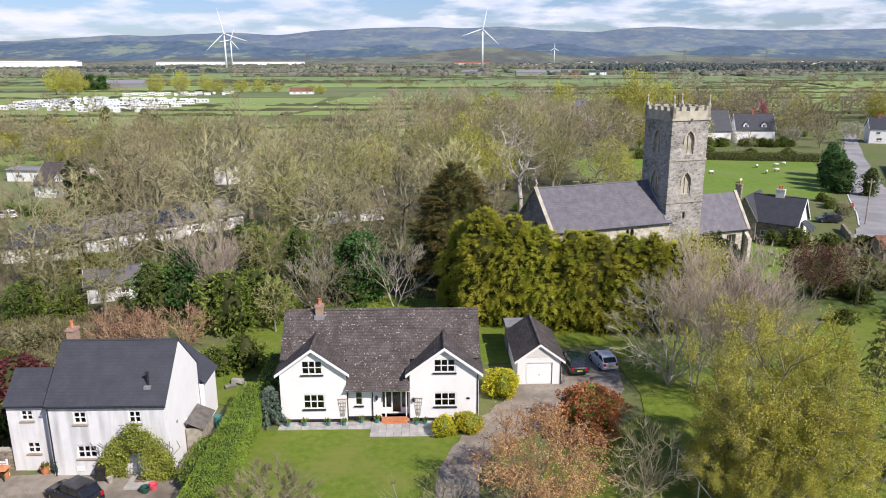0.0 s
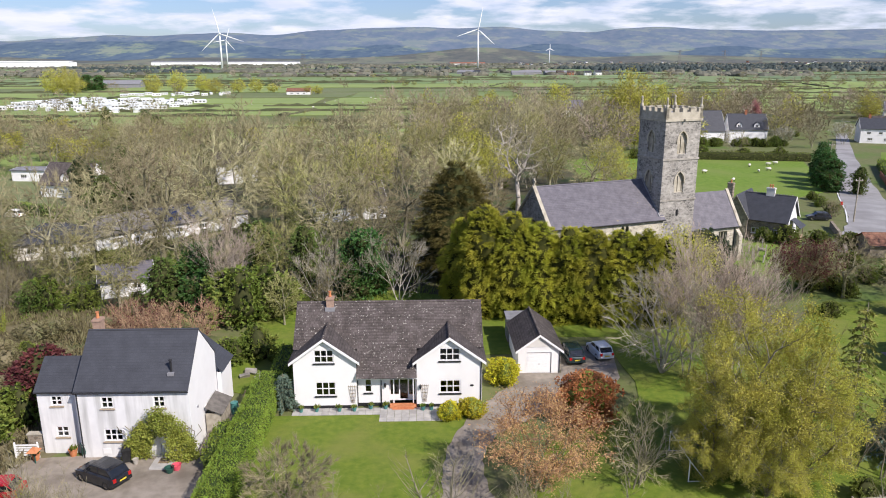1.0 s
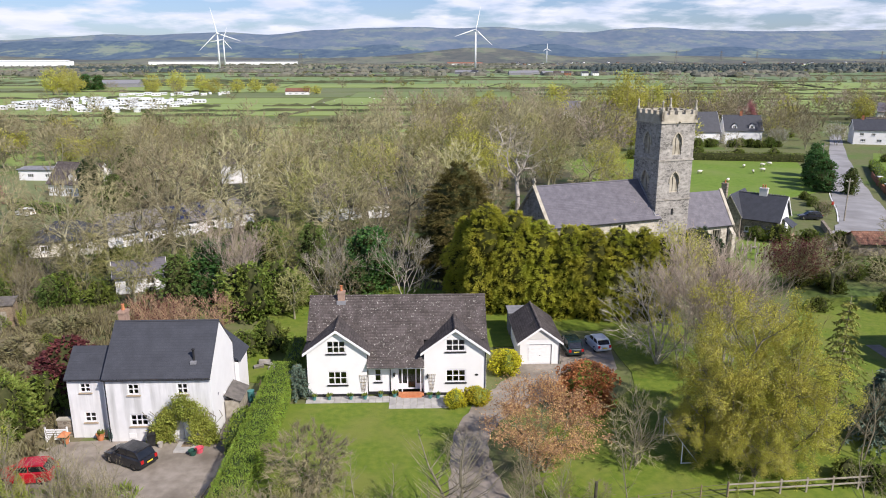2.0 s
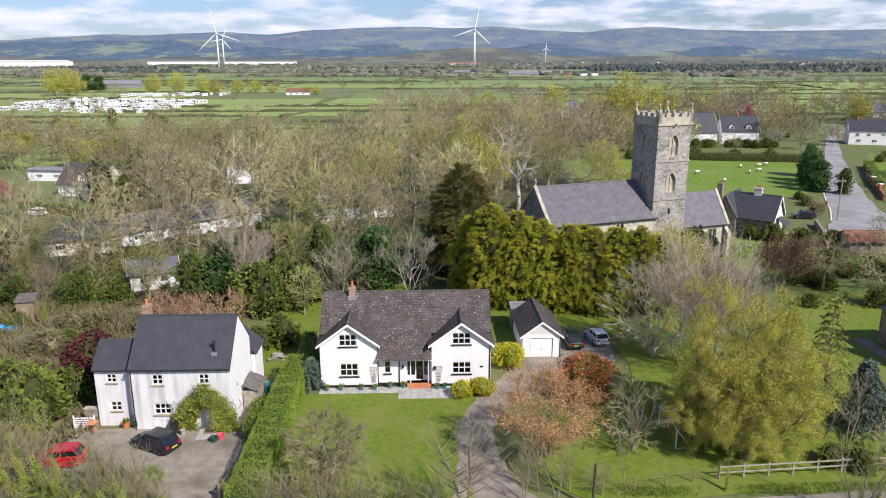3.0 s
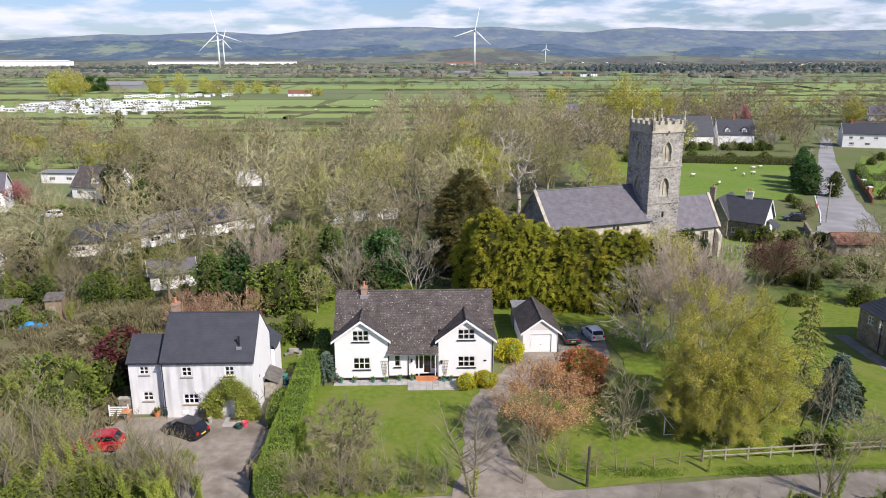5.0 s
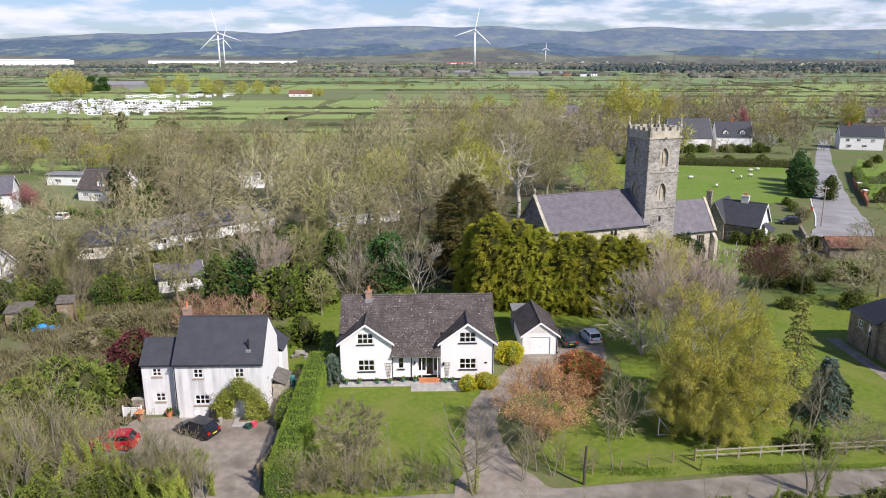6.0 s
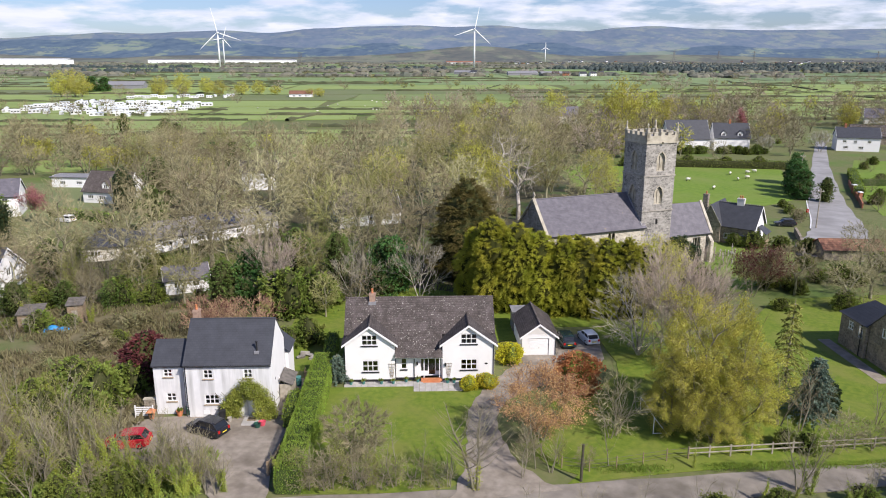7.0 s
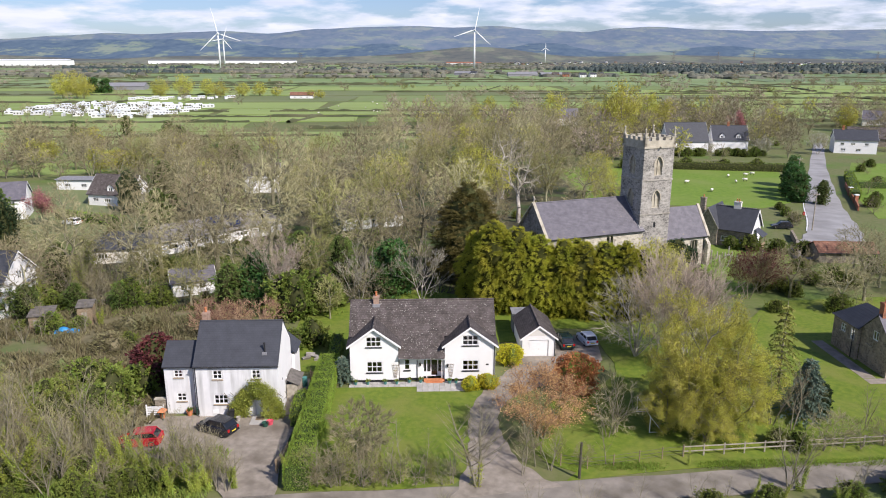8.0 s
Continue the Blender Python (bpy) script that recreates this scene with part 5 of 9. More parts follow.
# church lodge: dark slate, white gables, brick chimneys
lodge = small_house(50.4, 109.6, -40.0, 7.2, 6.6, 3.5, 6.9, COTTAGESTONE, SLATE, "old school lodge with dark slate roof and white barge boards", [(2.6, 1.0, 1.2), (5.4, 1.0, 1.2)], over=0.35)
part("gable_face", Shape().wall((7.22, 0), (7.22, 6.6), 0, lambda s: 3.5 + 3.4 * (1 - abs(s - 3.3) / 3.3), [(2.4, 4.2, 0.9, 2.4)], 0.1, [3.3]), WHITE, lodge)
crest = Shape()
for i in range(17):
    crest.box(-0.1 + i * 0.43, 3.26, 7.0, 0.12 + i * 0.43, 3.34, 7.2)
part("ridge_cresting", crest, MATS["grey_dressed"], lodge)
chimney(lodge, 3.6, 3.3, 6.4, 8.1, 1.3, 0.6, MATS["dull_render"], 2)
chimney(lodge, -2.2, 1.2, 4.0, 8.6, 0.9, 0.9, COTTAGESTONE, 1)
part("porch", Shape().box(7.34, 1.9, 0, 7.44, 2.0, 2.2).box(8.7, 1.9, 0, 8.8, 2.0, 2.2).box(7.44, 1.9, 0, 8.7, 2.0, 0.9).box(8.7, 4.4, 0, 8.8, 4.5, 2.2).box(8.7, 2.0, 0, 8.8, 4.4, 0.9), WOOD, lodge)
part("porch_roof", Shape().slope((9.0, 1.5, 2.2), (9.0, 5.0, 2.2), (7.34, 4.4, 3.4), (7.34, 2.1, 3.4), 5), SLATE, lodge)
part("cross_wing", Shape().wall((-2.6, -0.6), (1.4, -0.6), 0, lambda s: 3.6 + 3.2 * (1 - abs(s - 2) / 2), (), 0.3, [2]).wall((1.4, -0.6), (1.4, 7), 0, 3.6, (), 0.3).wall((-2.6, 7), (-2.6, -0.6), 0, 3.6, (), 0.3), COTTAGESTONE, lodge)
s = Shape()
for sg in (-1, 1):
    s.slope((-0.6 + sg * 2.2, -0.8, 3.3), (-0.6 + sg * 2.2, 7.4, 3.3), (-0.6, 7.4, 7.0), (-0.6, -0.8, 7.0), 20, 0.06, 0.008)
part("cross_roof", s, SLATE, lodge)
s = Shape()
for sg in (-1, 1):
    s.ext([(-0.6, -0.86, 7.12), (-0.6 + sg * 2.25, -0.86, 3.35), (-0.6 + sg * 2.25, -0.86, 3.1), (-0.6, -0.86, 6.85)], (0, 0.06, 0))
part("bargeboard", s, PALESTONE, lodge)
s = Shape()
for sg in (-1, 1):
    s.ext([(7.58, 3.3, 7.02), (7.58, 3.3 + sg * 3.65, 3.26), (7.58, 3.3 + sg * 3.65, 3.0), (7.58, 3.3, 6.74)], (0.06, 0, 0))
part("bargeboard", s, PAINT, lodge, "white painted bargeboard")

# stone cottage
cot = small_house(46.6, 49.9, 0, 12.0, 5.2, 4.1, 6.5, COTTAGESTONE, CHURCHSLATE, "brown stone cottage with grey slate roof and red brick chimney", [(1.6, 0.9, 1.0), (4.5, 0.9, 1.2), (1.6, 2.8, 0.9)], over=0.12)
chimney(cot, 0.55, 2.6, 5.6, 8.0, 0.75, 0.75, BRICK, 1)
part("rear_wing_wall", Shape().wall((-0.4, 10.2), (-0.4, 5.2), 0, 4.0, [(1.6, 2.6, 2.5, 3.5), (3.6, 4.4, 2.2, 3.6)], 0.35).wall((4.6, 5.2), (4.6, 10.2), 0, 4.0, (), 0.35).wall((4.6, 10.2), (-0.4, 10.2), 0, 4.0, (), 0.35), COTTAGESTONE, cot)
window(cot, wall_frame((-0.4, 10.2), (-0.4, 5.2)), 1.6, 2.6, 2.5, 3.5, 2, 2, sill=PALESTONE)
window(cot, wall_frame((-0.4, 10.2), (-0.4, 5.2)), 3.6, 4.4, 2.2, 3.6, 2, 2, sill=PALESTONE)
s = Shape()
s.slope((-0.6, 10.4, 3.9), (-0.6, 4.9, 3.9), (2.1, 4.9, 6.0), (2.1, 8.2, 6.0), 9).slope((4.8, 4.9, 3.9), (4.8, 10.4, 3.9), (2.1, 8.2, 6.0), (2.1, 4.9, 6.0), 9).slope((4.8, 10.4, 3.9), (-0.6, 10.4, 3.9), (2.1, 8.2, 6.0), (2.1, 8.2, 6.0), 9)
part("rear_wing_roof", s, SLATE, cot)
part("downpipe", Shape().tube((-0.46, 6.0, 0), (-0.46, 6.0, 3.9), 0.05, 0.05, 6), BLACKPAINT, cot)
window(cot, wall_frame((0, 5.2), (0, 0)), 1.2, 2.1, 2.6, 3.6, 2, 2, sill=PALESTONE)

# village houses
small_house(-84.0, 151.0, -16, 11.5, 8.0, 2.9, 6.9, WHITE, TILE, "white bungalow with brown roof and a dormer", [(2.0, 1.0, 1.6), (5.2, 0.9, 1.8), (9.0, 1.0, 1.6)], dormers=(6.0,), group="village houses")
small_house(-105, 131.0, 18, 15, 8.5, 4.6, 7.6, WHITE, CHURCHSLATE, "white house with grey roof beside a pink tree", [(2.5, 1.0, 1.4), (8, 1.0, 1.4), (12.5, 3.2, 1.2)], group="village houses")
D = small_house(-51.5, 103.4, 43.5, 26.0, 7.2, 2.5, 4.7, WHITE, MATS["pale_tile"] if "pale_tile" in MATS else TILE, "long white bungalow with solar panels on its roof", [(3.2, 0.9, 1.8), (6.6, 0.5, 1.2), (9.4, 0.9, 1.6), (13.0, 0.9, 1.8), (17.5, 0.9, 1.6), (21.5, 0.9, 1.6)], group="village houses", hip=2.0)
PANEL_U = 10.4
for i in range(10):
    u = PANEL_U + (i // 2) * 1.25 + (1.0 if i >= 6 else 0)
    v = i % 2
    rise = 2.2 / 3.6
    y0, y1 = 0.25 + v * 1.62, 0.25 + v * 1.62 + 1.52
    part("solar_panel", Shape().ext([(u, y0, 2.5 + y0 * rise + 0.16), (u + 1.18, y0, 2.5 + y0 * rise + 0.16), (u + 1.18, y1, 2.5 + y1 * rise + 0.16), (u, y1, 2.5 + y1 * rise + 0.16)], (0, 0, 0.05)), SOLAR, D, "blue solar panel")
small_house(-61.5, 98.6, 14, 10, 7.5, 2.5, 4.6, CREAM, SLATE, "bungalow with grey hipped roof under trees", [(2.5, 0.9, 1.6), (7.5, 0.9, 1.6)], hip=3.6, group="village houses")
small_house(-41.2, 80.6, 22, 6.0, 4.6, 2.3, 3.7, WHITE, CHURCHSLATE, "small white outbuilding with pale sheet roof", [(1.6, 0.9, 1.0), (4.2, 0.9, 1.0)], category="outbuilding", name="outbuilding")
small_house(-71.0, 72.6, -4, 10.6, 7.5, 5.4, 8.6, WHITE, SLATE, "white gabled house at the edge of the scrub", [(7.5, 3.2, 0.9), (9.5, 3.2, 0.7), (8, 0.9, 1.2)], group="village houses")
flatroof = small_house(-101.5, 172.0, -6, 10.5, 6.0, 2.7, 2.95, WHITE, MATS["lead"], "low flat-roofed white garage", [(3.0, 0.8, 1.6), (7.5, 0.8, 1.6)], category="garage", name="garage")
small_house(-20.5, 122, 20, 13, 8, 2.8, 6.3, WHITE, TILE, "white house half hidden by bare trees", [(3, 1.0, 1.6), (7, 1.0, 1.6), (10.5, 1.0, 1.4)], group="village houses")
small_house(-50.0, 165, 10, 9, 7, 4.8, 7.2, WHITE, TILE, "white house behind the wood", [(2.5, 3.0, 1.2), (6, 3.0, 1.2)], group="village houses")
small_house(60.0, 338, 6, 15, 9, 5.0, 9.0, WHITE, CHURCHSLATE, "white farmhouse beyond the trees", [(3, 3.2, 1.4), (8, 3.2, 1.4), (12, 3.2, 1.4)], group="village houses")
small_house(86.0, 240, 0, 15, 10, 4.6, 10.8, WHITE, SLATE, "white house with steep grey slate roof", [(3, 1.0, 1.8), (8, 1.0, 1.8), (12, 1.0, 1.8)], group="village houses")
small_house(103.5, 242, -8, 12.5, 9, 4.8, 9.6, WHITE, SLATE, "white house with twin dormer gables", [(3, 1.0, 1.8), (9, 1.0, 1.8)], dormers=(3.2, 9.0), group="village houses", chim=((6, 4.5, BRICK),))
small_house(148.0, 240, -20, 14, 9, 5.0, 8.2, WHITE, SLATE, "white gabled house by the village road", [(2.5, 3.0, 1.3), (6, 3.0, 1.3), (10.5, 3.0, 1.3), (3, 0.9, 1.6), (8, 0.9, 1.6)], group="village houses", chim=((3.0, 4.5, BRICK),))
small_house(166.0, 262, -24, 18, 10, 3.2, 7.0, COTTAGESTONE, TILE, "long barn with brown roof", [(4, 0.9, 1.6), (10, 0.9, 1.6)], group="village houses")
small_house(222.0, 345, -30, 24, 11, 3.4, 7.4, CREAM, CHURCHSLATE, "bungalow on the far side of the village", [(4, 0.9, 2.0), (10, 0.9, 2.0)], group="village houses")
small_house(64.2, 96.0, -6, 9.6, 5.0, 1.9, 3.1, COTTAGESTONE, PANTILE, "low open shed with red pantile roof", (), category="shed", name="cart_shed")
small_house(-112, 596, 0, 19, 8, 3.0, 5.4, WHITE, PANTILE, "small white barn alone in the pasture", [(4, 1.0, 2.0), (9, 1.0, 2.0), (14, 1.0, 2.0)], category="barn", name="barn")

# ---- trees and shrubs ----
class Plant:
    """Collects wood and leaves of one tree; wood as tapered tubes, leaves as folded blades."""

    def __init__(self, seed, fine=0.026):
        self.r, self.fine = random.Random(seed), fine
        self.wood, self.twig, self.leaf = Shape(), Shape(), Shape()
        self.tips = []

    def limb(self, p, d, length, radius, level, top, spec):
        """One branch in bent segments, with its children."""
        rnd = self.r
        kids, bend, rise, spread, shrink, steps = spec[level]
        shape = self.wood if level < 2 else self.twig
        sides = (7, 5, 3, 3, 3)[level]
        pts, dirs = [p.copy()], [d.copy()]
        for i in range(steps):
            d = (d + Vector((rnd.gauss(0, bend), rnd.gauss(0, bend), rnd.gauss(0, bend) + rise))).normalized()
            p = p + d * (length / steps)
            pts.append(p.copy())
            dirs.append(d.copy())
        for i in range(steps):
            r0 = radius * (1 - 0.75 * i / steps)
            r1 = radius * (1 - 0.75 * (i + 1) / steps)
            last = i == steps - 1 and level >= 1
            shape.tube(pts[i], pts[i + 1], r0, 0 if last and level >= 2 else r1, sides, False)
        if level + 1 >= len(spec):
            self.tips.append((pts[-1], dirs[-1]))
            return
        for k in range(kids):
            t = rnd.uniform(*top[level]) if k else 0.98
            f = t * steps
            i = min(steps - 1, int(f))
            q = pts[i].lerp(pts[i + 1], f - i)
            base = dirs[i + 1]
            a = rnd.uniform(0, 2 * math.pi) if level else (k * 2.4 + rnd.uniform(-0.4, 0.4))
            o = base.orthogonal().normalized()
            side = Matrix.Rotation(a, 3, base) @ o
            sp = spread * rnd.uniform(0.6, 1.25) * (0.5 if not k else 1)
            nd = (base * math.cos(sp) + side * math.sin(sp)).normalized()
            self.limb(q, nd, length * shrink * rnd.uniform(0.7, 1.15) * (1.15 - 0.35 * t), max(self.fine, radius * (1 - 0.7 * t) * 0.62), level + 1, top, spec)

    def leaves(self, count, size, fold=0.25, scatter=0.35, droop=0.0, bunch=1.0):
        rnd = self.r
        held = self.tips if bunch >= 1 else [q for q in self.tips if noise.noise(q[0] * 0.55) > 0.5 - bunch]
        for _ in range(count):
            p, d = rnd.choice(held)
            q = p + Vector((rnd.gauss(0, scatter), rnd.gauss(0, scatter), rnd.gauss(0, scatter) - abs(rnd.gauss(0, droop))))
            self.blade(q, Vector((rnd.gauss(0, 1), rnd.gauss(0, 1), rnd.gauss(0, 0.7) - droop)).normalized(), size * rnd.uniform(0.6, 1.4), 0.55, fold)

    def blade(self, p, d, length, width=0.5, fold=0.2):
        s = d.cross(Vector((self.r.gauss(0, 1), self.r.gauss(0, 1), self.r.gauss(0, 1)))).normalized()
        n = d.cross(s)
        m = p + d * length * 0.5
        self.leaf.add([p, m + s * length * width * 0.5 + n * length * fold, p + d * length, m - s * length * width * 0.5 + n * length * fold], [(0, 1, 2), (0, 2, 3)])

    def finish(self, name, label, category, wood_mat, twig_mat, leaf_mat, group="", twig_name="crown"):
        t = new(name)
        tagged(t, label, category, group)
        if self.wood.v:
            part("trunk", self.wood, wood_mat, t, smooth=True)
        if self.twig.v:
            part(twig_name, self.twig, twig_mat, t)
        if self.leaf.v:
            part("leafage", self.leaf, leaf_mat, t)
        return t


BARE = lambda kids, bend=0.09: ((kids[0], 0.04, 0.0, 0.66, 0.66, 6), (kids[1], bend, 0.07, 0.52, 0.62, 5), (kids[2], bend, 0.06, 0.52, 0.62, 4), (kids[3], 0.10, 0.05, 0.5, 0.6, 2), (0, 0.12, 0.03, 0, 0, 1))
RANGES = ((0.16, 0.98), (0.3, 0.98), (0.25, 0.98), (0.2, 0.98))


def bare_tree(seed, height, kids, label, wood=BARK, twig=TWIG, leaf=None, leaf_n=0, leaf_size=0.16, radius=None, name="tree", stems=1, lean=0.0, spread=1.0, category="bare tree", bend=0.12, ranges=RANGES, fine=0.026):
    p = Plant(seed, fine)
    spec = [list(q) for q in BARE(kids, bend)]
    for q in spec:
        q[3] *= spread
    for k in range(stems):
        a = 2 * math.pi * k / stems + seed
        tilt = lean if stems > 1 else lean * 0.3
        d = Vector((math.cos(a) * tilt, math.sin(a) * tilt, 1)).normalized()
        p.limb(Vector((math.cos(a) * 0.25 * (stems > 1), math.sin(a) * 0.25 * (stems > 1), -0.1)), d, height * 0.62 * p.r.uniform(0.85, 1.1), (radius or height * 0.018) / (stems ** 0.5), 0, ranges, spec)
    if leaf:
        p.leaves(leaf_n, leaf_size)
    return p.finish(name, label, category, wood, twig, leaf)


def crown_tree(seed, height, width, base, tips, label, wood=BARK, twig=TWIG, leaf=None, leaf_n=0, leaf_size=0.2, radius=0.3, twigs=4, twig_len=1.0, fine=0.03, stems=1, name="tree", category="bare tree", ivy=None, ivy_n=0, flat_top=1.0, droop=0.0, scatter=0.3, uneven=0.32, bunch=1.0):
    """A rounded crown: limbs fork again and again to reach points spread through the crown, and end in fans of twigs."""
    p = Plant(seed, fine)
    rnd = p.r
    mid = Vector((0, 0, base + (height - base) * 0.46))
    pts = []
    for _ in range(tips):
        o = Vector((rnd.gauss(0, 1), rnd.gauss(0, 1), rnd.gauss(0, 1) * flat_top)).normalized()
        r = (0.42 + 0.58 * rnd.random() ** 0.5) * (1 + uneven * noise.noise((o.x * 1.6 + seed, o.y * 1.6, o.z * 1.6)))
        r *= 1.0 if o.z > -0.2 else 0.85
        pts.append(mid + Vector((o.x * width / 2 * r, o.y * width / 2 * r, o.z * (height - base) / 2 * r)))
    bones = []

    def tube(a, b, ra, rb, level):
        (p.wood if level < 4 else p.twig).tube(a, b, ra, rb, 7 if ra > 0.12 else 5 if ra > 0.06 else 3, False)
        if level < 3:
            bones.append((a, b, ra))

    def split(group, k):
        seeds = rnd.sample(group, k)
        for _ in range(3):
            bins = [[] for _ in seeds]
            for q in group:
                bins[min(range(k), key=lambda i: (q - seeds[i]).length_squared)].append(q)
            seeds = [sum(g, Vector()) / len(g) if g else s for g, s in zip(bins, seeds)]
        return [g for g in bins if g]

    def grow(a, d, ra, group, level):
        if len(group) <= 2 or level > 9:
            for q in group:
                L = (q - a).length
                m = a.lerp(q, 0.5) + d * L * 0.12 + Vector((rnd.gauss(0, 0.06), rnd.gauss(0, 0.06), rnd.gauss(0, 0.06))) * L
                p.twig.tube(a, m, max(fine, ra * 0.8), fine, 3, False)
                p.twig.tube(m, q, fine, fine * 0.5, 3, False)
                out = (q - mid).normalized()
                p.tips.append((q, out))
                for _ in range(twigs):
                    s = m.lerp(q, rnd.uniform(0.1, 1.0))
                    e = ((q - m).normalized() * 0.6 + out * 0.55 + Vector((rnd.gauss(0, 0.36), rnd.gauss(0, 0.36), rnd.gauss(0.24 - droop, 0.32)))).normalized()
                    p.twig.tube(s, s + e * twig_len * rnd.uniform(0.5, 1.3), fine * 0.7, 0, 3, False)
            return
        k = stems if level == 0 and stems > 1 else 3 if len(group) > 14 and rnd.random() < 0.45 else 2
        for g in split(group, k):
            c = sum(g, Vector()) / len(g)
            v = c - a
            L = v.length * (rnd.uniform(0.5, 0.62) if level == 0 else rnd.uniform(0.36, 0.5))
            v.normalize()
            e = (v * 0.75 + d * 0.45).normalized()
            m = a + e * L * 0.5 + Vector((rnd.gauss(0, 0.07), rnd.gauss(0, 0.07), rnd.gauss(0, 0.05))) * L
            q = a + v * L + d * L * 0.08
            rb = max(fine, radius * (len(g) / tips) ** 0.5)
            tube(a, m, min(ra, rb * 1.25), rb, level)
            tube(m, q, rb, rb * 0.88, level)
            grow(q, (q - m).normalized(), rb * 0.88, g, level + 1)

    if stems == 1:
        knee = Vector((rnd.gauss(0, 0.03) * base, rnd.gauss(0, 0.03) * base, base * 0.6))
        fork = Vector((rnd.gauss(0, 0.06) * base, rnd.gauss(0, 0.06) * base, base * 1.05))
        tube(Vector((0, 0, -0.1)), knee, radius * 1.25, radius, 0)
        tube(knee, fork, radius, radius * 0.92, 0)
        grow(fork, (fork - knee).normalized(), radius * 0.92, pts, 1)
    else:
        grow(Vector((0, 0, -0.1)), Vector((0, 0, 1)), radius, pts, 0)
    if leaf:
        p.leaves(leaf_n, leaf_size, 0.25, scatter, droop, bunch)
    t = p.finish(name, label, category, wood, twig, leaf)
    if ivy:
        p.leaf = Shape()
        total = sum((b - a).length for a, b, r in bones)
        for a, b, r in bones:
            for _ in range(int(ivy_n * (b - a).length / total)):
                o = Vector((rnd.gauss(0, 1), rnd.gauss(0, 1), rnd.gauss(0, 0.5))).normalized()
                q = a.lerp(b, rnd.random()) + o * (r + abs(rnd.gauss(0, 0.16)))
                p.blade(q, (o + Vector((0, 0, -0.4))).normalized(), rnd.uniform(0.14, 0.32), 0.7, 0.15)
        part("ivy", p.leaf, ivy, t, "leafy ivy climbing the stems")
    return t


def clump_tree(seed, profile, count, size, core, label, material, name="tree", category="tree", spray=5, out_tilt=0.35, lump=0.18, trunk=0.2, width=0.34, core_mat=None, squash=1.0, tuft=0.0):
    """An evergreen: an inner mass, coloured dark as shade unless core_mat is given, and sprays of foliage set all over
    an uneven surface. profile: (height, radius) rows.
    """
    p = Plant(seed)
    rnd = p.r
    rows = list(profile)

    def rad(z):
        for (a, r0), (b, r1) in zip(rows, rows[1:]):
            if a <= z <= b:
                return r0 + (r1 - r0) * (z - a) / (b - a)
        return 0.05

    def bulge(a, z):
        return 1 + lump * (noise.noise((math.cos(a) * 1.7 + seed, math.sin(a) * 1.7, z * 0.45)) * 1.6 + noise.noise((math.cos(a) * 4 + seed, math.sin(a) * 4, z * 1.1)))
    body = Shape()
    n, m = 14, 12
    z0, z1 = rows[0][0], rows[-1][0]
    for j in range(m + 1):
        z = z0 + (z1 - z0) * j / m
        for i in range(n):
            a = 2 * math.pi * i / n
            r = rad(z) * core * bulge(a, z)
            body.v.append((r * math.cos(a), r * math.sin(a) * squash, z))
    body.f += [(j * n + i, j * n + (i + 1) % n, (j + 1) * n + (i + 1) % n, (j + 1) * n + i) for j in range(m) for i in range(n)]
    body.f.append(tuple(m * n + i for i in range(n)))
    for _ in range(count):
        for _try in range(20):
            z = rnd.uniform(z0, z1)
            if rnd.random() < (rad(z) + 0.25) / (max(r for _, r in rows) + 0.25):
                break
        a = rnd.uniform(0, 2 * math.pi)
        r = rad(z) * bulge(a, z) * rnd.uniform(core * 0.96, 1.0)
        q = Vector((r * math.cos(a), r * math.sin(a) * squash, z))
        o = Vector((math.cos(a), math.sin(a), out_tilt + rnd.gauss(0, 0.25))).normalized()
        L = size * rnd.uniform(0.6, 1.3)
        for k in range(spray):
            d = (o + Vector((rnd.gauss(0, 0.5), rnd.gauss(0, 0.5), rnd.gauss(0, 0.4)))).normalized()
            p.blade(q + (o - Vector((0, 0, 0.3))) * (L * tuft * rnd.random()), d, L * rnd.uniform(0.6, 1.1), width, 0.08)
    t = new(name)
    tagged(t, label, category)
    if trunk:
        part("trunk", Shape().tube((0, 0, -0.05), (0, 0, max(z0 + 0.5, z1 * 0.6)), trunk, trunk * 0.4, 8), BARK, t)
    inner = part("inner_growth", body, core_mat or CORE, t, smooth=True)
    part("foliage", p.leaf, material, inner)
    return t


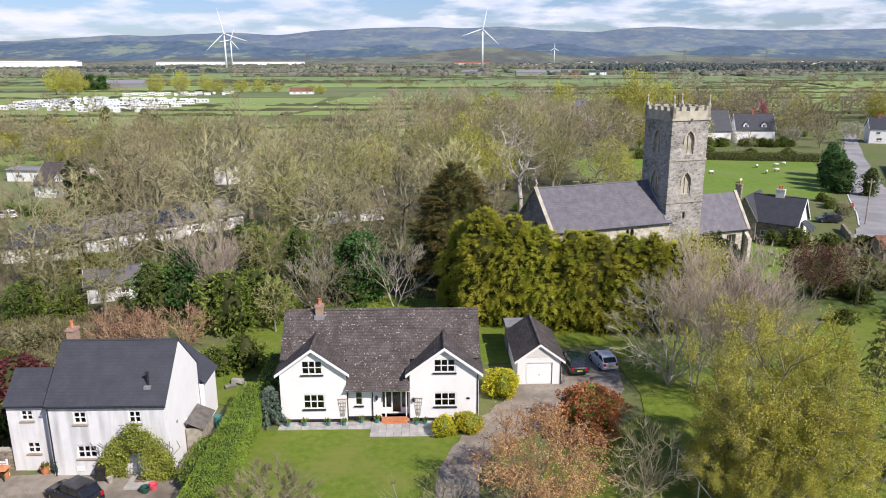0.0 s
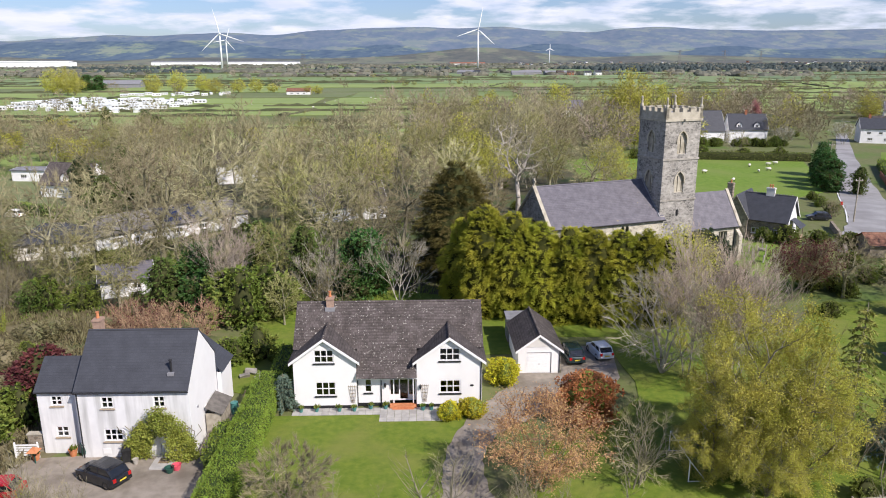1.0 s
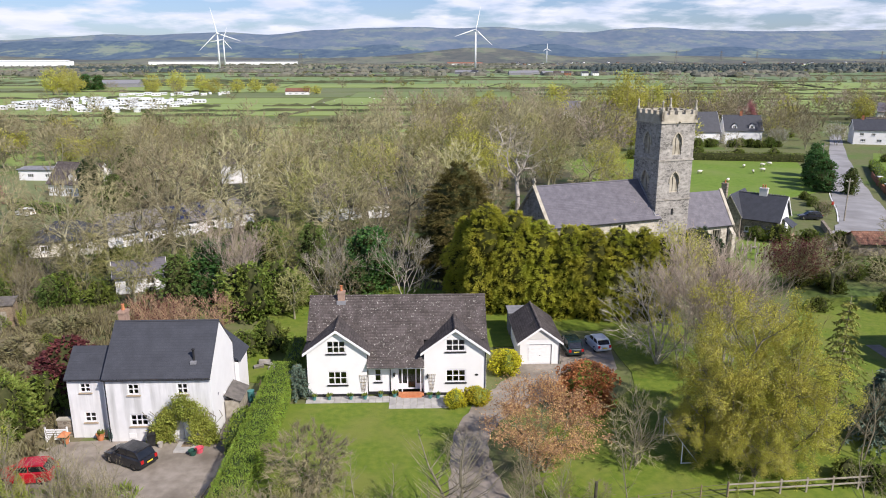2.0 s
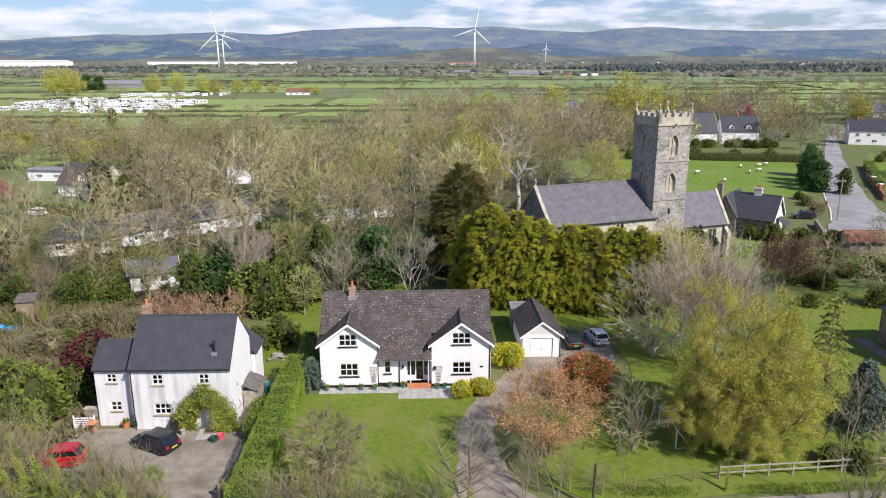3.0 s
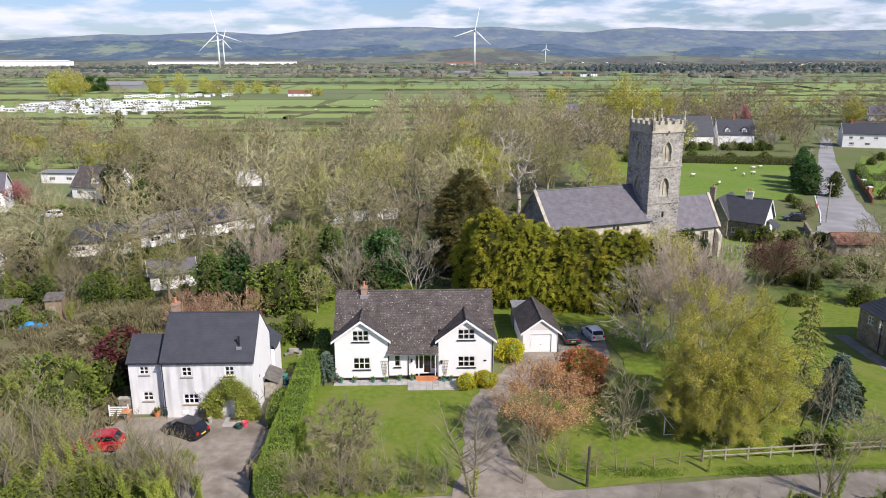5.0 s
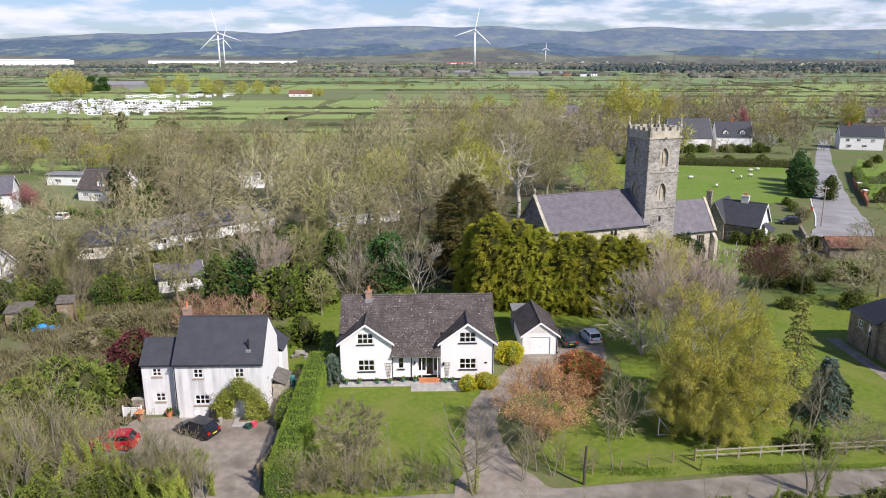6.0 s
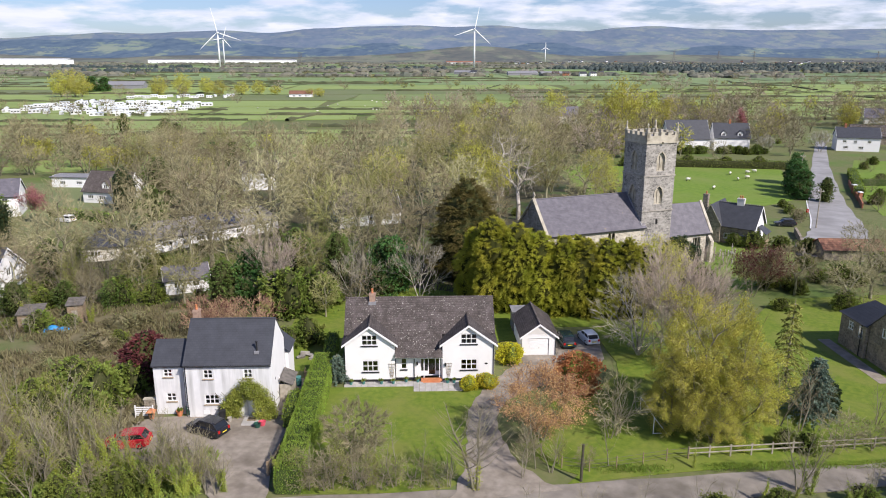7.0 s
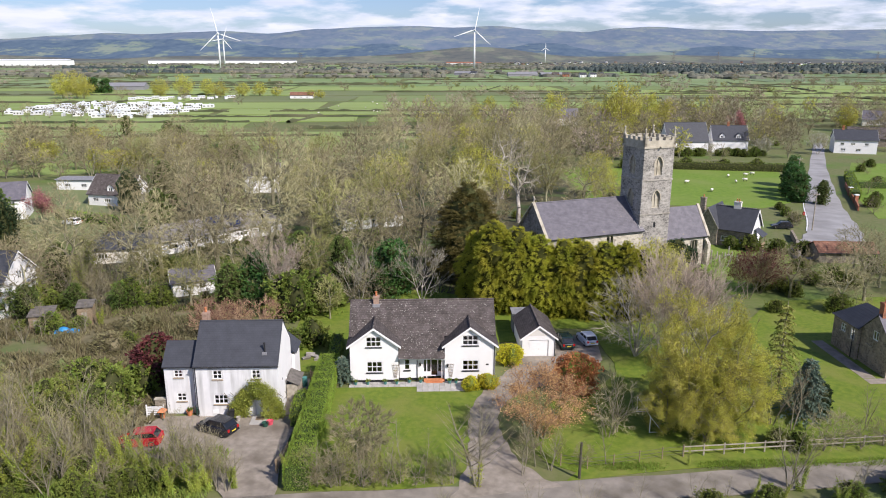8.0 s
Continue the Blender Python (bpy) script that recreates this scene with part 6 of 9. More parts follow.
def plume_conifer(seed, profile, plumes, length, core, label, material, core_mat, lump=0.3, blades=34, sag=0.5, squash=1.0):
    """A dense conifer whose foliage hangs in separate feathery plumes, over a core coloured dark as the shade in the
    gaps between. profile: (height, radius) rows.
    """
    p = Plant(seed)
    rnd = p.r
    rows = list(profile)
    z0, z1 = rows[0][0], rows[-1][0]
    widest = max(r for _, r in rows)

    def rad(z):
        for (a, r0), (b, r1) in zip(rows, rows[1:]):
            if a <= z <= b:
                return r0 + (r1 - r0) * (z - a) / (b - a)
        return 0.05

    def bulge(a, z):
        return 1 + lump * (1.5 * noise.noise((math.cos(a) * 1.5 + seed, math.sin(a) * 1.5, z * 0.4)) + 0.8 * noise.noise((math.cos(a) * 3.5 + seed, math.sin(a) * 3.5, z * 1.0)))
    body = Shape()
    n, m = 16, 14
    for j in range(m + 1):
        z = z0 + (z1 - z0) * j / m
        for i in range(n):
            a = 2 * math.pi * i / n
            r = rad(z) * core * bulge(a, z)
            body.v.append((r * math.cos(a), r * math.sin(a) * squash, z))
    body.f += [(j * n + i, j * n + (i + 1) % n, (j + 1) * n + (i + 1) % n, (j + 1) * n + i) for j in range(m) for i in range(n)]
    body.f.append(tuple(m * n + i for i in range(n)))
    for _ in range(plumes):
        for _try in range(20):
            z = rnd.uniform(z0, z1)
            if rnd.random() < (rad(z) + 0.4) / (widest + 0.4):
                break
        a = rnd.uniform(0, 2 * math.pi)
        r = rad(z) * bulge(a, z)
        top = (z - z0) / (z1 - z0)
        o = Vector((math.cos(a), math.sin(a) * squash, 0.25 + 0.9 * top ** 3 + rnd.gauss(0, 0.15))).normalized()
        side = o.cross(Vector((0, 0, 1))).normalized()
        L = length * rnd.uniform(0.65, 1.3)
        q = Vector((r * core * 0.95 * math.cos(a), r * core * 0.95 * math.sin(a) * squash, z))
        reach = r * (1 - core) + L * 0.45
        for k in range(blades):
            t = rnd.random() ** 0.8
            c = q + o * reach * t + Vector((0, 0, -sag * reach * t * t)) + side * rnd.gauss(0, 0.17) * L * (1.15 - t) + Vector((0, 0, rnd.gauss(0, 0.07) * L))
            d = (o * 0.8 + side * rnd.gauss(0, 0.75) + Vector((0, 0, rnd.gauss(-sag * t * 0.9 + 0.1, 0.28)))).normalized()
            p.blade(c, d, L * rnd.uniform(0.22, 0.40), 0.17, 0.1)
    t = new("conifer")
    tagged(t, label, "conifer")
    part("trunk", Shape().tube((0, 0, -0.05), (0, 0, z1 * 0.6), 0.22, 0.09, 8), BARK, t)
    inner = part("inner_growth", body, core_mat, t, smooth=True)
    part("foliage", p.leaf, material, inner)
    return t


def lump_tree(seed, lumps, per, size, material, label, name, category, wood_mat, inner, width=0.25, droop=0.2, spray=5, trunk=0.25):
    """A crown of several billowing masses on limbs, with gaps between them. lumps: (x, y, z, radius)."""
    p = Plant(seed)
    rnd = p.r
    billows = []
    for x, y, z, r in lumps:
        c = Vector((x, y, z))
        body, p.leaf = Shape(), Shape()
        p.wood.tube((x * 0.08, y * 0.08, 0), (x * 0.5, y * 0.5, z * 0.62), trunk * 0.8, trunk * 0.4, 6, False)
        p.wood.tube((x * 0.5, y * 0.5, z * 0.62), c, trunk * 0.4, trunk * 0.12, 5, False)
        n, m = 9, 6
        for j in range(m + 1):
            f = math.pi * j / m
            for i in range(n):
                a = 2 * math.pi * i / n
                rr = r * 0.52 * (1 + 0.35 * noise.noise((x + math.cos(a) * 2, y + math.sin(a) * 2, z + j)))
                body.v.append((x + rr * math.sin(f) * math.cos(a), y + rr * math.sin(f) * math.sin(a), z - rr * 0.9 * math.cos(f)))
        body.f += [(j * n + i, j * n + (i + 1) % n, (j + 1) * n + (i + 1) % n, (j + 1) * n + i) for j in range(m) for i in range(n)]
        for _ in range(int(per * r * r)):
            o = Vector((rnd.gauss(0, 1), rnd.gauss(0, 1), rnd.gauss(0, 1))).normalized()
            rr = r * rnd.uniform(0.5, 1.0) * (1 + 0.45 * noise.noise((o.x * 2 + x, o.y * 2 + y, o.z * 2 + z)))
            q = c + Vector((o.x * rr, o.y * rr, o.z * rr * 0.95))
            if q.z < 0.15:
                continue
            for _k in range(spray):
                dd = (o + Vector((rnd.gauss(0, 0.6), rnd.gauss(0, 0.6), rnd.gauss(0, 0.5) - droop))).normalized()
                p.blade(q, dd, size * rnd.uniform(0.5, 1.2), width, 0.08)
        billows.append((body, p.leaf))
    t = new(name)
    tagged(t, label, category)
    part("trunk", p.wood, wood_mat, t, smooth=True)
    for body, leaf in billows:
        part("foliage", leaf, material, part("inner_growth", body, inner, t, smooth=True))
    return t


def dome(seed, rx, ry, h, n, rmin, rmax, low=0.18):
    """Lump places filling a rounded crown."""
    rnd = random.Random(seed)
    out = []
    for i in range(n):
        a = i * 2.39996
        t = math.sqrt((i + 0.5) / n)
        z = h * (low + (0.80 - low) * (1 - t ** 2.2) + rnd.uniform(-0.08, 0.08))
        out.append((rx * t * math.cos(a) * rnd.uniform(0.85, 1.1), ry * t * math.sin(a) * rnd.uniform(0.85, 1.1), z, rnd.uniform(rmin, rmax)))
        if t > 0.55:
            out.append((rx * t * math.cos(a + 0.6) * 0.8, ry * t * math.sin(a + 0.6) * 0.8, z * 0.42, rnd.uniform(rmin, rmax)))
    return out


def drooping_conifer(seed, height, base, material, label, tiers=16, per=9, droop=0.35, size=0.42):
    """A spruce or cedar: tiers of drooping boughs, each with hanging sprays."""
    p = Plant(seed)
    rnd = p.r
    p.wood.tube((0, 0, -0.05), (0, 0, height * 0.96), 0.16, 0.02, 8)
    for i in range(tiers):
        z = height * (0.08 + 0.88 * i / tiers)
        L = base * (1 - (i / tiers) ** 1.2) + 0.25
        for k in range(per):
            a = k * 2 * math.pi / per + i * 0.7 + rnd.uniform(-0.2, 0.2)
            l = L * rnd.uniform(0.7, 1.15)
            steps = 6
            prev = Vector((0, 0, z))
            for s in range(1, steps + 1):
                t = s / steps
                q = Vector((math.cos(a) * l * t, math.sin(a) * l * t, z + l * (0.25 * t - droop * 1.6 * t * t)))
                p.twig.tube(prev, q, 0.035 * (1.1 - t), 0.035 * (1.05 - t), 3, False)
                for _ in range(9):
                    d = Vector((math.cos(a) * 0.5 + rnd.gauss(0, 0.5), math.sin(a) * 0.5 + rnd.gauss(0, 0.5), -0.5 + rnd.gauss(0, 0.3))).normalized()
                    p.blade(prev.lerp(q, rnd.random()), d, size * rnd.uniform(0.6, 1.3), 0.3, 0.06)
                prev = q
    return p.finish("conifer", label, "conifer", BARK, BARK, material)


def at_ground(ob, x, y, rot=0.0, scale=1.0, z=0.0):
    ob.matrix_basis = pose(x, y, z, 0, 0, rot) @ Matrix.Diagonal((scale, scale, scale, 1))
    return ob


THINNED = ("undergrowth shrubs", "bungalow garden shrubs", "roadside garden shrubs", "paddock boundary shrubs")


def plant(proto, x, y, rot=0.0, scale=1.0, zscale=1.0, group="", lean=0.0):
    """The first call places the prototype itself, later calls a copy."""
    m = pose(x, y, 0, 0, 0, rot) @ pose(0, 0, 0, lean, 0, 0)
    # thin the low growth that stands far back
    if proto.get("planted") and group in THINNED and y > 118 and (int(abs(x) * 7) + int(y * 3)) % 5 < 3:
        return proto
    if proto.get("planted"):
        ob = copy_thing(proto, m)
    else:
        ob = proto
        ob["planted"] = 1
        ob.matrix_basis = m
    ob.scale = (scale, scale, scale * zscale)
    if group:
        ob["group"] = group
    return ob


def whip(seed, height, stems, label, spread=0.78, reach=0.36, ivy_n=0, ivy_top=0.6, twig=NEARTWIG, category="sapling", ivy=IVYPALE, radius=0.07, per_metre=3.2):
    """A drawn-up young tree: one or more straight poles, short rising side branches, ivy on the lower stem."""
    p = Plant(seed, 0.014)
    rnd = p.r
    p.twig = Shape()
    leaf = Shape()
    for k in range(stems):
        a = 2 * math.pi * k / stems + seed
        h = height * rnd.uniform(0.82, 1.0)
        lean = Vector((math.cos(a), math.sin(a), 0)) * (0.05 if stems == 1 else 0.16)
        pts = [Vector((math.cos(a), math.sin(a), 0)) * (0.18 if stems > 1 else 0) + Vector((0, 0, -0.1))]
        n = 9
        d = (Vector((0, 0, 1)) + lean).normalized()
        for i in range(n):
            d = (d + Vector((rnd.gauss(0, 0.085), rnd.gauss(0, 0.085), 0.02))).normalized()
            pts.append(pts[-1] + d * h / n)
        rr = radius * rnd.uniform(0.8, 1.15)
        for i in range(n):
            p.wood.tube(pts[i], pts[i + 1], rr * (1 - 0.88 * i / n), rr * (1 - 0.88 * (i + 1) / n), 6, False)
        for _ in range(int(h * per_metre)):
            t = rnd.uniform(0.22, 0.98)
            i = min(n - 1, int(t * n))
            q = pts[i].lerp(pts[i + 1], t * n - i)
            b = rnd.uniform(0, 2 * math.pi)
            out = Vector((math.cos(b), math.sin(b), 0))
            L = height * reach * (1.12 - t) * rnd.uniform(0.5, 1.2) + 0.3
            e = (out * math.sin(spread) + Vector((0, 0, math.cos(spread)))).normalized()
            m = q + e * L * 0.55
            tip = m + (e + Vector((rnd.gauss(0, 0.12), rnd.gauss(0, 0.12), 0.28))).normalized() * L * 0.5
            r1 = max(0.012, rr * 0.34 * (1.1 - t))
            p.wood.tube(q, m, r1, r1 * 0.7, 4, False)
            p.twig.tube(m, tip, r1 * 0.7, 0.006, 3, False)
            for _k in range(5):
                u = q.lerp(m, rnd.uniform(0.35, 1.0)) if rnd.random() < 0.5 else m.lerp(tip, rnd.random())
                f = (e + Vector((rnd.gauss(0, 0.5), rnd.gauss(0, 0.5), rnd.gauss(0.2, 0.3)))).normalized()
                p.twig.tube(u, u + f * L * rnd.uniform(0.18, 0.42), 0.009, 0, 3, False)
                p.tips.append((u + f * L * 0.3, f))
        for _ in range(ivy_n // stems):
            t = rnd.random() * ivy_top * rnd.uniform(0.7, 1.0)
            i = min(n - 1, int(t * n))
            q = pts[i].lerp(pts[i + 1], t * n - i)
            o = Vector((rnd.gauss(0, 1), rnd.gauss(0, 1), rnd.gauss(0, 0.4))).normalized()
            swell = 0.10 + 0.20 * max(0.0, noise.noise((t * 9, k * 3.0, seed))) + 0.10 * (1 - t)
            p.blade(q + o * abs(rnd.gauss(0, swell)), (o + Vector((0, 0, -0.3))).normalized(), rnd.uniform(0.09, 0.19), 0.7, 0.12)
    t = new("sapling")
    tagged(t, label, category)
    part("trunk", p.wood, SAPBARK, t, smooth=True)
    part("crown", p.twig, twig, t)
    if ivy_n:
        part("ivy", p.leaf, ivy, t, "yellow-green ivy climbing the stem")
    return t


ash = [crown_tree(s, h, w, 4.0, 340, "tall bare tree with a rounded crown of grey-brown twigs", radius=0.38, twigs=12, twig_len=1.25, fine=0.031, twig=tw) for s, h, w, tw in ((11, 19, 13, TWIG), (12, 18, 15, DARKTWIG), (13, 20, 12, TWIG))]
ash2 = [crown_tree(s, h, w, 3.5, 280, "rounded tree with a haze of yellow-green buds", twig=GREENTWIG, leaf=BUDS, leaf_n=2200, leaf_size=0.2, radius=0.32, twigs=11, twig_len=1.2, fine=0.031) for s, h, w in ((21, 17, 12), (22, 16, 11))]
shaggy = [crown_tree(s, 16.5, 15, 2.5, 340, "broad low-forking bare tree with dense grey twigs", radius=0.36, twigs=12, twig_len=1.2, fine=0.031, stems=k, twig=tw) for s, k, tw in ((31, 3, DARKTWIG), (32, 4, TWIG))]
willow_soft = crown_tree(41, 15, 11, 3, 200, "tree in pale yellow-green spring leaf", twig=GREENTWIG, leaf=WILLOW, leaf_n=4500, leaf_size=0.30, radius=0.3, twigs=3, category="tree", scatter=0.6, fine=0.035)
field_willow = crown_tree(43, 8, 8.5, 0.3, 130, "low-branching willow in pale spring leaf", twig=GREENTWIG, leaf=WILLOW, leaf_n=2600, leaf_size=0.34, radius=0.22, stems=4, twigs=4, category="tree", scatter=0.5, fine=0.04, uneven=0.6)
far_bare = [crown_tree(s, 13, 11, 2.0, 110, "bare rounded tree in the middle distance", stems=k, radius=0.26, twigs=11, twig_len=1.4, fine=0.055, twig=tw) for s, k, tw in ((51, 1, DARKTWIG), (52, 3, NEARTWIG))]
far_green = [crown_tree(s, 12, 9, 2.0, 90, "tree in fresh yellow-green leaf", twig=GREENTWIG, leaf=WILLOW, leaf_n=1800, leaf_size=0.5, category="tree", fine=0.05, twigs=2, scatter=0.7) for s in (55,)]
budding = [crown_tree(s, 8.5, w, 0.8, 90, "young tree with yellow-green catkins", wood=SAPBARK, twig=GREENTWIG, leaf=BUDS, leaf_n=900, leaf_size=0.14, radius=0.11, name="sapling", stems=k, category="sapling", twigs=6, twig_len=0.65, fine=0.017, ivy=IVYPALE, ivy_n=n) for s, w, k, n in ((65, 3.8, 3, 400), (66, 3.2, 2, 600))]
bush_bare = [crown_tree(s, 5.2, 5.0, 0.3, 125, "rounded bare shrub with olive-brown twigs", wood=SAPBARK, twig=NEARTWIG, radius=0.09, name="shrub", stems=6, category="shrub", twigs=9, twig_len=0.6, fine=0.016) for s in (71, 72)]
dome_bush = crown_tree(73, 5.6, 6.0, 0.2, 380, "dense rounded bare bush on the lawn edge", wood=SAPBARK, twig=NEARTWIG, radius=0.1, name="shrub", stems=6, category="shrub", twigs=20, twig_len=0.6, fine=0.019)
birch = bare_tree(75, 12, (10, 5, 5, 5), "white-stemmed birch with pinkish-grey bare twigs", twig=BIRCHTWIG, wood=PALEBARK, radius=0.14, name="birch", stems=3, lean=0.2, spread=0.85, category="birch tree", fine=0.016)
white_shrub = bare_tree(77, 8, (6, 5, 4, 3), "bare garden tree with white branches", twig=PALETWIG, wood=PALEBARK, radius=0.16, stems=3, lean=0.4, category="bare tree", fine=0.022)
grey_spread = crown_tree(79, 11.5, 12, 0.6, 260, "wide-spreading bare tree with grey twigs", wood=PALEBARK, twig=PALETWIG, radius=0.24, stems=7, twigs=9, twig_len=0.9, fine=0.022)

mat("willow_inner", (0.17, 0.165, 0.05), (0.26, 0.24, 0.08), 1.5)
# The golden conifers' core is darkened so gaps between plumes look shaded.
mat("golden_inner_shade", (0.03, 0.035, 0.01), (0.055, 0.055, 0.014), 1.5, rough=1.0, spec=0.05)
cypress = [plume_conifer(k, ((0.0, 2.1), (2.0, 2.7), (5.5, 2.8), (8.2, 2.3), (10.0, 1.5), (11.2, 0.3)), 900, 0.95, 0.80, "tall golden-green conifer in a boundary row", GOLDEN, MATS["golden_inner_shade"], blades=40) for k in (81, 82, 83)]
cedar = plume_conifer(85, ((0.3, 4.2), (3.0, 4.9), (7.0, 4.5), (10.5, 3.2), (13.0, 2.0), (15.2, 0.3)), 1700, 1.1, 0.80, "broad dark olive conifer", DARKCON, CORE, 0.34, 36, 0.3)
yew = clump_tree(86, ((0.0, 2.2), (3.0, 2.6), (5.0, 2.3), (6.8, 0.8), (7.4, 0.2)), 900, 0.5, 0.85, "dark clipped churchyard yew", YEW, name="yew", category="yew tree", spray=5, out_tilt=0.9, lump=0.2)
holly = [lump_tree(s, dome(s, 2.5, 2.5, 9.8, 10, 1.1, 1.6), 70, 0.42, HOLLY, "dense dark green evergreen tree", "holly", "evergreen tree", BARK, CORE, 0.5, 0.0, 4, 0.2) for s in (87, 88)]
ivytree = [clump_tree(s, ((0.2, 1.8), (3.0, 2.6), (7.0, 2.3), (9.0, 1.2), (9.8, 0.3)), 760, 0.42, 0.64, "ivy-clad tree with dark leaves", IVY, name="tree", category="ivy-clad tree", lump=0.6, out_tilt=0.0, width=0.4, spray=10, tuft=0.9) for s in (89, 90)]
shrub = [clump_tree(s, ((0.0, 1.3), (1.0, 1.75), (2.2, 1.4), (2.9, 0.3)), 420, 0.30, 0.62, "leafy green garden shrub", SHRUB, name="shrub", category="shrub", lump=0.5, trunk=0, width=0.4, spray=10, tuft=0.8) for s in (91, 92)]
forsythia = clump_tree(93, ((0.0, 1.0), (0.8, 1.45), (1.7, 1.2), (2.3, 0.3)), 1500, 0.22, 0.72, "forsythia bush in bright yellow flower", YELLOW, name="forsythia", category="shrub", lump=0.5, trunk=0, width=0.4, core_mat=MATS["shrub_leaves"])
photinia = clump_tree(94, ((0.0, 1.6), (1.5, 2.5), (3.4, 2.2), (4.6, 1.0), (5.0, 0.3)), 4200, 0.25, 0.66, "rounded shrub with orange-red spring leaves", ORANGE, name="shrub", category="shrub", lump=0.5, trunk=0, width=0.45, core_mat=MATS["shrub_leaves"])
maroon = clump_tree(95, ((0.0, 1.6), (1.5, 2.4), (3.2, 2.0), (4.6, 0.5)), 1100, 0.4, 0.68, "dense dark maroon-leaved garden shrub", MAROON, name="shrub", category="shrub", lump=0.5, trunk=0, width=0.45)
bramble = [clump_tree(s, ((0.0, 1.7), (0.7, 1.8), (1.4, 1.2), (1.9, 0.3)), 500, 0.5, 0.7, "tangle of dry brown bramble", BRAMBLE, name="bramble", category="bramble", lump=0.6, trunk=0, width=0.2, core_mat=SCRUBLAND) for s in (97, 98)]

oak = crown_tree(115, 19, 13, 6.5, 150, "old tree with pale leaning trunk and bare broken limbs", wood=PALEBARK, twig=PALETWIG, radius=0.5, twigs=3, twig_len=1.1, fine=0.04, uneven=0.6)
russet = bare_tree(116, 5.2, (6, 5, 4, 3), "rounded shrub with russet brown twigs", wood=REDTWIG, twig=REDTWIG, leaf=MAROON, leaf_n=700, leaf_size=0.16, radius=0.06, name="shrub", stems=6, lean=0.6, category="shrub", fine=0.02)
# the great willow, the copper tree and the pink one
willow = [crown_tree(s, 13.4, 13.8, 0.2, 430, "large rounded willow in yellow-green leaf", twig=GREENTWIG, leaf=WILLOW, leaf_n=40000, leaf_size=0.155, radius=0.34, twigs=8, twig_len=1.0, fine=0.022, stems=6, name="willow", wood=SAPBARK, category="willow tree", droop=0.25, scatter=0.32, uneven=0.7, bunch=0.58) for s in (101, 102)]
copper = crown_tree(104, 7.2, 8.4, 1.0, 210, "small tree with copper-pink young leaves", twig=REDTWIG, leaf=COPPER, leaf_n=13000, leaf_size=0.125, radius=0.13, stems=4, twigs=8, twig_len=0.6, fine=0.016, category="tree", scatter=0.28)
pinktree = bare_tree(105, 8, (9, 6, 5, 3), "cherry tree in dusky pink blossom", twig=REDTWIG, leaf=PINK, leaf_n=5200, leaf_size=0.26, stems=2, lean=0.3, name="cherry_tree", category="cherry tree")
redtree = bare_tree(106, 8, (9, 6, 5, 3), "small tree in dark red bud", twig=DARKTWIG, leaf=MAROON, leaf_n=3800, leaf_size=0.22, stems=3, lean=0.4, name="tree", category="tree")
blossom = bare_tree(107, 6, (9, 6, 5, 3), "shrub in white blossom", twig=TWIG, leaf=BLOSSOM, leaf_n=1500, leaf_size=0.18, stems=3, lean=0.4, name="shrub", category="shrub")

G1 = "garden trees"
for k, x, y, r, s, z in ((0, 21.4, 39.6, 20, 0.80, 1.24), (1, 18.8, 39.4, 120, 0.52, 1.05), (0, 24.4, 38.6, 200, 0.62, 1.12), (1, 21.6, 37.2, 310, 0.44, 1.0), (0, 23.2, 42.2, 80, 0.6, 1.3)):
    plant(willow[k], x, y, r, s, z, G1)
plant(copper, 6.6, 38.2, 0, 1.06, 0.98, G1)
plant(grey_spread, 20.8, 57.0, 0, 1.0, 0.95, G1)
plant(birch, 22.8, 56.0, 300, 0.95, 1.0, G1)
plant(birch, 24.5, 54.5, 40, 1.0, 1.0, G1)
plant(birch, 27.5, 57.5, 160, 0.9, 1.0, G1)
plant(birch, 25.0, 51.5, 250, 0.9, 0.95, G1)
plant(bush_bare[1], 13.4, 38.8, 0, 1.1, 1.1, G1)
plant(photinia, 11.8, 48.2, 30, 0.9, 0.95)
for x, y, s in ((5.8, 55.4, 1.0), (0.6, 48.9, 0.62), (2.4, 49.2, 0.68)):
    plant(forsythia, x, y, x * 40, s, 1.0, "forsythia bushes")
plant(drooping_conifer(111, 10.5, 2.6, LIMECON, "tall conifer with drooping yellow-green boughs", 13, 6, 0.5, 0.34), 33.4, 47.6)
plant(drooping_conifer(112, 6.8, 2.4, SPRUCE, "young spruce with blue-grey needles", 16, 10, 0.2, 0.34), 33.0, 41.3)
plant(drooping_conifer(113, 3.4, 1.1, SPRUCE, "small grey-green conifer at the house corner", 11, 8, 0.15, 0.26), -13.3, 50.9)
plant(yew, 34.3, 42.2, 0, 0.55, 1.0)
plant(maroon, -33.2, 51.6, 0, 1.15, 1.05)
plant(russet, -29.2, 63.5, 0, 1.1, 0.95)
plant(russet, -25.4, 64.5, 90, 1.05, 0.9)
plant(russet, -31.5, 66.5, 190, 0.9, 0.9)
plant(oak, 16.4, 129.0, 0, 0.85)
plant(oak, 15.8, 155.6, 140, 0.95)
plant(shrub[0], -46.0, 76.5, 0, 1.2, 1.2)
plant(ash2[1], -37.5, 77.0, 0, 0.5)
plant(ash2[0], -43.5, 78.0, 70, 0.55)
plant(shrub[1], -18.0, 62.0, 0, 1.1)
plant(shrub[0], -20.5, 60.5, 50, 0.9)
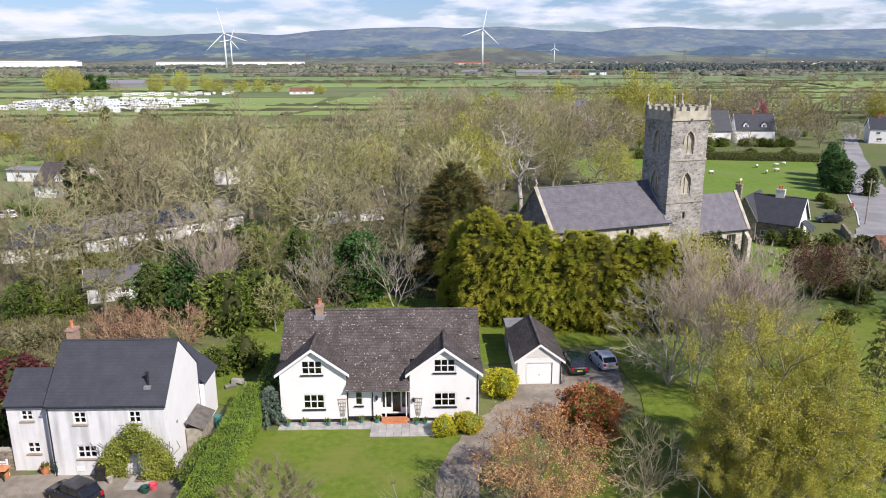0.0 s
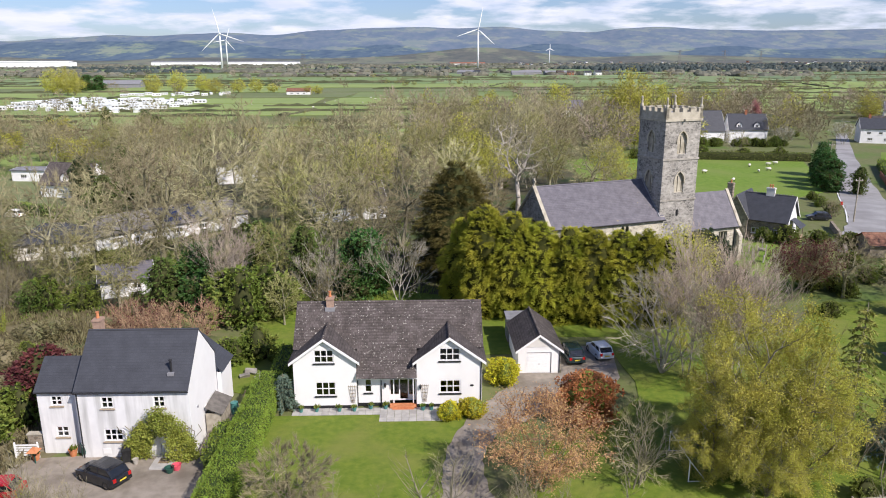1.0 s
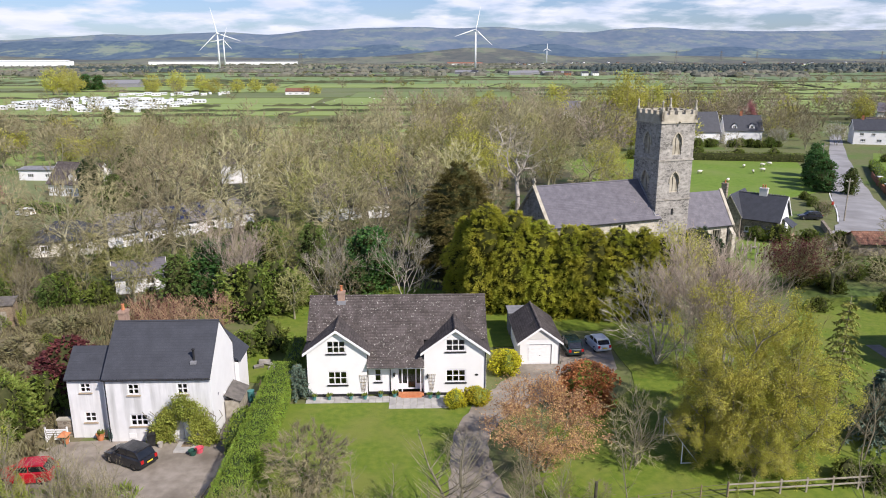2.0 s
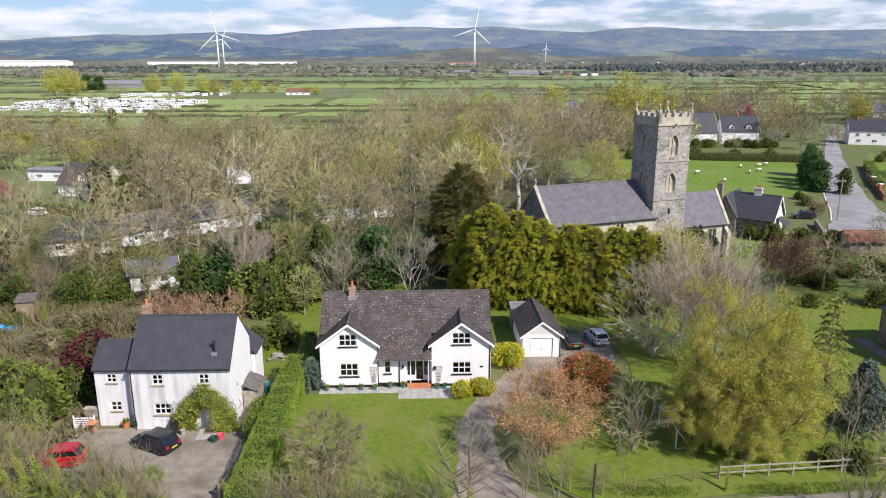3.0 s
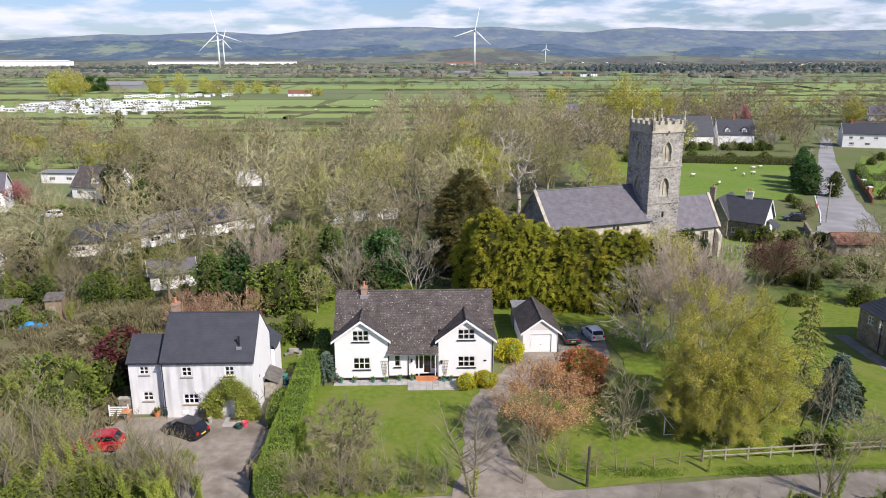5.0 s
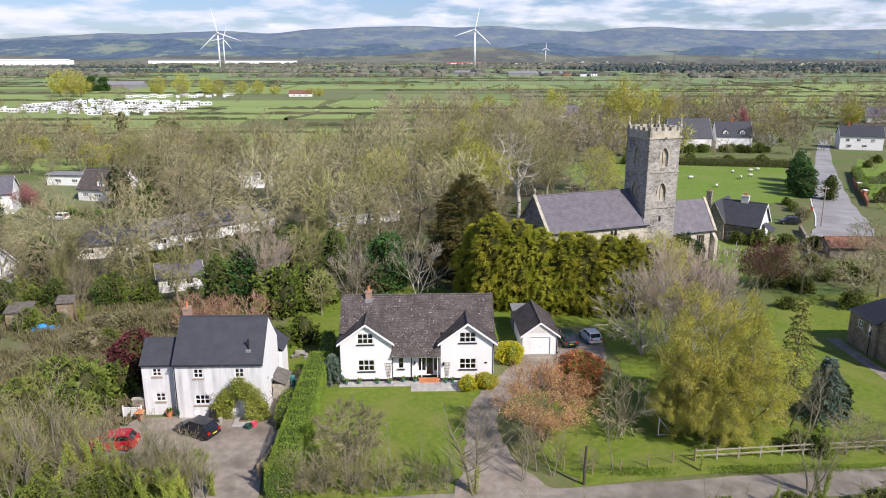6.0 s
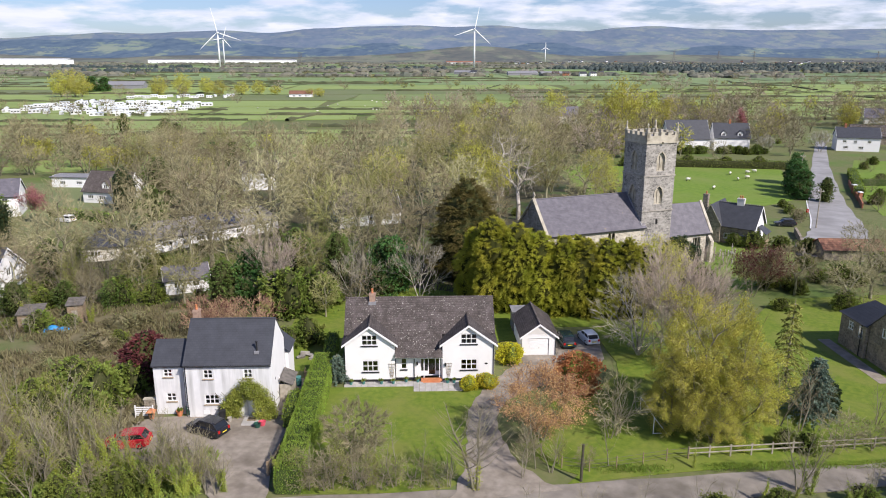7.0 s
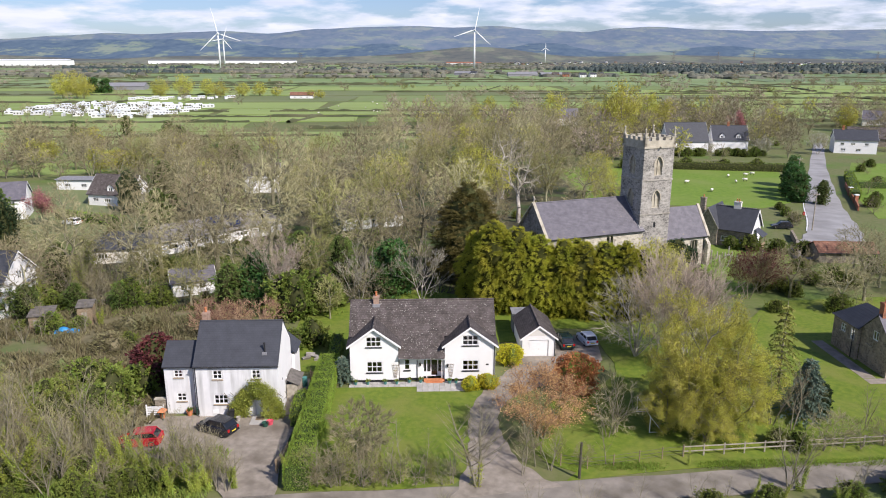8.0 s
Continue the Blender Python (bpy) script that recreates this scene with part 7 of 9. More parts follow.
for i, (x, y, s, z) in enumerate(((5.4, 74.4, 1.12, 0.99), (8.6, 73.2, 1.0, 1.06), (3.4, 77.0, 0.9, 1.04), (11.6, 72.4, 0.98, 1.0), (14.6, 71.8, 0.96, 0.98), (17.4, 71.2, 0.95, 0.96), (20.2, 70.8, 0.95, 0.97), (23.0, 70.4, 0.93, 1.0), (25.4, 70.6, 0.85, 1.0), (9.6, 76.6, 0.9, 1.0), (17.0, 74.4, 0.9, 0.98))):
    plant(cypress[i % 3], x, y, i * 77, s, z, "conifer boundary row")
plant(cedar, 2.9, 88.5, 0, 1.12, 0.9)
plant(yew, 35.6, 86.0, 0, 1.2, 0.78)
plant(holly[0], -9.0, 80.5, 0, 1.05, 1.0)
plant(holly[1], -27.6, 76.5, 0, 0.9, 1.05)
plant(ivytree[0], -31.5, 75.5, 70, 0.75, 0.9)
plant(birch, -24.5, 75.5, 100, 0.85)
plant(white_shrub, -13.6, 77.5, 0, 0.95)
plant(white_shrub, -4.5, 79.0, 120, 1.0)
plant(redtree, 43.5, 77.5, 0, 0.95, 0.95)
plant(redtree, 46.5, 80.0, 90, 0.8, 0.9)
plant(willow_soft, 27.6, 73.0, 0, 0.72)
plant(willow_soft, 30.5, 76.5, 90, 0.58)
plant(shrub[0], -22.5, 72.0, 0, 1.8, 1.2)
plant(shrub[1], -19.5, 74.0, 60, 1.7, 1.2)
plant(ash2[0], -17.0, 71.0, 60, 0.36)

# the wood behind the houses
rnd = random.Random(77)
WOODS = [  # x, y, kind, scale
    (-30.0, 97, 0, 1.05), (-38.5, 95, 1, 0.98), (-22.5, 104, 2, 0.95), (-46, 90, 2, 0.72), (-57, 84, 1, 0.78), (-45.5, 79, 0, 0.85), (-38, 84, 2, 0.7),
    (-5.0, 105, 5, 1.0), (-12, 112, 4, 1.0), (-18, 98, 3, 0.92), (-13.5, 92, 0, 0.8), (3, 118, 6, 1.0), (10, 128, 1, 1.05), 
    (-60, 74, 5, 0.7), (-26, 118, 4, 1.0), (-33, 128, 0, 1.0), (-42, 122, 6, 0.9),
    (-52, 128, 1, 0.95), (-16, 130, 0, 1.05), (-6, 138, 3, 1.0), (2, 150, 4, 1.0), (-24, 148, 5, 1.0), (-40, 150, 2, 1.0), (12, 160, 5, 0.95),
    (26, 150, 4, 0.9), (32, 135, 1, 0.85), (24, 118, 2, 0.8), (29, 160, 6, 0.9), (22, 172, 0, 0.95), (4, 178, 5, 1.0), (-12, 168, 6, 1.0), (-30, 172, 4, 1.0),
    (-50, 176, 5, 1.0), (-68, 170, 0, 0.9), (-20, 186, 5, 0.95), (-2, 200, 6, 0.95), (16, 196, 4, 0.95), (32, 186, 5, 0.9), (-42, 200, 6, 0.95), (-64, 200, 5, 0.9),
    (38, 122, 5, 0.6), (-8, 92, 1, 0.62), (-21, 86, 4, 0.6), (-33, 88, 5, 0.72), (-26, 136, 6, 1.0)]
kinds = ash + ash2 + shaggy
PALE = ((16.4, 129.0), (15.8, 155.6))
WOODS = [w for w in WOODS if all(not (abs(w[0] - u) < 8 and -15 < w[1] - v < 7) for u, v in PALE)]
for x, y, k, s in WOODS:
    plant(kinds[k], x, y, rnd.uniform(0, 360), s, rnd.uniform(0.92, 1.08), "woodland trees")
for i in range(110):
    x, y = rnd.uniform(-96, 48), rnd.uniform(84, 300)
    if min((x - p[0]) ** 2 + (y - p[1]) ** 2 for p in WOODS) < 46:
        continue
    if y < 112 and x > -2 or x > 12 and y < 142 or x > 30 and 128 < y < 215 or x < -54 and y < 190:
        continue
    if -52 < x < -30 and 96 < y < 116 or x < -70 and 112 < y < 182:
        continue
    if x < -20 and y > 245:
        continue
    if any(abs(x - u) < 8 and -15 < y - v < 7 for u, v in PALE):
        continue
    WOODS.append((x, y, 0, 1))
    plant(rnd.choice(kinds), x, y, rnd.uniform(0, 360), rnd.uniform(0.62, 0.92), rnd.uniform(0.9, 1.1), "woodland trees")
for i in range(50):
    x, y = rnd.uniform(-66, 30), rnd.uniform(88, 180)
    if y < 124 and x > -6 or -54 < x < -28 and 92 < y < 124 or x > 10 and y < 145:
        continue
    plant(rnd.choice(shrub + bush_bare), x, y, rnd.uniform(0, 360), rnd.uniform(0.7, 1.5) if y > 120 else rnd.uniform(0.5, 1.0), 1.0, "undergrowth shrubs")
for x, y, s in ((-24, 92, 0.8), (-62, 90, 0.7), (-17, 86.5, 0.7), (-72, 84, 0.8), (-88, 120, 1.0), (-56, 118, 0.9), (36, 128, 0.7), (-64, 146, 1.1)):
    plant(ivytree[int(x) % 2], x, y, rnd.uniform(0, 360), s, rnd.uniform(0.9, 1.2), "ivy-clad trees")
for x, y, s in ((83, 302, 1.3), (88, 306, 1.1), (78, 262, 0.8), (68, 256, 0.75), (72, 250, 0.7), (34, 232, 0.8), (0, 222, 0.75), (8, 150, 1.0), (14, 148, 0.8), (-12, 150, 0.9), (38, 142, 0.7), (42, 134, 0.6), (40, 158, 0.8)):
    plant(willow_soft, x, y, rnd.uniform(0, 360), s, 1.0, "trees in young leaf")
for x, y, s, z in ((-300, 600, 2.2, 1.3), (-291, 606, 2.0, 1.5), (-282, 598, 1.8, 1.4), (-222, 606, 1.7, 1.3), (-208, 625, 1.7, 1.5), (-192, 640, 1.6, 1.3), (-176, 620, 1.5, 1.2), (-160, 636, 1.6, 1.0), (-146, 640, 1.3, 1.3), (-132, 640, 1.2, 0.9), (-95, 600, 1.1, 0.9), (-88, 604, 1.0, 1.0)):
    plant(field_willow, x, y, x * 17, s, z, "willows on the plain")
plant(field_willow, 84.0, 296.0, 60, 2.0, 1.6)
for x, y, s in ((-250, 418, 0.8), (-232, 412, 0.7), (-205, 408, 0.75), (-182, 404, 0.9), (-196, 400, 0.7), (-160, 398, 0.7), (-215, 402, 0.6), (-150, 560, 0.8), (-236, 560, 1.0), (-190, 566, 0.9)):
    plant(far_bare[int(-x) % 2], x, y, x * 11, s, 1.0, "trees round the caravan park")
for i in range(34):
    x, y = rnd.uniform(-70, -10), rnd.uniform(70, 92)
    if x > -32 and y < 74 or -46 < x < -30 and y < 88 and y > 78:
        continue
    plant(rnd.choice(bush_bare + shrub + bush_bare), x, y, rnd.uniform(0, 360), rnd.uniform(0.6, 1.2), 1.0, "undergrowth shrubs")

# hedge bank and thicket between the bungalows and the pasture
for i in range(120):
    x, y = rnd.uniform(-155, -56), rnd.uniform(182, 250)
    if y > 250 + (x + 60) * 0.25 + 20 or y < 190 and x < -70 and rnd.random() < 0.6:
        continue
    plant(rnd.choice(far_bare + far_bare + far_green[:1] + [shaggy[0]] + bush_bare), x, y, rnd.uniform(0, 360), rnd.uniform(0.6, 1.0), rnd.uniform(0.75, 1.0), "thicket beyond the bungalows")
for x, y, s in ((-96, 246, 1.1), (-91, 243, 1.0), (-60, 196, 0.9), (-132, 300, 0.9), (-150, 290, 0.7)):
    plant(ivytree[int(-x) % 2], x, y, x * 7, s, 1.1, "ivy-clad trees")
for x, y, k, s in ((-64, 136, 1, 0.75), (-58, 143, 2, 0.7), (-76, 122, 2, 0.55), (-70, 100, 5, 0.5), (-78, 108, 4, 0.5), (-84, 116, 3, 0.45), (-66, 84, 1, 0.5), (-74, 90, 5, 0.5)):
    plant(kinds[k], x, y, rnd.uniform(0, 360), s, 1.0, "garden trees by the bungalows")

# overgrown plot and lane side
whips = [whip(301, 9.0, 1, "tall slender bare sapling with a grey stem"), whip(302, 8.5, 2, "twin-stemmed bare sapling with grey stems"), whip(303, 8.0, 3, "bare coppiced sapling with thin grey stems", reach=0.34)]
ivy_whips = [whip(304, 9.5, 1, "slender sapling with yellow-green ivy up its stem", ivy_n=1500, category="ivy-clad sapling"), whip(305, 8.5, 2, "twin-stemmed sapling thick with ivy", ivy_n=2200, category="ivy-clad sapling"), whip(306, 7.5, 1, "ivy-covered young tree beside the lane", ivy_n=1600, ivy_top=0.85, category="ivy-clad sapling")]
lawn_tree = whip(307, 9.2, 3, "bare young tree with rising pale branches by the drive", 0.85, 0.5, 500, 0.35, radius=0.13, per_metre=4.2)
for i in range(46):
    x, y = rnd.uniform(-60, -31.5), rnd.uniform(37, 72)
    plant(rnd.choice(bramble + bramble + shrub), x, y, rnd.uniform(0, 360), rnd.uniform(0.5, 1.1), 1.0, "scrub")
for i in range(46):
    x, y = rnd.uniform(-56, -22.5), rnd.uniform(30.2, 38.0)
    if x > -32.5 and y > 31.5:
        continue
    plant(rnd.choice(shrub + bush_bare[:1]), x, y, rnd.uniform(0, 360), rnd.uniform(0.4, 0.8), rnd.uniform(0.8, 1.3), "lane-side undergrowth")
plant(lawn_tree, -0.1, 30.8, 0, 0.95)
for x, y, k, s in ((-13.4, 31.0, 0, 0.6), (-11.6, 31.2, 2, 0.62), (-8.2, 31.6, 3, 0.55), (-6.6, 31.3, 1, 0.68), (-4.5, 31.2, 0, 0.62), (-2.2, 31.2, 2, 0.6), (-9.6, 31.0, 2, 0.66), (3.9, 32.2, 1, 0.66), (5.2, 33.6, 0, 0.72), (6.4, 33.0, 2, 0.62), (11.4, 33.6, 0, 0.6), (12.8, 38.4, 2, 0.72), (13.8, 39.2, 1, 0.7), (-15.6, 31.0, 5, 0.6), (18.5, 33.2, 3, 0.36), (29.2, 40.2, 2, 0.95), (30.6, 39.0, 1, 0.9), (33, 41.0, 2, 0.75), (38.5, 40, 2, 0.6)):
    plant((whips + ivy_whips)[k], x, y, x * 53, s, 1.0, "lane-side saplings")
for x, y, k, s in ((-13.6, 31.6, 0, 0.7), (-12.2, 30.9, 1, 0.75), (-10.9, 31.8, 2, 0.45), (-9.8, 31.0, 0, 0.72), (-8.6, 31.7, 3, 0.42), (-7.6, 30.9, 1, 0.66), (-6.2, 31.5, 2, 0.4), (-5.2, 31.0, 0, 0.6), (-3.9, 31.4, 3, 0.36), (-3.0, 31.0, 1, 0.5), (-11.4, 33.0, 3, 0.5), (7.2, 34.2, 2, 0.4), (9.4, 33.8, 0, 0.45), (-14.6, 31.6, 2, 0.5)):
    plant((bush_bare + budding)[k], x, y, x * 71, s, 0.95, "lane-side undergrowth")
for x, y, s in ((-12.6, 31.4, 0.55), (-9.0, 31.2, 0.5), (-7.2, 31.6, 0.42), (-14.2, 31.0, 0.5), (4.6, 34.6, 0.55), (5.6, 36.6, 0.6)):
    plant(bush_bare[int(x * 3) % 2], x, y, x * 31, s, 0.9, "lane-side undergrowth")
for i in range(30):
    t = i / 29
    plant(rnd.choice(shrub + bush_bare[:1]), 42 + t * 66 + rnd.uniform(-1, 1), 209 - t * 10 + rnd.uniform(-1.5, 2.5), rnd.uniform(0, 360), rnd.uniform(0.8, 1.7), 1.0, "paddock boundary shrubs")
for i in range(26):
    t = i / 25
    plant(rnd.choice(shrub + bush_bare), 97 + t * 44 + rnd.uniform(-1, 1), 132 + t * 78 + rnd.uniform(-3, 3), rnd.uniform(0, 360), rnd.uniform(0.5, 1.0), 1.0, "roadside garden shrubs")
for i in range(9):
    t = i / 8
    plant(rnd.choice(shrub + bush_bare), 73 + t * 8 + rnd.uniform(-1, 1), 122 + t * 22 + rnd.uniform(-2, 2), rnd.uniform(0, 360), rnd.uniform(0.5, 0.9), 1.0, "roadside garden shrubs")
# growth on the near side of the lane
for x, y, k, s in ((12.0, 26.6, 0, 0.5), (16.5, 26.4, 1, 0.46), (19.0, 27.0, 2, 0.42), (24.0, 27.6, 3, 0.42), (28.5, 26.8, 4, 0.5), (33.5, 27.6, 1, 0.5), (36.0, 28.2, 3, 0.55), (38.5, 28.0, 4, 0.6), (41.5, 29.0, 5, 0.6), (8.0, 26.0, 2, 0.5), (3.5, 25.8, 1, 0.5), (-3.0, 25.6, 4, 0.5)):
    plant((whips + ivy_whips)[k], x, y, x * 37, s, 1.0, "lane-side saplings")
for x, y, s in ((34.5, 28.6, 0.8), (36.8, 28.9, 0.9), (39.2, 29.2, 1.0), (42.0, 29.6, 1.0), (23.2, 27.9, 0.5), (29.8, 27.6, 0.6), (18.0, 26.8, 0.6)):
    plant(shrub[int(x) % 2], x, y, x * 19, s, 1.0, "lane-side undergrowth")
for x, y, k, s in ((-56.5, 64.0, 0, 0.7), (-54.0, 63.4, 2, 0.62), (-52.6, 65.2, 1, 0.6), (-58.0, 63.0, 4, 0.7), (-60.0, 64.5, 1, 0.8), (-48.0, 66.4, 2, 0.6), (-55.4, 69.6, 3, 0.8), (-47.0, 69.4, 4, 0.6)):
    plant((whips + ivy_whips)[k], x, y, x * 37, s, 1.0, "coppice beyond the plot")
# tall ivy-clad saplings standing between the lane and the forecourt
for i in range(112):
    x, y = rnd.uniform(-48, -20.6), rnd.uniform(30.3, 37.6)
    k = rnd.random()
    if y > 33.2 - 0.45 * (x + 22.5) or x > -30 and y > 36.0 or abs(x + 30.9 - (38.4 - y) * 0.447) < 0.5:
        continue
    proto = rnd.choice(ivy_whips if k < 0.64 else whips)
    h = 0.66 + 0.36 * (-20.6 - x) / 14
    plant(proto, x, y, rnd.uniform(0, 360), min(1.15, h) * rnd.uniform(0.7, 1.12), rnd.uniform(0.9, 1.1), "lane-side saplings", rnd.uniform(0, 13))
for x, y, k, s in ((-28.6, 33.4, 0, 0.66), (-27.4, 32.0, 1, 0.72), (-29.2, 35.6, 2, 0.5)):
    plant(ivy_whips[k], x, y, x * 41, s, 1.0, "lane-side saplings", 7)
for i in range(22):
    x, y = rnd.uniform(-26.5, -20.2), rnd.uniform(30.4, 33.4)
    plant(rnd.choice(ivy_whips + whips), x, y, rnd.uniform(0, 360), rnd.uniform(0.45, 0.75), 1.0, "lane-side saplings", rnd.uniform(0, 14))
for i in range(34):
    x, y = rnd.uniform(-50, -30.5), rnd.uniform(31.5, 40.5)
    if abs(x + 30.6 - (38.4 - y) * 0.447) < 1.7:
        continue
    plant(rnd.choice(shrub + budding + bush_bare[:1]), x, y, rnd.uniform(0, 360), rnd.uniform(0.45, 0.8), rnd.uniform(0.8, 1.1), "lane-side undergrowth")
for i in range(16):
    x, y = rnd.uniform(-44, -19.4), rnd.uniform(29.9, 33.0)
    if x > -25 and y > 31.4:
        continue
    plant(rnd.choice(shrub), x, y, rnd.uniform(0, 360), rnd.uniform(0.4, 0.75), rnd.uniform(0.8, 1.2), "lane-side undergrowth")
for i in range(11):
    u = 2.0 + i * 2.3 + rnd.uniform(-0.6, 0.6)
    plant(rnd.choice(shrub + bush_bare[:1]), -51.5 + u * 0.725 + 2.4, 103.4 + u * 0.688 - 2.6, rnd.uniform(0, 360), rnd.uniform(0.45, 0.75), 0.9, "bungalow border shrubs")
# brown coppice and young green trees beyond the overgrown plot
for i in range(44):
    x, y = rnd.uniform(-70, -47), rnd.uniform(73, 90)
    if x < -58 and y < 82 or x > -55 and y < 74.5:
        continue
    k = rnd.random()
    plant(rnd.choice(whips if k < 0.6 else budding if k < 0.85 else bush_bare), x, y, rnd.uniform(0, 360), rnd.uniform(0.75, 1.15), 1.0, "coppice beyond the plot")
for x, y, s in ((-57.5, 71.5, 0.62), (-61.5, 73.0, 0.7), (-65.0, 74.0, 0.6), (-52.8, 75.0, 0.5), (-46.6, 75.2, 0.5)):
    plant(ivytree[int(-x) % 2], x, y, x * 13, s, 0.85, "young green trees by the sheds")
plant(dome_bush, -10.0, 35.2, 0, 0.98, 1.05)
for x, y, k, s in ((29.5, 35.6, 0, 0.6), (31.6, 35.2, 1, 0.8), (33.4, 36.2, 0, 0.7), (35.2, 35.4, 1, 0.6), (37.5, 36.0, 0, 0.6), (39.8, 35.8, 1, 0.7), (28.0, 36.6, 1, 0.55)):
    plant((shrub + bush_bare)[k + 2 * (x > 31)], x, y, x * 23, s, 1.0, "fence-side shrubs")
HOUSES_LEFT = ((-80.7, 154.2), (-74.1, 152.3), (-79.9, 141.7), (-103.5, 136.0), (-94.9, 138.8), (-96.3, 125.7), (-50.2, 109.6), (-38.9, 120.3), (-38.6, 106.5), (-63.1, 97.1), (-57.4, 100.4), (-55.7, 88.3), (-40.9, 83.2), (-37.6, 84.5), (-36.5, 74.3), (-69.0, 77.0), (-62.9, 74.3), (-69.5, 65.0), (-99.1, 174.8), (-92.8, 174.1), (-96.8, 163.5), (-48.8, 168.8), (-43.5, 169.7), (-44.7, 157.9))
for i in range(70):
    x, y = rnd.uniform(-118, -62), rnd.uniform(112, 184)
    if any((x - p) ** 2 + (y - q) ** 2 < 110 for p, q in HOUSES_LEFT):
        continue
    plant(rnd.choice(shrub + bush_bare + bush_bare + [redtree]), x, y, rnd.uniform(0, 360), rnd.uniform(0.5, 1.0), 1.0, "bungalow garden shrubs")
# green growth on the overgrown plot and by the lane
for x, y, s in ((-35.5, 45.5, 1.3), (-37.8, 48.0, 1.2), (-36.2, 42.6, 1.2), (-39.5, 44.5, 1.1), (-34.4, 49.0, 1.0), (-40.5, 50.5, 1.0), (-38.5, 40.6, 1.3), (-42.5, 46.0, 0.9)):
    plant(shrub[int(-x) % 2], x, y, x * 31, s, 1.15, "scrub")
for x, y, s in ((-36.8, 46.4, 0.62), (-39.0, 42.5, 0.7), (-41.5, 39.8, 0.75), (-44.5, 42.0, 0.6), (-47.5, 47.0, 0.6), (-50.5, 41.0, 0.7)):
    plant(budding[int(-x) % 2], x, y, x * 17, s, 1.0, "scrub")
for x, y, k, s in ((31.0, 28.6, 2, 0.5), (25.6, 29.5, 2, 0.9), (26.4, 29.3, 4, 0.6), (22.0, 28.2, 5, 0.4), (35.0, 28.4, 3, 0.4)):
    plant((whips + ivy_whips)[k], x, y, x * 53, s, 1.0, "lane-side saplings")
# scrub and young growth under the pale trees north of the church
for i in range(34):
    x, y = rnd.uniform(6, 36), rnd.uniform(112, 168)
    if x > 22 and y < 126:
        continue
    plant(rnd.choice(shrub + bush_bare + far_bare + bush_bare), x, y, rnd.uniform(0, 360), rnd.uniform(0.45, 0.85), 1.0, "undergrowth shrubs")
# village and middle distance
for x, y, k, s in ((88, 150, 0, 0.9), (90, 156, 1, 0.95), (93, 162, 0, 1.0), (97, 170, 1, 1.0)):
    plant(holly[k], x, y, rnd.uniform(0, 360), s, 1.0, "roadside evergreens")
plant(ivytree[0], 92, 146, 0, 0.6)
for x, y, s in ((56, 104.5, 1.0), (60, 102.5, 0.9), (53, 106, 0.8), (64, 101, 0.9), (70, 90, 1.0), (48, 82, 1.0), (52, 86, 0.9), (38, 82, 1.1), (60, 84, 1.0)):
    plant(shrub[int(x) % 2], x, y, rnd.uniform(0, 360), s, 1.0, "churchyard shrubs")
for x, y, k, s in ((60, 76, 0, 0.55), (54, 72, 1, 0.5), (66, 82, 0, 0.55), (68, 92, 1, 0.5), (72, 78, 0, 0.6), (50, 78, 1, 0.5)):
    plant(kinds[k], x, y, rnd.uniform(0, 360), s, 0.9, "garden trees by the church")
for i in range(16):
    x = 83 + i * 2.3
    plant(rnd.choice(shrub + shrub + bush_bare), x + rnd.uniform(-0.8, 0.8), 233.5 - (i > 8) * 1.5 + rnd.uniform(-1.5, 1.5), rnd.uniform(0, 360), rnd.uniform(0.7, 1.25), rnd.uniform(0.8, 1.1), "shrubs before the village houses")
for x, y, k, s in ((119, 238, 0, 0.95), (124, 226, 1, 0.85), (136, 250, 0, 0.8), (166, 250, 0, 0.8), (134, 262, 0, 0.9)):
    plant(far_bare[k], x, y, x * 29, s, 1.0, "village trees")
plant(pinktree, 138, 300, 0, 1.2)
plant(pinktree, -83.6, 128.8, 40, 0.85)
plant(yew, -71.0, 142.8, 0, 0.95, 1.35)
plant(yew, -79.5, 105.0, 0, 1.2, 1.3)
plant(blossom, 140, 236, 0, 1.2)
plant(blossom, 118, 232, 0, 1.0)
for i in range(90):
    x, y = rnd.uniform(48, 240), rnd.uniform(206, 320)
    if abs(x - (126.5 + (y - 212) * 0.56)) < 9 or 68 < x < 124 and 206 < y < 256 or 120 < x < 172 and 206 < y < 262:
        continue
    plant(rnd.choice(far_bare + far_bare + far_green + shrub), x, y, rnd.uniform(0, 360), rnd.uniform(0.5, 1.0), 1.0, "village trees")
for i in range(34):
    x, y = rnd.uniform(44, 84), rnd.uniform(66, 96)
    if (x - 51) ** 2 + (y - 98) ** 2 < 90 or x < 62 and y < 70:
        continue
    plant(rnd.choice(bush_bare + shrub + bush_bare + shrub), x, y, rnd.uniform(0, 360), rnd.uniform(0.6, 1.0), 1.0, "garden shrubs by the church")
for i in range(26):
    x, y = rnd.uniform(100, 190), rnd.uniform(128, 205)
    if x < 96 + (y - 128) * 0.62:
        continue
    plant(rnd.choice(bush_bare + shrub + far_bare), x, y, rnd.uniform(0, 360), rnd.uniform(0.5, 0.95), 1.0, "roadside garden shrubs")
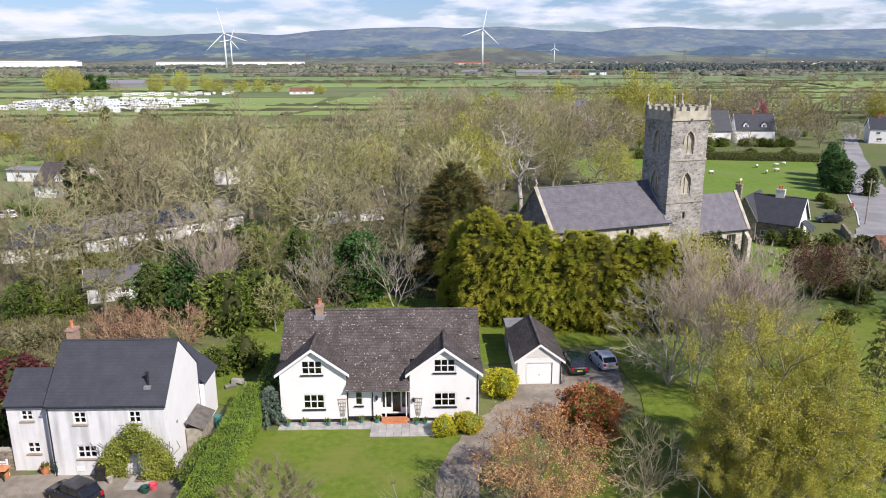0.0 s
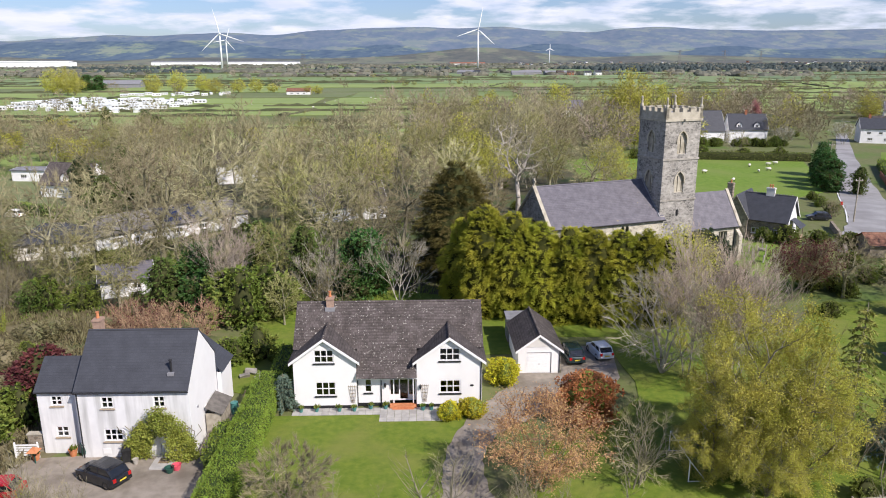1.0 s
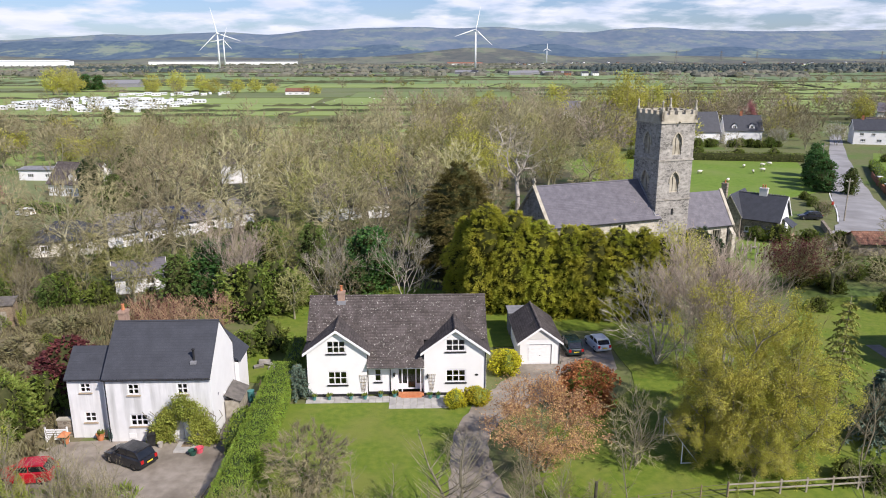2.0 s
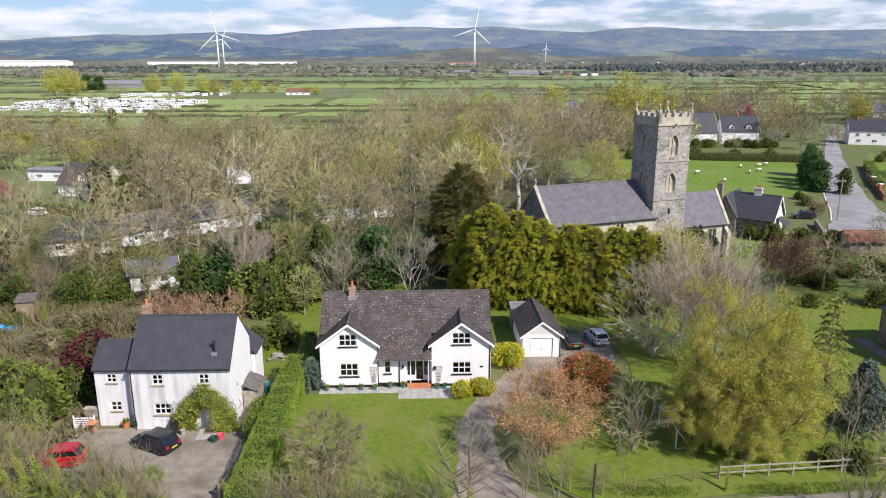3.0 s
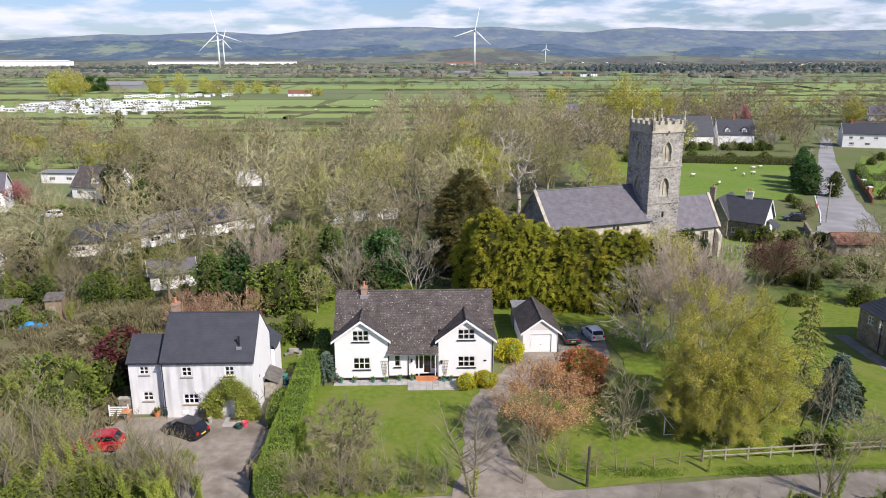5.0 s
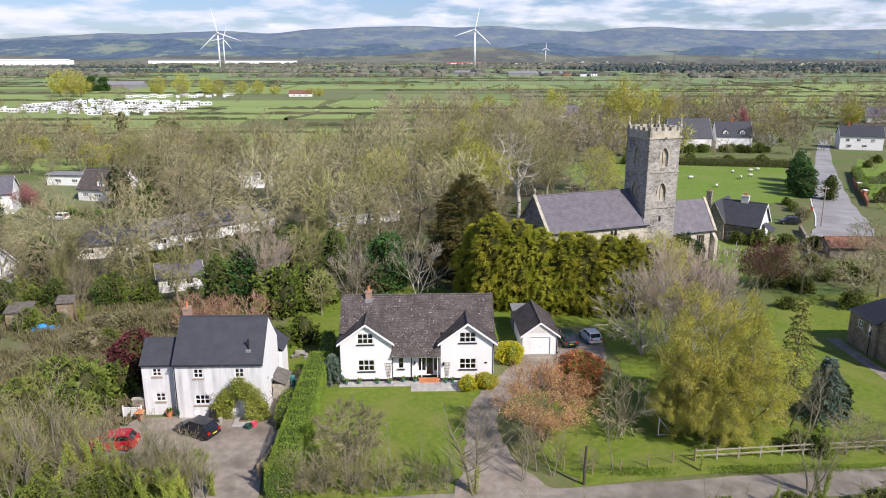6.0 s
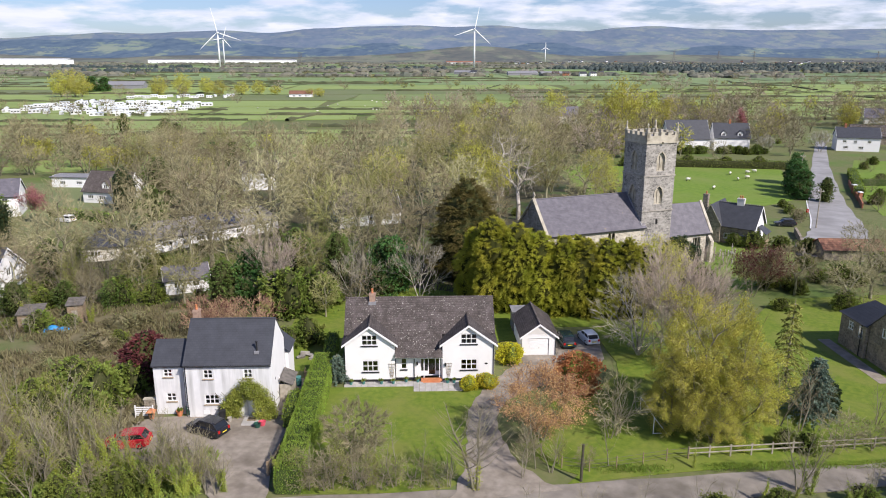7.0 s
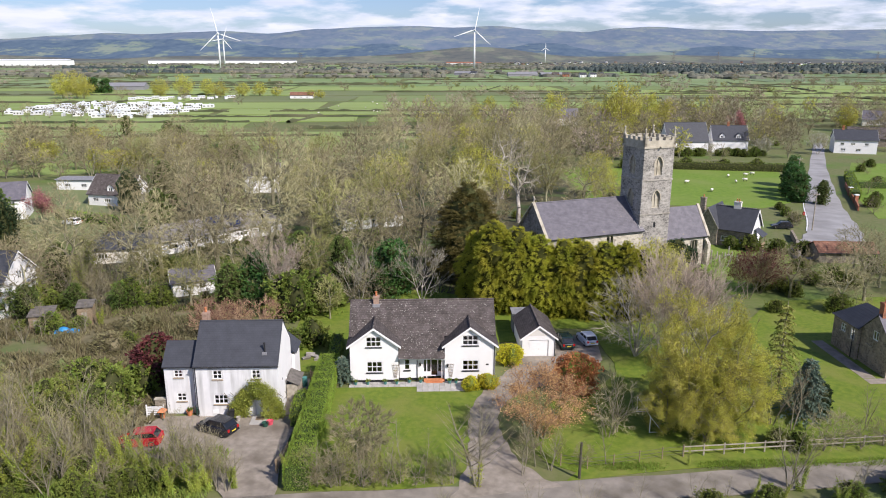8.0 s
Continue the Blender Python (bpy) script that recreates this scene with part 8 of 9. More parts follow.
for i in range(80):
    y = 215 + 330 * rnd.random() ** 1.3
    x = rnd.uniform(-0.62, 0.72) * y
    left = x < 0.02 * y
    if left and y > 260 and rnd.random() < 0.86:
        continue
    if y > 420 and x > 0 and rnd.random() < 0.6:
        continue
    if 92 < x < 160 and y < 262:
        continue
    proto = rnd.choice(far_bare + far_bare + far_bare + far_bare + far_green)
    plant(proto, x, y, rnd.uniform(0, 360), rnd.uniform(0.6, 1.1), 1.0, "middle-distance trees")


def joined(name, protos, places, label, category):
    """Many far trees as one object: wood, twigs and leaves of each kind baked into one mesh a material."""
    top = tagged(new(name), label, category, kind="stuff")
    pools = {}
    for k, (x, y, rot, s) in enumerate(places):
        m = np.array(pose(x, y, 0, 0, 0, rot) @ Matrix.Diagonal((s, s, s, 1)))
        for o in protos[k % len(protos)].children:
            pools.setdefault(o.data.materials[0].name, []).append((o.data, m))
    for key, items in pools.items():
        vs, fs, n = [], [], 0
        for me, m in items:
            co = np.empty(len(me.vertices) * 3)
            me.vertices.foreach_get("co", co)
            vs.append(co.reshape(-1, 3) @ m[:3, :3].T + m[:3, 3])
            fs += [tuple(i + n for i in q.vertices) for q in me.polygons]
            n += len(me.vertices)
        me = bpy.data.meshes.new("crown")
        me.from_pydata(np.concatenate(vs).tolist(), [], fs)
        me.materials.append(bpy.data.materials[key])
        tagged(new("crown", me), kind="stuff").parent = top


mid_bare = [crown_tree(s, 12.5, 11, 1.5, 75, "bare tree among the village houses", radius=0.26, stems=3, twigs=9, twig_len=1.6, fine=0.07, twig=BIRCHTWIG if s == 53 else DARKTWIG) for s in (53, 54)]
mid_green = [crown_tree(s, 11.5, 9, 1.5, 60, "budding tree among the village houses", radius=0.26, stems=2, twigs=7, twig_len=1.4, fine=0.07, twig=GREENTWIG, leaf=WILLOW, leaf_n=450, leaf_size=0.6) for s in (56,)]
for k, proto in enumerate(mid_bare + mid_green):
    proto.matrix_basis = pose(58 + 14 * k, 218 + 5 * k, 0, 0, 0, 40 * k)
places = []
for i in range(300):
    y = 206 + 240 * rnd.random() ** 1.2
    x = rnd.uniform(-0.05, 0.74) * y
    if abs(x - (127 + (y - 212) * 0.56)) < 7 or 66 < x < 124 and 206 < y < 256 or 118 < x < 174 and 206 < y < 258 or 52 < x < 80 and 318 < y < 345:
        continue
    places.append((x, y, rnd.uniform(0, 360), rnd.uniform(0.6, 1.1)))
joined("village_trees", mid_bare + mid_bare + mid_green, places, "bare and budding trees filling the village gardens", "trees")
low_bare = [crown_tree(s, 11, 12, 1.0, 40, "bare hedgerow tree on the plain", radius=0.3, stems=3, twigs=8, twig_len=1.9, fine=0.11, twig=BIRCHTWIG if s == 57 else DARKTWIG) for s in (57, 58)]
low_bush = [crown_tree(59, 6, 8, 0.3, 30, "low hedgerow bush on the plain", radius=0.2, stems=4, twigs=8, twig_len=1.6, fine=0.11, twig=GREENTWIG, leaf=BUDS, leaf_n=160, leaf_size=0.7)]
places = []
for i in range(360):
    y = rnd.uniform(420, 1500) if i < 230 else 330 + 700 * rnd.random() ** 1.5
    x = rnd.uniform(-0.62, 0.66) * y if i < 230 else rnd.uniform(0.1, 0.68) * y
    if x < 0 and y < 800 and rnd.random() < 0.75:
        continue
    places.append((x, y, rnd.uniform(0, 360), rnd.uniform(0.5, 1.15)))
for k, proto in enumerate(low_bare + low_bush):
    proto.matrix_basis = pose(-140 + 60 * k, 700 + 35 * k, 0)
joined("hedgerow_trees", low_bare + low_bush, places, "scattered bare hedgerow trees across the plain", "trees")
for x, y, s in ((60, 330, 1.2), (106, 330, 1.2), (112, 322, 1.0)):
    plant(far_green[0], x, y, rnd.uniform(0, 360), s, 1.25, "poplars")
for x, y, s in ((-318, 700, 2.0), (-306, 700, 1.9), (-70, 210, 1.0), (-62, 208, 0.8)):
    plant(holly[0], x, y, 0, s, 0.9, "dark evergreens")


def far_woods():
    """Belts of bare woodland across the plain, as many small crowns."""
    rnd = random.Random(5)
    for lo, hi, belts, name in ((1150, 2000, 30, "far_woods"), (2000, 3400, 90, "far_woods")):
        s = Shape()
        for b in range(belts):
            y0 = rnd.uniform(lo, hi)
            x0 = rnd.uniform(-0.70, 0.70) * y0
            L, deep = rnd.uniform(60, 420), rnd.uniform(6, 50)
            for i in range(int(L / 9 * (0.5 + deep / 40))):
                x, y = x0 + rnd.random() * L, y0 + rnd.uniform(-deep, deep)
                h, w = rnd.uniform(4, 8), rnd.uniform(6, 13)
                m, k = 7, len(s.v)
                for f, zf in ((1.0, 0.0), (0.85, 0.5), (0.5, 0.85)):
                    for a in range(m):
                        t = 2 * math.pi * a / m
                        u = rnd.uniform(0.75, 1.25)
                        s.v.append((x + w * f * u * math.cos(t), y + w * f * u * math.sin(t), h * zf * rnd.uniform(0.9, 1.15)))
                s.v.append((x, y, h))
                for j in range(2):
                    s.f += [(k + j * m + a, k + j * m + (a + 1) % m, k + (j + 1) * m + (a + 1) % m, k + (j + 1) * m + a) for a in range(m)]
                s.f += [(k + 2 * m + a, k + 2 * m + (a + 1) % m, k + 3 * m) for a in range(m)]
        tagged(part(name, s, MATS["far_wood"]), "distant grey-brown woodland", "woodland", kind="stuff")


def plantation():
    """Wooded belts across the right of the plain, cloud shadow put into their dark colour."""
    rnd = random.Random(15)
    s = Shape()
    for x0, x1, y0 in ((430, 1000, 1480), (380, 1200, 1640), (420, 1300, 1820), (480, 1450, 2000), (520, 1600, 2200), (600, 1800, 2450), (330, 620, 1850), (-700, -420, 1500), (-260, 60, 1750), (-1000, -640, 2100)):
        for i in range(int((x1 - x0) / 3.2)):
            x, y = rnd.uniform(x0, x1), y0 + rnd.uniform(-18, 34)
            h, w = rnd.uniform(3, 11), rnd.uniform(4, 9)
            m, k = 6, len(s.v)
            for f, zf in ((1.0, 0.0), (0.8, 0.5), (0.4, 0.85)):
                s.v += [(x + w * f * rnd.uniform(0.75, 1.25) * math.cos(2 * math.pi * a / m), y + w * f * math.sin(2 * math.pi * a / m), h * zf) for a in range(m)]
            s.v.append((x, y, h))
            for j in range(2):
                s.f += [(k + j * m + a, k + j * m + (a + 1) % m, k + (j + 1) * m + (a + 1) % m, k + (j + 1) * m + a) for a in range(m)]
            s.f += [(k + 2 * m + a, k + 2 * m + (a + 1) % m, k + 3 * m) for a in range(m)]
    tagged(part("plantation", s, MATS["cloud_shaded_wood"]), "tree belts across the plain, coloured dark as under cloud shadow", "woodland", kind="stuff")


# Near-black blue-green paints the cloud shadow onto these wooded belts.
mat("cloud_shaded_wood", (0.035, 0.05, 0.05), (0.06, 0.078, 0.07), 0.02, island=0.3)
plantation()
mat("far_wood", (0.095, 0.105, 0.08), (0.165, 0.155, 0.115), 0.02, island=0.2)
far_woods()


def trimmed_hedge(name, p, q, w, h, count, label, material=HEDGE, leaf=0.2):
    """A clipped hedge: a lumpy inner body with leaves all over it."""
    p, q = Vector((*p, 0)), Vector((*q, 0))
    L = (q - p).length
    d = (q - p) / L
    rot = math.degrees(math.atan2(d.y, d.x))
    pl = Plant(int(L * 10))
    rnd = pl.r
    body = Shape()
    n = max(4, int(L / 0.8))
    ring = [(-0.5, 0.0), (-0.5, 0.55), (-0.42, 0.94), (0.0, 1.0), (0.42, 0.94), (0.5, 0.55), (0.5, 0.0)]
    for i in range(n + 1):
        for a, b in ring:
            k = 1 + 0.10 * noise.noise((i * 0.8, a * 3, b * 3))
            body.v.append((L * i / n, a * w * k * 0.9, b * h * 0.95 * k))
    m = len(ring)
    body.f += [(i * m + j, i * m + j + 1, (i + 1) * m + j + 1, (i + 1) * m + j) for i in range(n) for j in range(m - 1)] + [tuple(range(m)), tuple(n * m + j for j in range(m))[::-1]]
    per = w + 2 * h
    for _ in range(count):
        u = rnd.uniform(0, per)
        x = rnd.uniform(0, L)
        k = 1 + 0.10 * noise.noise((x, u * 0.5, 1.0))
        if u < h:
            c, o = Vector((x, -w / 2 * k, u)), Vector((0, -1, 0.3))
        elif u < h + w:
            c, o = Vector((x, u - h - w / 2, h * k)), Vector((0, 0, 1))
        else:
            c, o = Vector((x, w / 2 * k, u - h - w)), Vector((0, 1, 0.3))
        c -= o * rnd.uniform(0, 0.12)
        pl.blade(c, (o + Vector((rnd.gauss(0, 0.7), rnd.gauss(0, 0.7), rnd.gauss(0, 0.5)))).normalized(), leaf * rnd.uniform(0.6, 1.3), 0.55, 0.15)
    for _ in range(int(count / L * 0.5 * w)):
        for end in (0, 1):
            o = Vector((2 * end - 1, 0, 0.3))
            c = Vector((L * end, rnd.uniform(-0.5, 0.5) * w, h * rnd.random())) - o * rnd.uniform(0, 0.1)
            pl.blade(c, (o + Vector((rnd.gauss(0, 0.6), rnd.gauss(0, 0.7), rnd.gauss(0, 0.5)))).normalized(), leaf * rnd.uniform(0.6, 1.3), 0.55, 0.15)
    t = thing(name, pose(p.x, p.y, 0, 0, 0, rot), label, "hedge")
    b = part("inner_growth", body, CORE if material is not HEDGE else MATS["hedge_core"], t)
    part("foliage", pl.leaf, material, b)
    return t


# Leaf green darkened for the hedge body, shade among the leaves in its colour.
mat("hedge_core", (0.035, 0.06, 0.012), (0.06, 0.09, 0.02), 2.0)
trimmed_hedge("hedge", (-15.0, 30.6), (-14.9, 53.5), 2.1, 2.35, 26000, "long clipped bright green hedge between the gardens", leaf=0.13)
trimmed_hedge("hedge", (-14.6, 53.6), (-14.9, 61.5), 1.3, 1.6, 1500, "lower end of the green garden hedge")
trimmed_hedge("hedge", (-8.5, 68.5), (3.5, 69.0), 1.2, 1.7, 1800, "brown beech hedge behind the house", COPPER)
trimmed_hedge("hedge", (-16.5, 41.2), (-16.6, 45.8), 1.6, 1.8, 1100, "rounded shrub hedge by the gable", HEDGE)
trimmed_hedge("hedge", (60, 207), (108, 197), 3.4, 2.2, 1800, "dark hedge behind the paddock", MATS["shrub_leaves"], 0.4)
trimmed_hedge("hedge", (104, 152), (122, 186), 2.2, 2.0, 1300, "clipped hedge along the village road", MATS["hedge_leaves"], 0.35)
trimmed_hedge("hedge", (-84, 136), (-67, 128), 2.0, 2.0, 1200, "clipped garden hedge by the bungalow", MATS["hedge_leaves"], 0.3)
trimmed_hedge("hedge", (114, 168), (150, 164), 2.0, 1.7, 900, "low clipped green garden hedge", MATS["hedge_leaves"], 0.35)


def rough_grass(name, seed, n, region, size, material, label):
    """Tufts of long grass as one object."""
    p = Plant(seed)
    rnd = p.r
    for _ in range(n):
        x, y = region(rnd)
        k = noise.noise((x * 0.25, y * 0.25, 3.0))
        if k < -0.25:
            continue
        for _b in range(3):
            p.blade(Vector((x + rnd.gauss(0, 0.1), y + rnd.gauss(0, 0.1), 0.0)), Vector((rnd.gauss(0, 0.5), rnd.gauss(0, 0.5), 1)).normalized(), size * rnd.uniform(0.5, 1.2) * (1 + k), 0.16, 0.05)
    tagged(part(name, p.leaf, material), label, "grass", kind="stuff")


rough_grass("dry_grass", 201, 10000, lambda r: (r.uniform(-62, -31), r.uniform(36, 76)), 0.75, BRAMBLE, "dry brown grass tufts over the plot")
rough_grass("lane_grass", 202, 5000, lambda r: (r.uniform(-56, -22), r.uniform(27.5, 37)), 0.6, MATS["shrub_leaves"], "rank green grass beside the lane")
rough_grass("verge_grass", 203, 3000, lambda r: (r.uniform(8, 52), r.uniform(32.6, 33.8) + 0.05 * r.random()), 0.22, MATS["hedge_leaves"], "tufted green grass on the verge")
rough_grass("wood_floor_grass", 204, 7000, lambda r: (r.uniform(-66, 8), r.uniform(72, 125)), 0.6, MATS["shrub_leaves"], "rough green growth on the woodland floor")

# ---- cars ----
def car(m, label, paint, length=4.1, width=1.72, height=1.45, hatch=True, name="car"):
    """A car with its nose towards +y in its own frame."""
    t = thing(name, m, label, "car")
    L, w = length / 2, width / 2

    def loft(rows, n_round=4):
        s = Shape()
        ring = [(-1, 0), (-1, 0.55), (-0.96, 0.9), (-0.8, 1.0), (0.8, 1.0), (0.96, 0.9), (1, 0.55), (1, 0)]
        for y, hw, z0, z1 in rows:
            s.v += [(a * hw, y, z0 + (z1 - z0) * b) for a, b in ring]
        k = len(ring)
        s.f += [(i * k + j, i * k + (j + 1) % k, (i + 1) * k + (j + 1) % k, (i + 1) * k + j) for i in range(len(rows) - 1) for j in range(k)]
        s.f += [tuple(range(k))[::-1], tuple((len(rows) - 1) * k + j for j in range(k))]
        return s
    body = loft([(-L, w * 0.86, 0.42, 0.80), (-L + 0.08, w * 0.95, 0.30, 0.90), (-L + 0.5, w, 0.22, 0.95), (-0.6, w, 0.20, 0.93), (0.5, w, 0.20, 0.93), (L - 0.9, w * 0.99, 0.22, 0.86), (L - 0.25, w * 0.93, 0.28, 0.72), (L, w * 0.78, 0.40, 0.62)])
    b = part("body", body, paint, t, smooth=False)
    rear = -L + (0.18 if hatch else 0.75)
    glassy = loft([(rear, w * 0.80, 0.86, 0.94), (rear + 0.42, w * 0.80, 0.86, height - 0.05), (0.25, w * 0.80, 0.86, height - 0.05), (0.95, w * 0.78, 0.84, 0.90)])
    part("glazing", glassy, MATS["car_glass"], t)
    part("roof", loft([(rear + 0.34, w * 0.78, height - 0.12, height - 0.04), (rear + 0.6, w * 0.79, height - 0.10, height), (-0.2, w * 0.79, height - 0.10, height), (0.35, w * 0.77, height - 0.13, height - 0.05)]), paint, t)
    for sx in (-1, 1):
        x = sx * w * 0.80
        for (ya, za), (yb, zb) in (((rear, 0.9), (rear + 0.42, height - 0.07)), ((0.25, height - 0.07), (0.95, 0.88)), ((-0.45, 0.9), (-0.45, height - 0.07))):
            part("pillar", Shape().tube((x, ya, za), (x * 0.985, yb, zb), 0.04, 0.04, 5), paint, t)
        part("tail_lamp", Shape().box(sx * w * 0.72 - 0.12, -L - 0.01, 0.62, sx * w * 0.72 + 0.12, -L + 0.12, 0.88), REDLAMP, t)
        part("headlamp", Shape().box(sx * w * 0.62 - 0.17, L - 0.16, 0.52, sx * w * 0.62 + 0.17, L - 0.02, 0.66), CHROME, t)
        part("mirror", Shape().box(min(x, x + sx * 0.22), 0.58, 0.9, max(x, x + sx * 0.22), 0.7, 1.04), paint, t)
        for y in (-L + 0.75, L - 0.78):
            s = Shape()
            rows = [(0.20, -0.09), (0.30, -0.10), (0.32, -0.06), (0.32, 0.06), (0.30, 0.10), (0.20, 0.09)]
            n = 16
            for r, d in rows:
                s.v += [(sx * (w - 0.09) + d, y + r * math.cos(2 * math.pi * i / n), 0.32 + r * math.sin(2 * math.pi * i / n)) for i in range(n)]
            s.f += [(a * n + i, a * n + (i + 1) % n, (a + 1) * n + (i + 1) % n, (a + 1) * n + i) for a in range(5) for i in range(n)]
            ty = part("wheel", s, RUBBER, t)
            part("rim", Shape().tube((sx * (w - 0.09) - 0.07, y, 0.32), (sx * (w - 0.09) + 0.075, y, 0.32), 0.2, 0.2, 14), CHROME, ty)
    part("bumper", Shape().box(-w * 0.86, -L - 0.05, 0.36, w * 0.86, -L + 0.05, 0.54), paint, t)
    part("bumper", Shape().box(-w * 0.76, L - 0.05, 0.34, w * 0.76, L + 0.04, 0.5), paint, t)
    part("number_plate", Shape().box(-0.26, -L - 0.065, 0.56, 0.26, -L - 0.05, 0.67), PLATE, t, "plain yellow plate")
    part("number_plate", Shape().box(-0.26, L + 0.04, 0.38, 0.26, L + 0.05, 0.49), PAINT, t, "plain white plate")
    return t


g = mat("car_glass", (0.012, 0.014, 0.016), (0.02, 0.022, 0.025), 3.0, rough=0.06, spec=0.7)
mat("pale_car_paint", (0.66, 0.70, 0.74), (0.70, 0.74, 0.78), 3.0, rough=0.25, spec=0.6)
car(pose(12.95, 60.9, 0.055, 0, 0, 6), "dark green estate car parked by the garage", CARGREEN, 4.5, 1.78, 1.55)
car(pose(15.95, 61.4, 0.055, 0, 0, 10), "small pale silver hatchback parked on gravel", MATS["pale_car_paint"], 3.7, 1.62, 1.40)
car(pose(-24.1, 40.6, 0.05, 0, 0, 62), "black hatchback parked before the white house", CARBLACK, 4.0, 1.74, 1.48)
car(pose(-30.6, 38.4, 0.05, 0, 0, 95), "red car half hidden by saplings", CARRED, 4.0, 1.7, 1.45)
car(pose(-78.5, 130.0, 0.04, 0, 0, 70), "white car parked by the bungalows", MATS["white_paint"], 4.3, 1.75, 1.5)
car(pose(-58.0, 106.0, 0.04, 0, 0, 60), "dark car under the trees", CARBLACK)
car(pose(70.2, 121.5, 0.05, 0, 0, 80), "black car parked by the lodge", CARBLACK)
car(pose(67.0, 104.5, 0.05, 0, 0, 30), "red car near the churchyard wall", CARRED)

# ---- far landmarks ----
def turbine(x, y, base, hub, blade, angles, yaw=0):
    t = thing("wind_turbine", pose(x, y, base, 0, 0, yaw), "tall white wind turbine with three blades at rest", "wind turbine", "wind turbines")
    part("tower", Shape().tube((0, 0, 0), (0, 0, hub), hub * 0.028, hub * 0.018, 14), TURBINE, t, smooth=True)
    part("nacelle", Shape().box(-1.8, -3.0, hub - 1.6, 1.8, 6.5, hub + 2.0), TURBINE, t)
    h = part("rotor_hub", Shape().tube((0, -5.5, hub), (0, -3.0, hub), 0.6, 2.0, 12), TURBINE, t)
    for a in angles:
        d = Vector((math.sin(radians(a)), 0, math.cos(radians(a))))
        s = Vector((d.z, 0, -d.x))
        b = Shape()
        stations = ((0.0, 1.0, 1.0), (0.08, 1.1, 1.0), (0.2, 2.0, 0.7), (0.5, 1.5, 0.4), (0.8, 0.9, 0.25), (1.0, 0.3, 0.1))
        for f, c, k in stations:
            p = Vector((0, -4.2, hub)) + d * blade * f
            b.v += [p + s * c + Vector((0, 0, 0)), p + Vector((0, -k, 0)), p - s * c * 0.6, p + Vector((0, k, 0))]
        b.f += [(i * 4 + j, i * 4 + (j + 1) % 4, (i + 1) * 4 + (j + 1) % 4, (i + 1) * 4 + j) for i in range(5) for j in range(4)] + [(20, 21, 22, 23)]
        b.v = [tuple(v) for v in b.v]
        part("blade", b, TURBINE, h)


turbine(-540, 2010, 0, 93, 66, (-12, 108, 228), 0)
turbine(-782, 3000, 0, 100, 50, (20, 140, 260), 10)
turbine(150, 2050, 0, 104, 60, (12, 132, 252), 0)
turbine(560, 3300, 0, 68, 22, (0, 120, 240), 0)


def warehouse(x0, x1, y, z, label, roof=None):
    t = thing("warehouse", pose((x0 + x1) / 2, y, 0), label, "warehouse", "far warehouses")
    w = (x1 - x0) / 2
    part("wall", Shape().box(-w, 0, 0, w, 60, z), PAINT, t)
    part("roof", Shape().ext([(-w - 2, -1, z), (w + 2, -1, z), (w + 2, 30, z + 3), (-w - 2, 30, z + 3)], (0, 0, 1.0)), roof or TURBINE, t)
    for k in range(int(w / 14)):
        part("door", Shape().box(-w + 10 + k * 28, -0.3, 0, -w + 15 + k * 28, 0, 5), MATS["lead"], t)


warehouse(-1640, -1290, 2750, 19, "long white warehouse at the foot of the hills")
warehouse(-1200, -905, 3320, 15, "low pale warehouse on the plain", MATS["lead"])
warehouse(-870, -560, 3350, 14, "long low pale warehouse on the plain", MATS["lead"])
warehouse(105, 240, 2900, 8, "white shed with a brown roof in the distance", BRICK)


mat("caravan_white", (0.60, 0.61, 0.60), (0.70, 0.70, 0.68), 0.05, obj=0.16)
mat("caravan_roof", (0.56, 0.60, 0.63), (0.66, 0.69, 0.71), 0.05, obj=0.14)


def caravan(m, group="caravan park"):
    t = thing("caravan", m, "white static caravan in the holiday park", "caravan", group)
    part("body", Shape().ext([(-5, -1.8, 0.4), (5, -1.8, 0.4), (5, -1.8, 2.7), (-5, -1.8, 2.7)], (0, 3.6, 0)), MATS["caravan_white"], t)
    part("roof", Shape().ext([(-5.1, -1.9, 2.7), (-5.1, 1.9, 2.7), (-5.1, 0, 3.4)], (10.2, 0, 0)), MATS["caravan_roof"], t)
    for x in (-3.4, 0.2, 3.2):
        part("window", Shape().box(x - 0.8, -1.84, 1.4, x + 0.8, -1.8, 2.2), MATS["car_glass"], t)
    part("skirt", Shape().box(-4.8, -1.7, 0, 4.8, 1.7, 0.4), MATS["lead"], t)
    return t


rnd = random.Random(31)
first = caravan(pose(-190, 430, 0))
spots = [(-262 + i * 9.4 + j * 1.5 + rnd.uniform(-3, 3), 436 + j * 14 + rnd.uniform(-4, 4) - i * 3.2) for j in range(8) for i in range(12)] + [(-236 + i * 12, 580 + j * 18 + i * 2) for j in range(2) for i in range(7)]
for x, y in spots:
    if x < -0.66 * y - 5:
        continue
    copy_thing(first, pose(x, y, 0, 0, 0, rnd.choice((20, 25, 110, 15)) + rnd.uniform(-8, 8))).scale = (rnd.uniform(0.45, 0.8),) * 2 + (rnd.uniform(0.6, 0.85),)


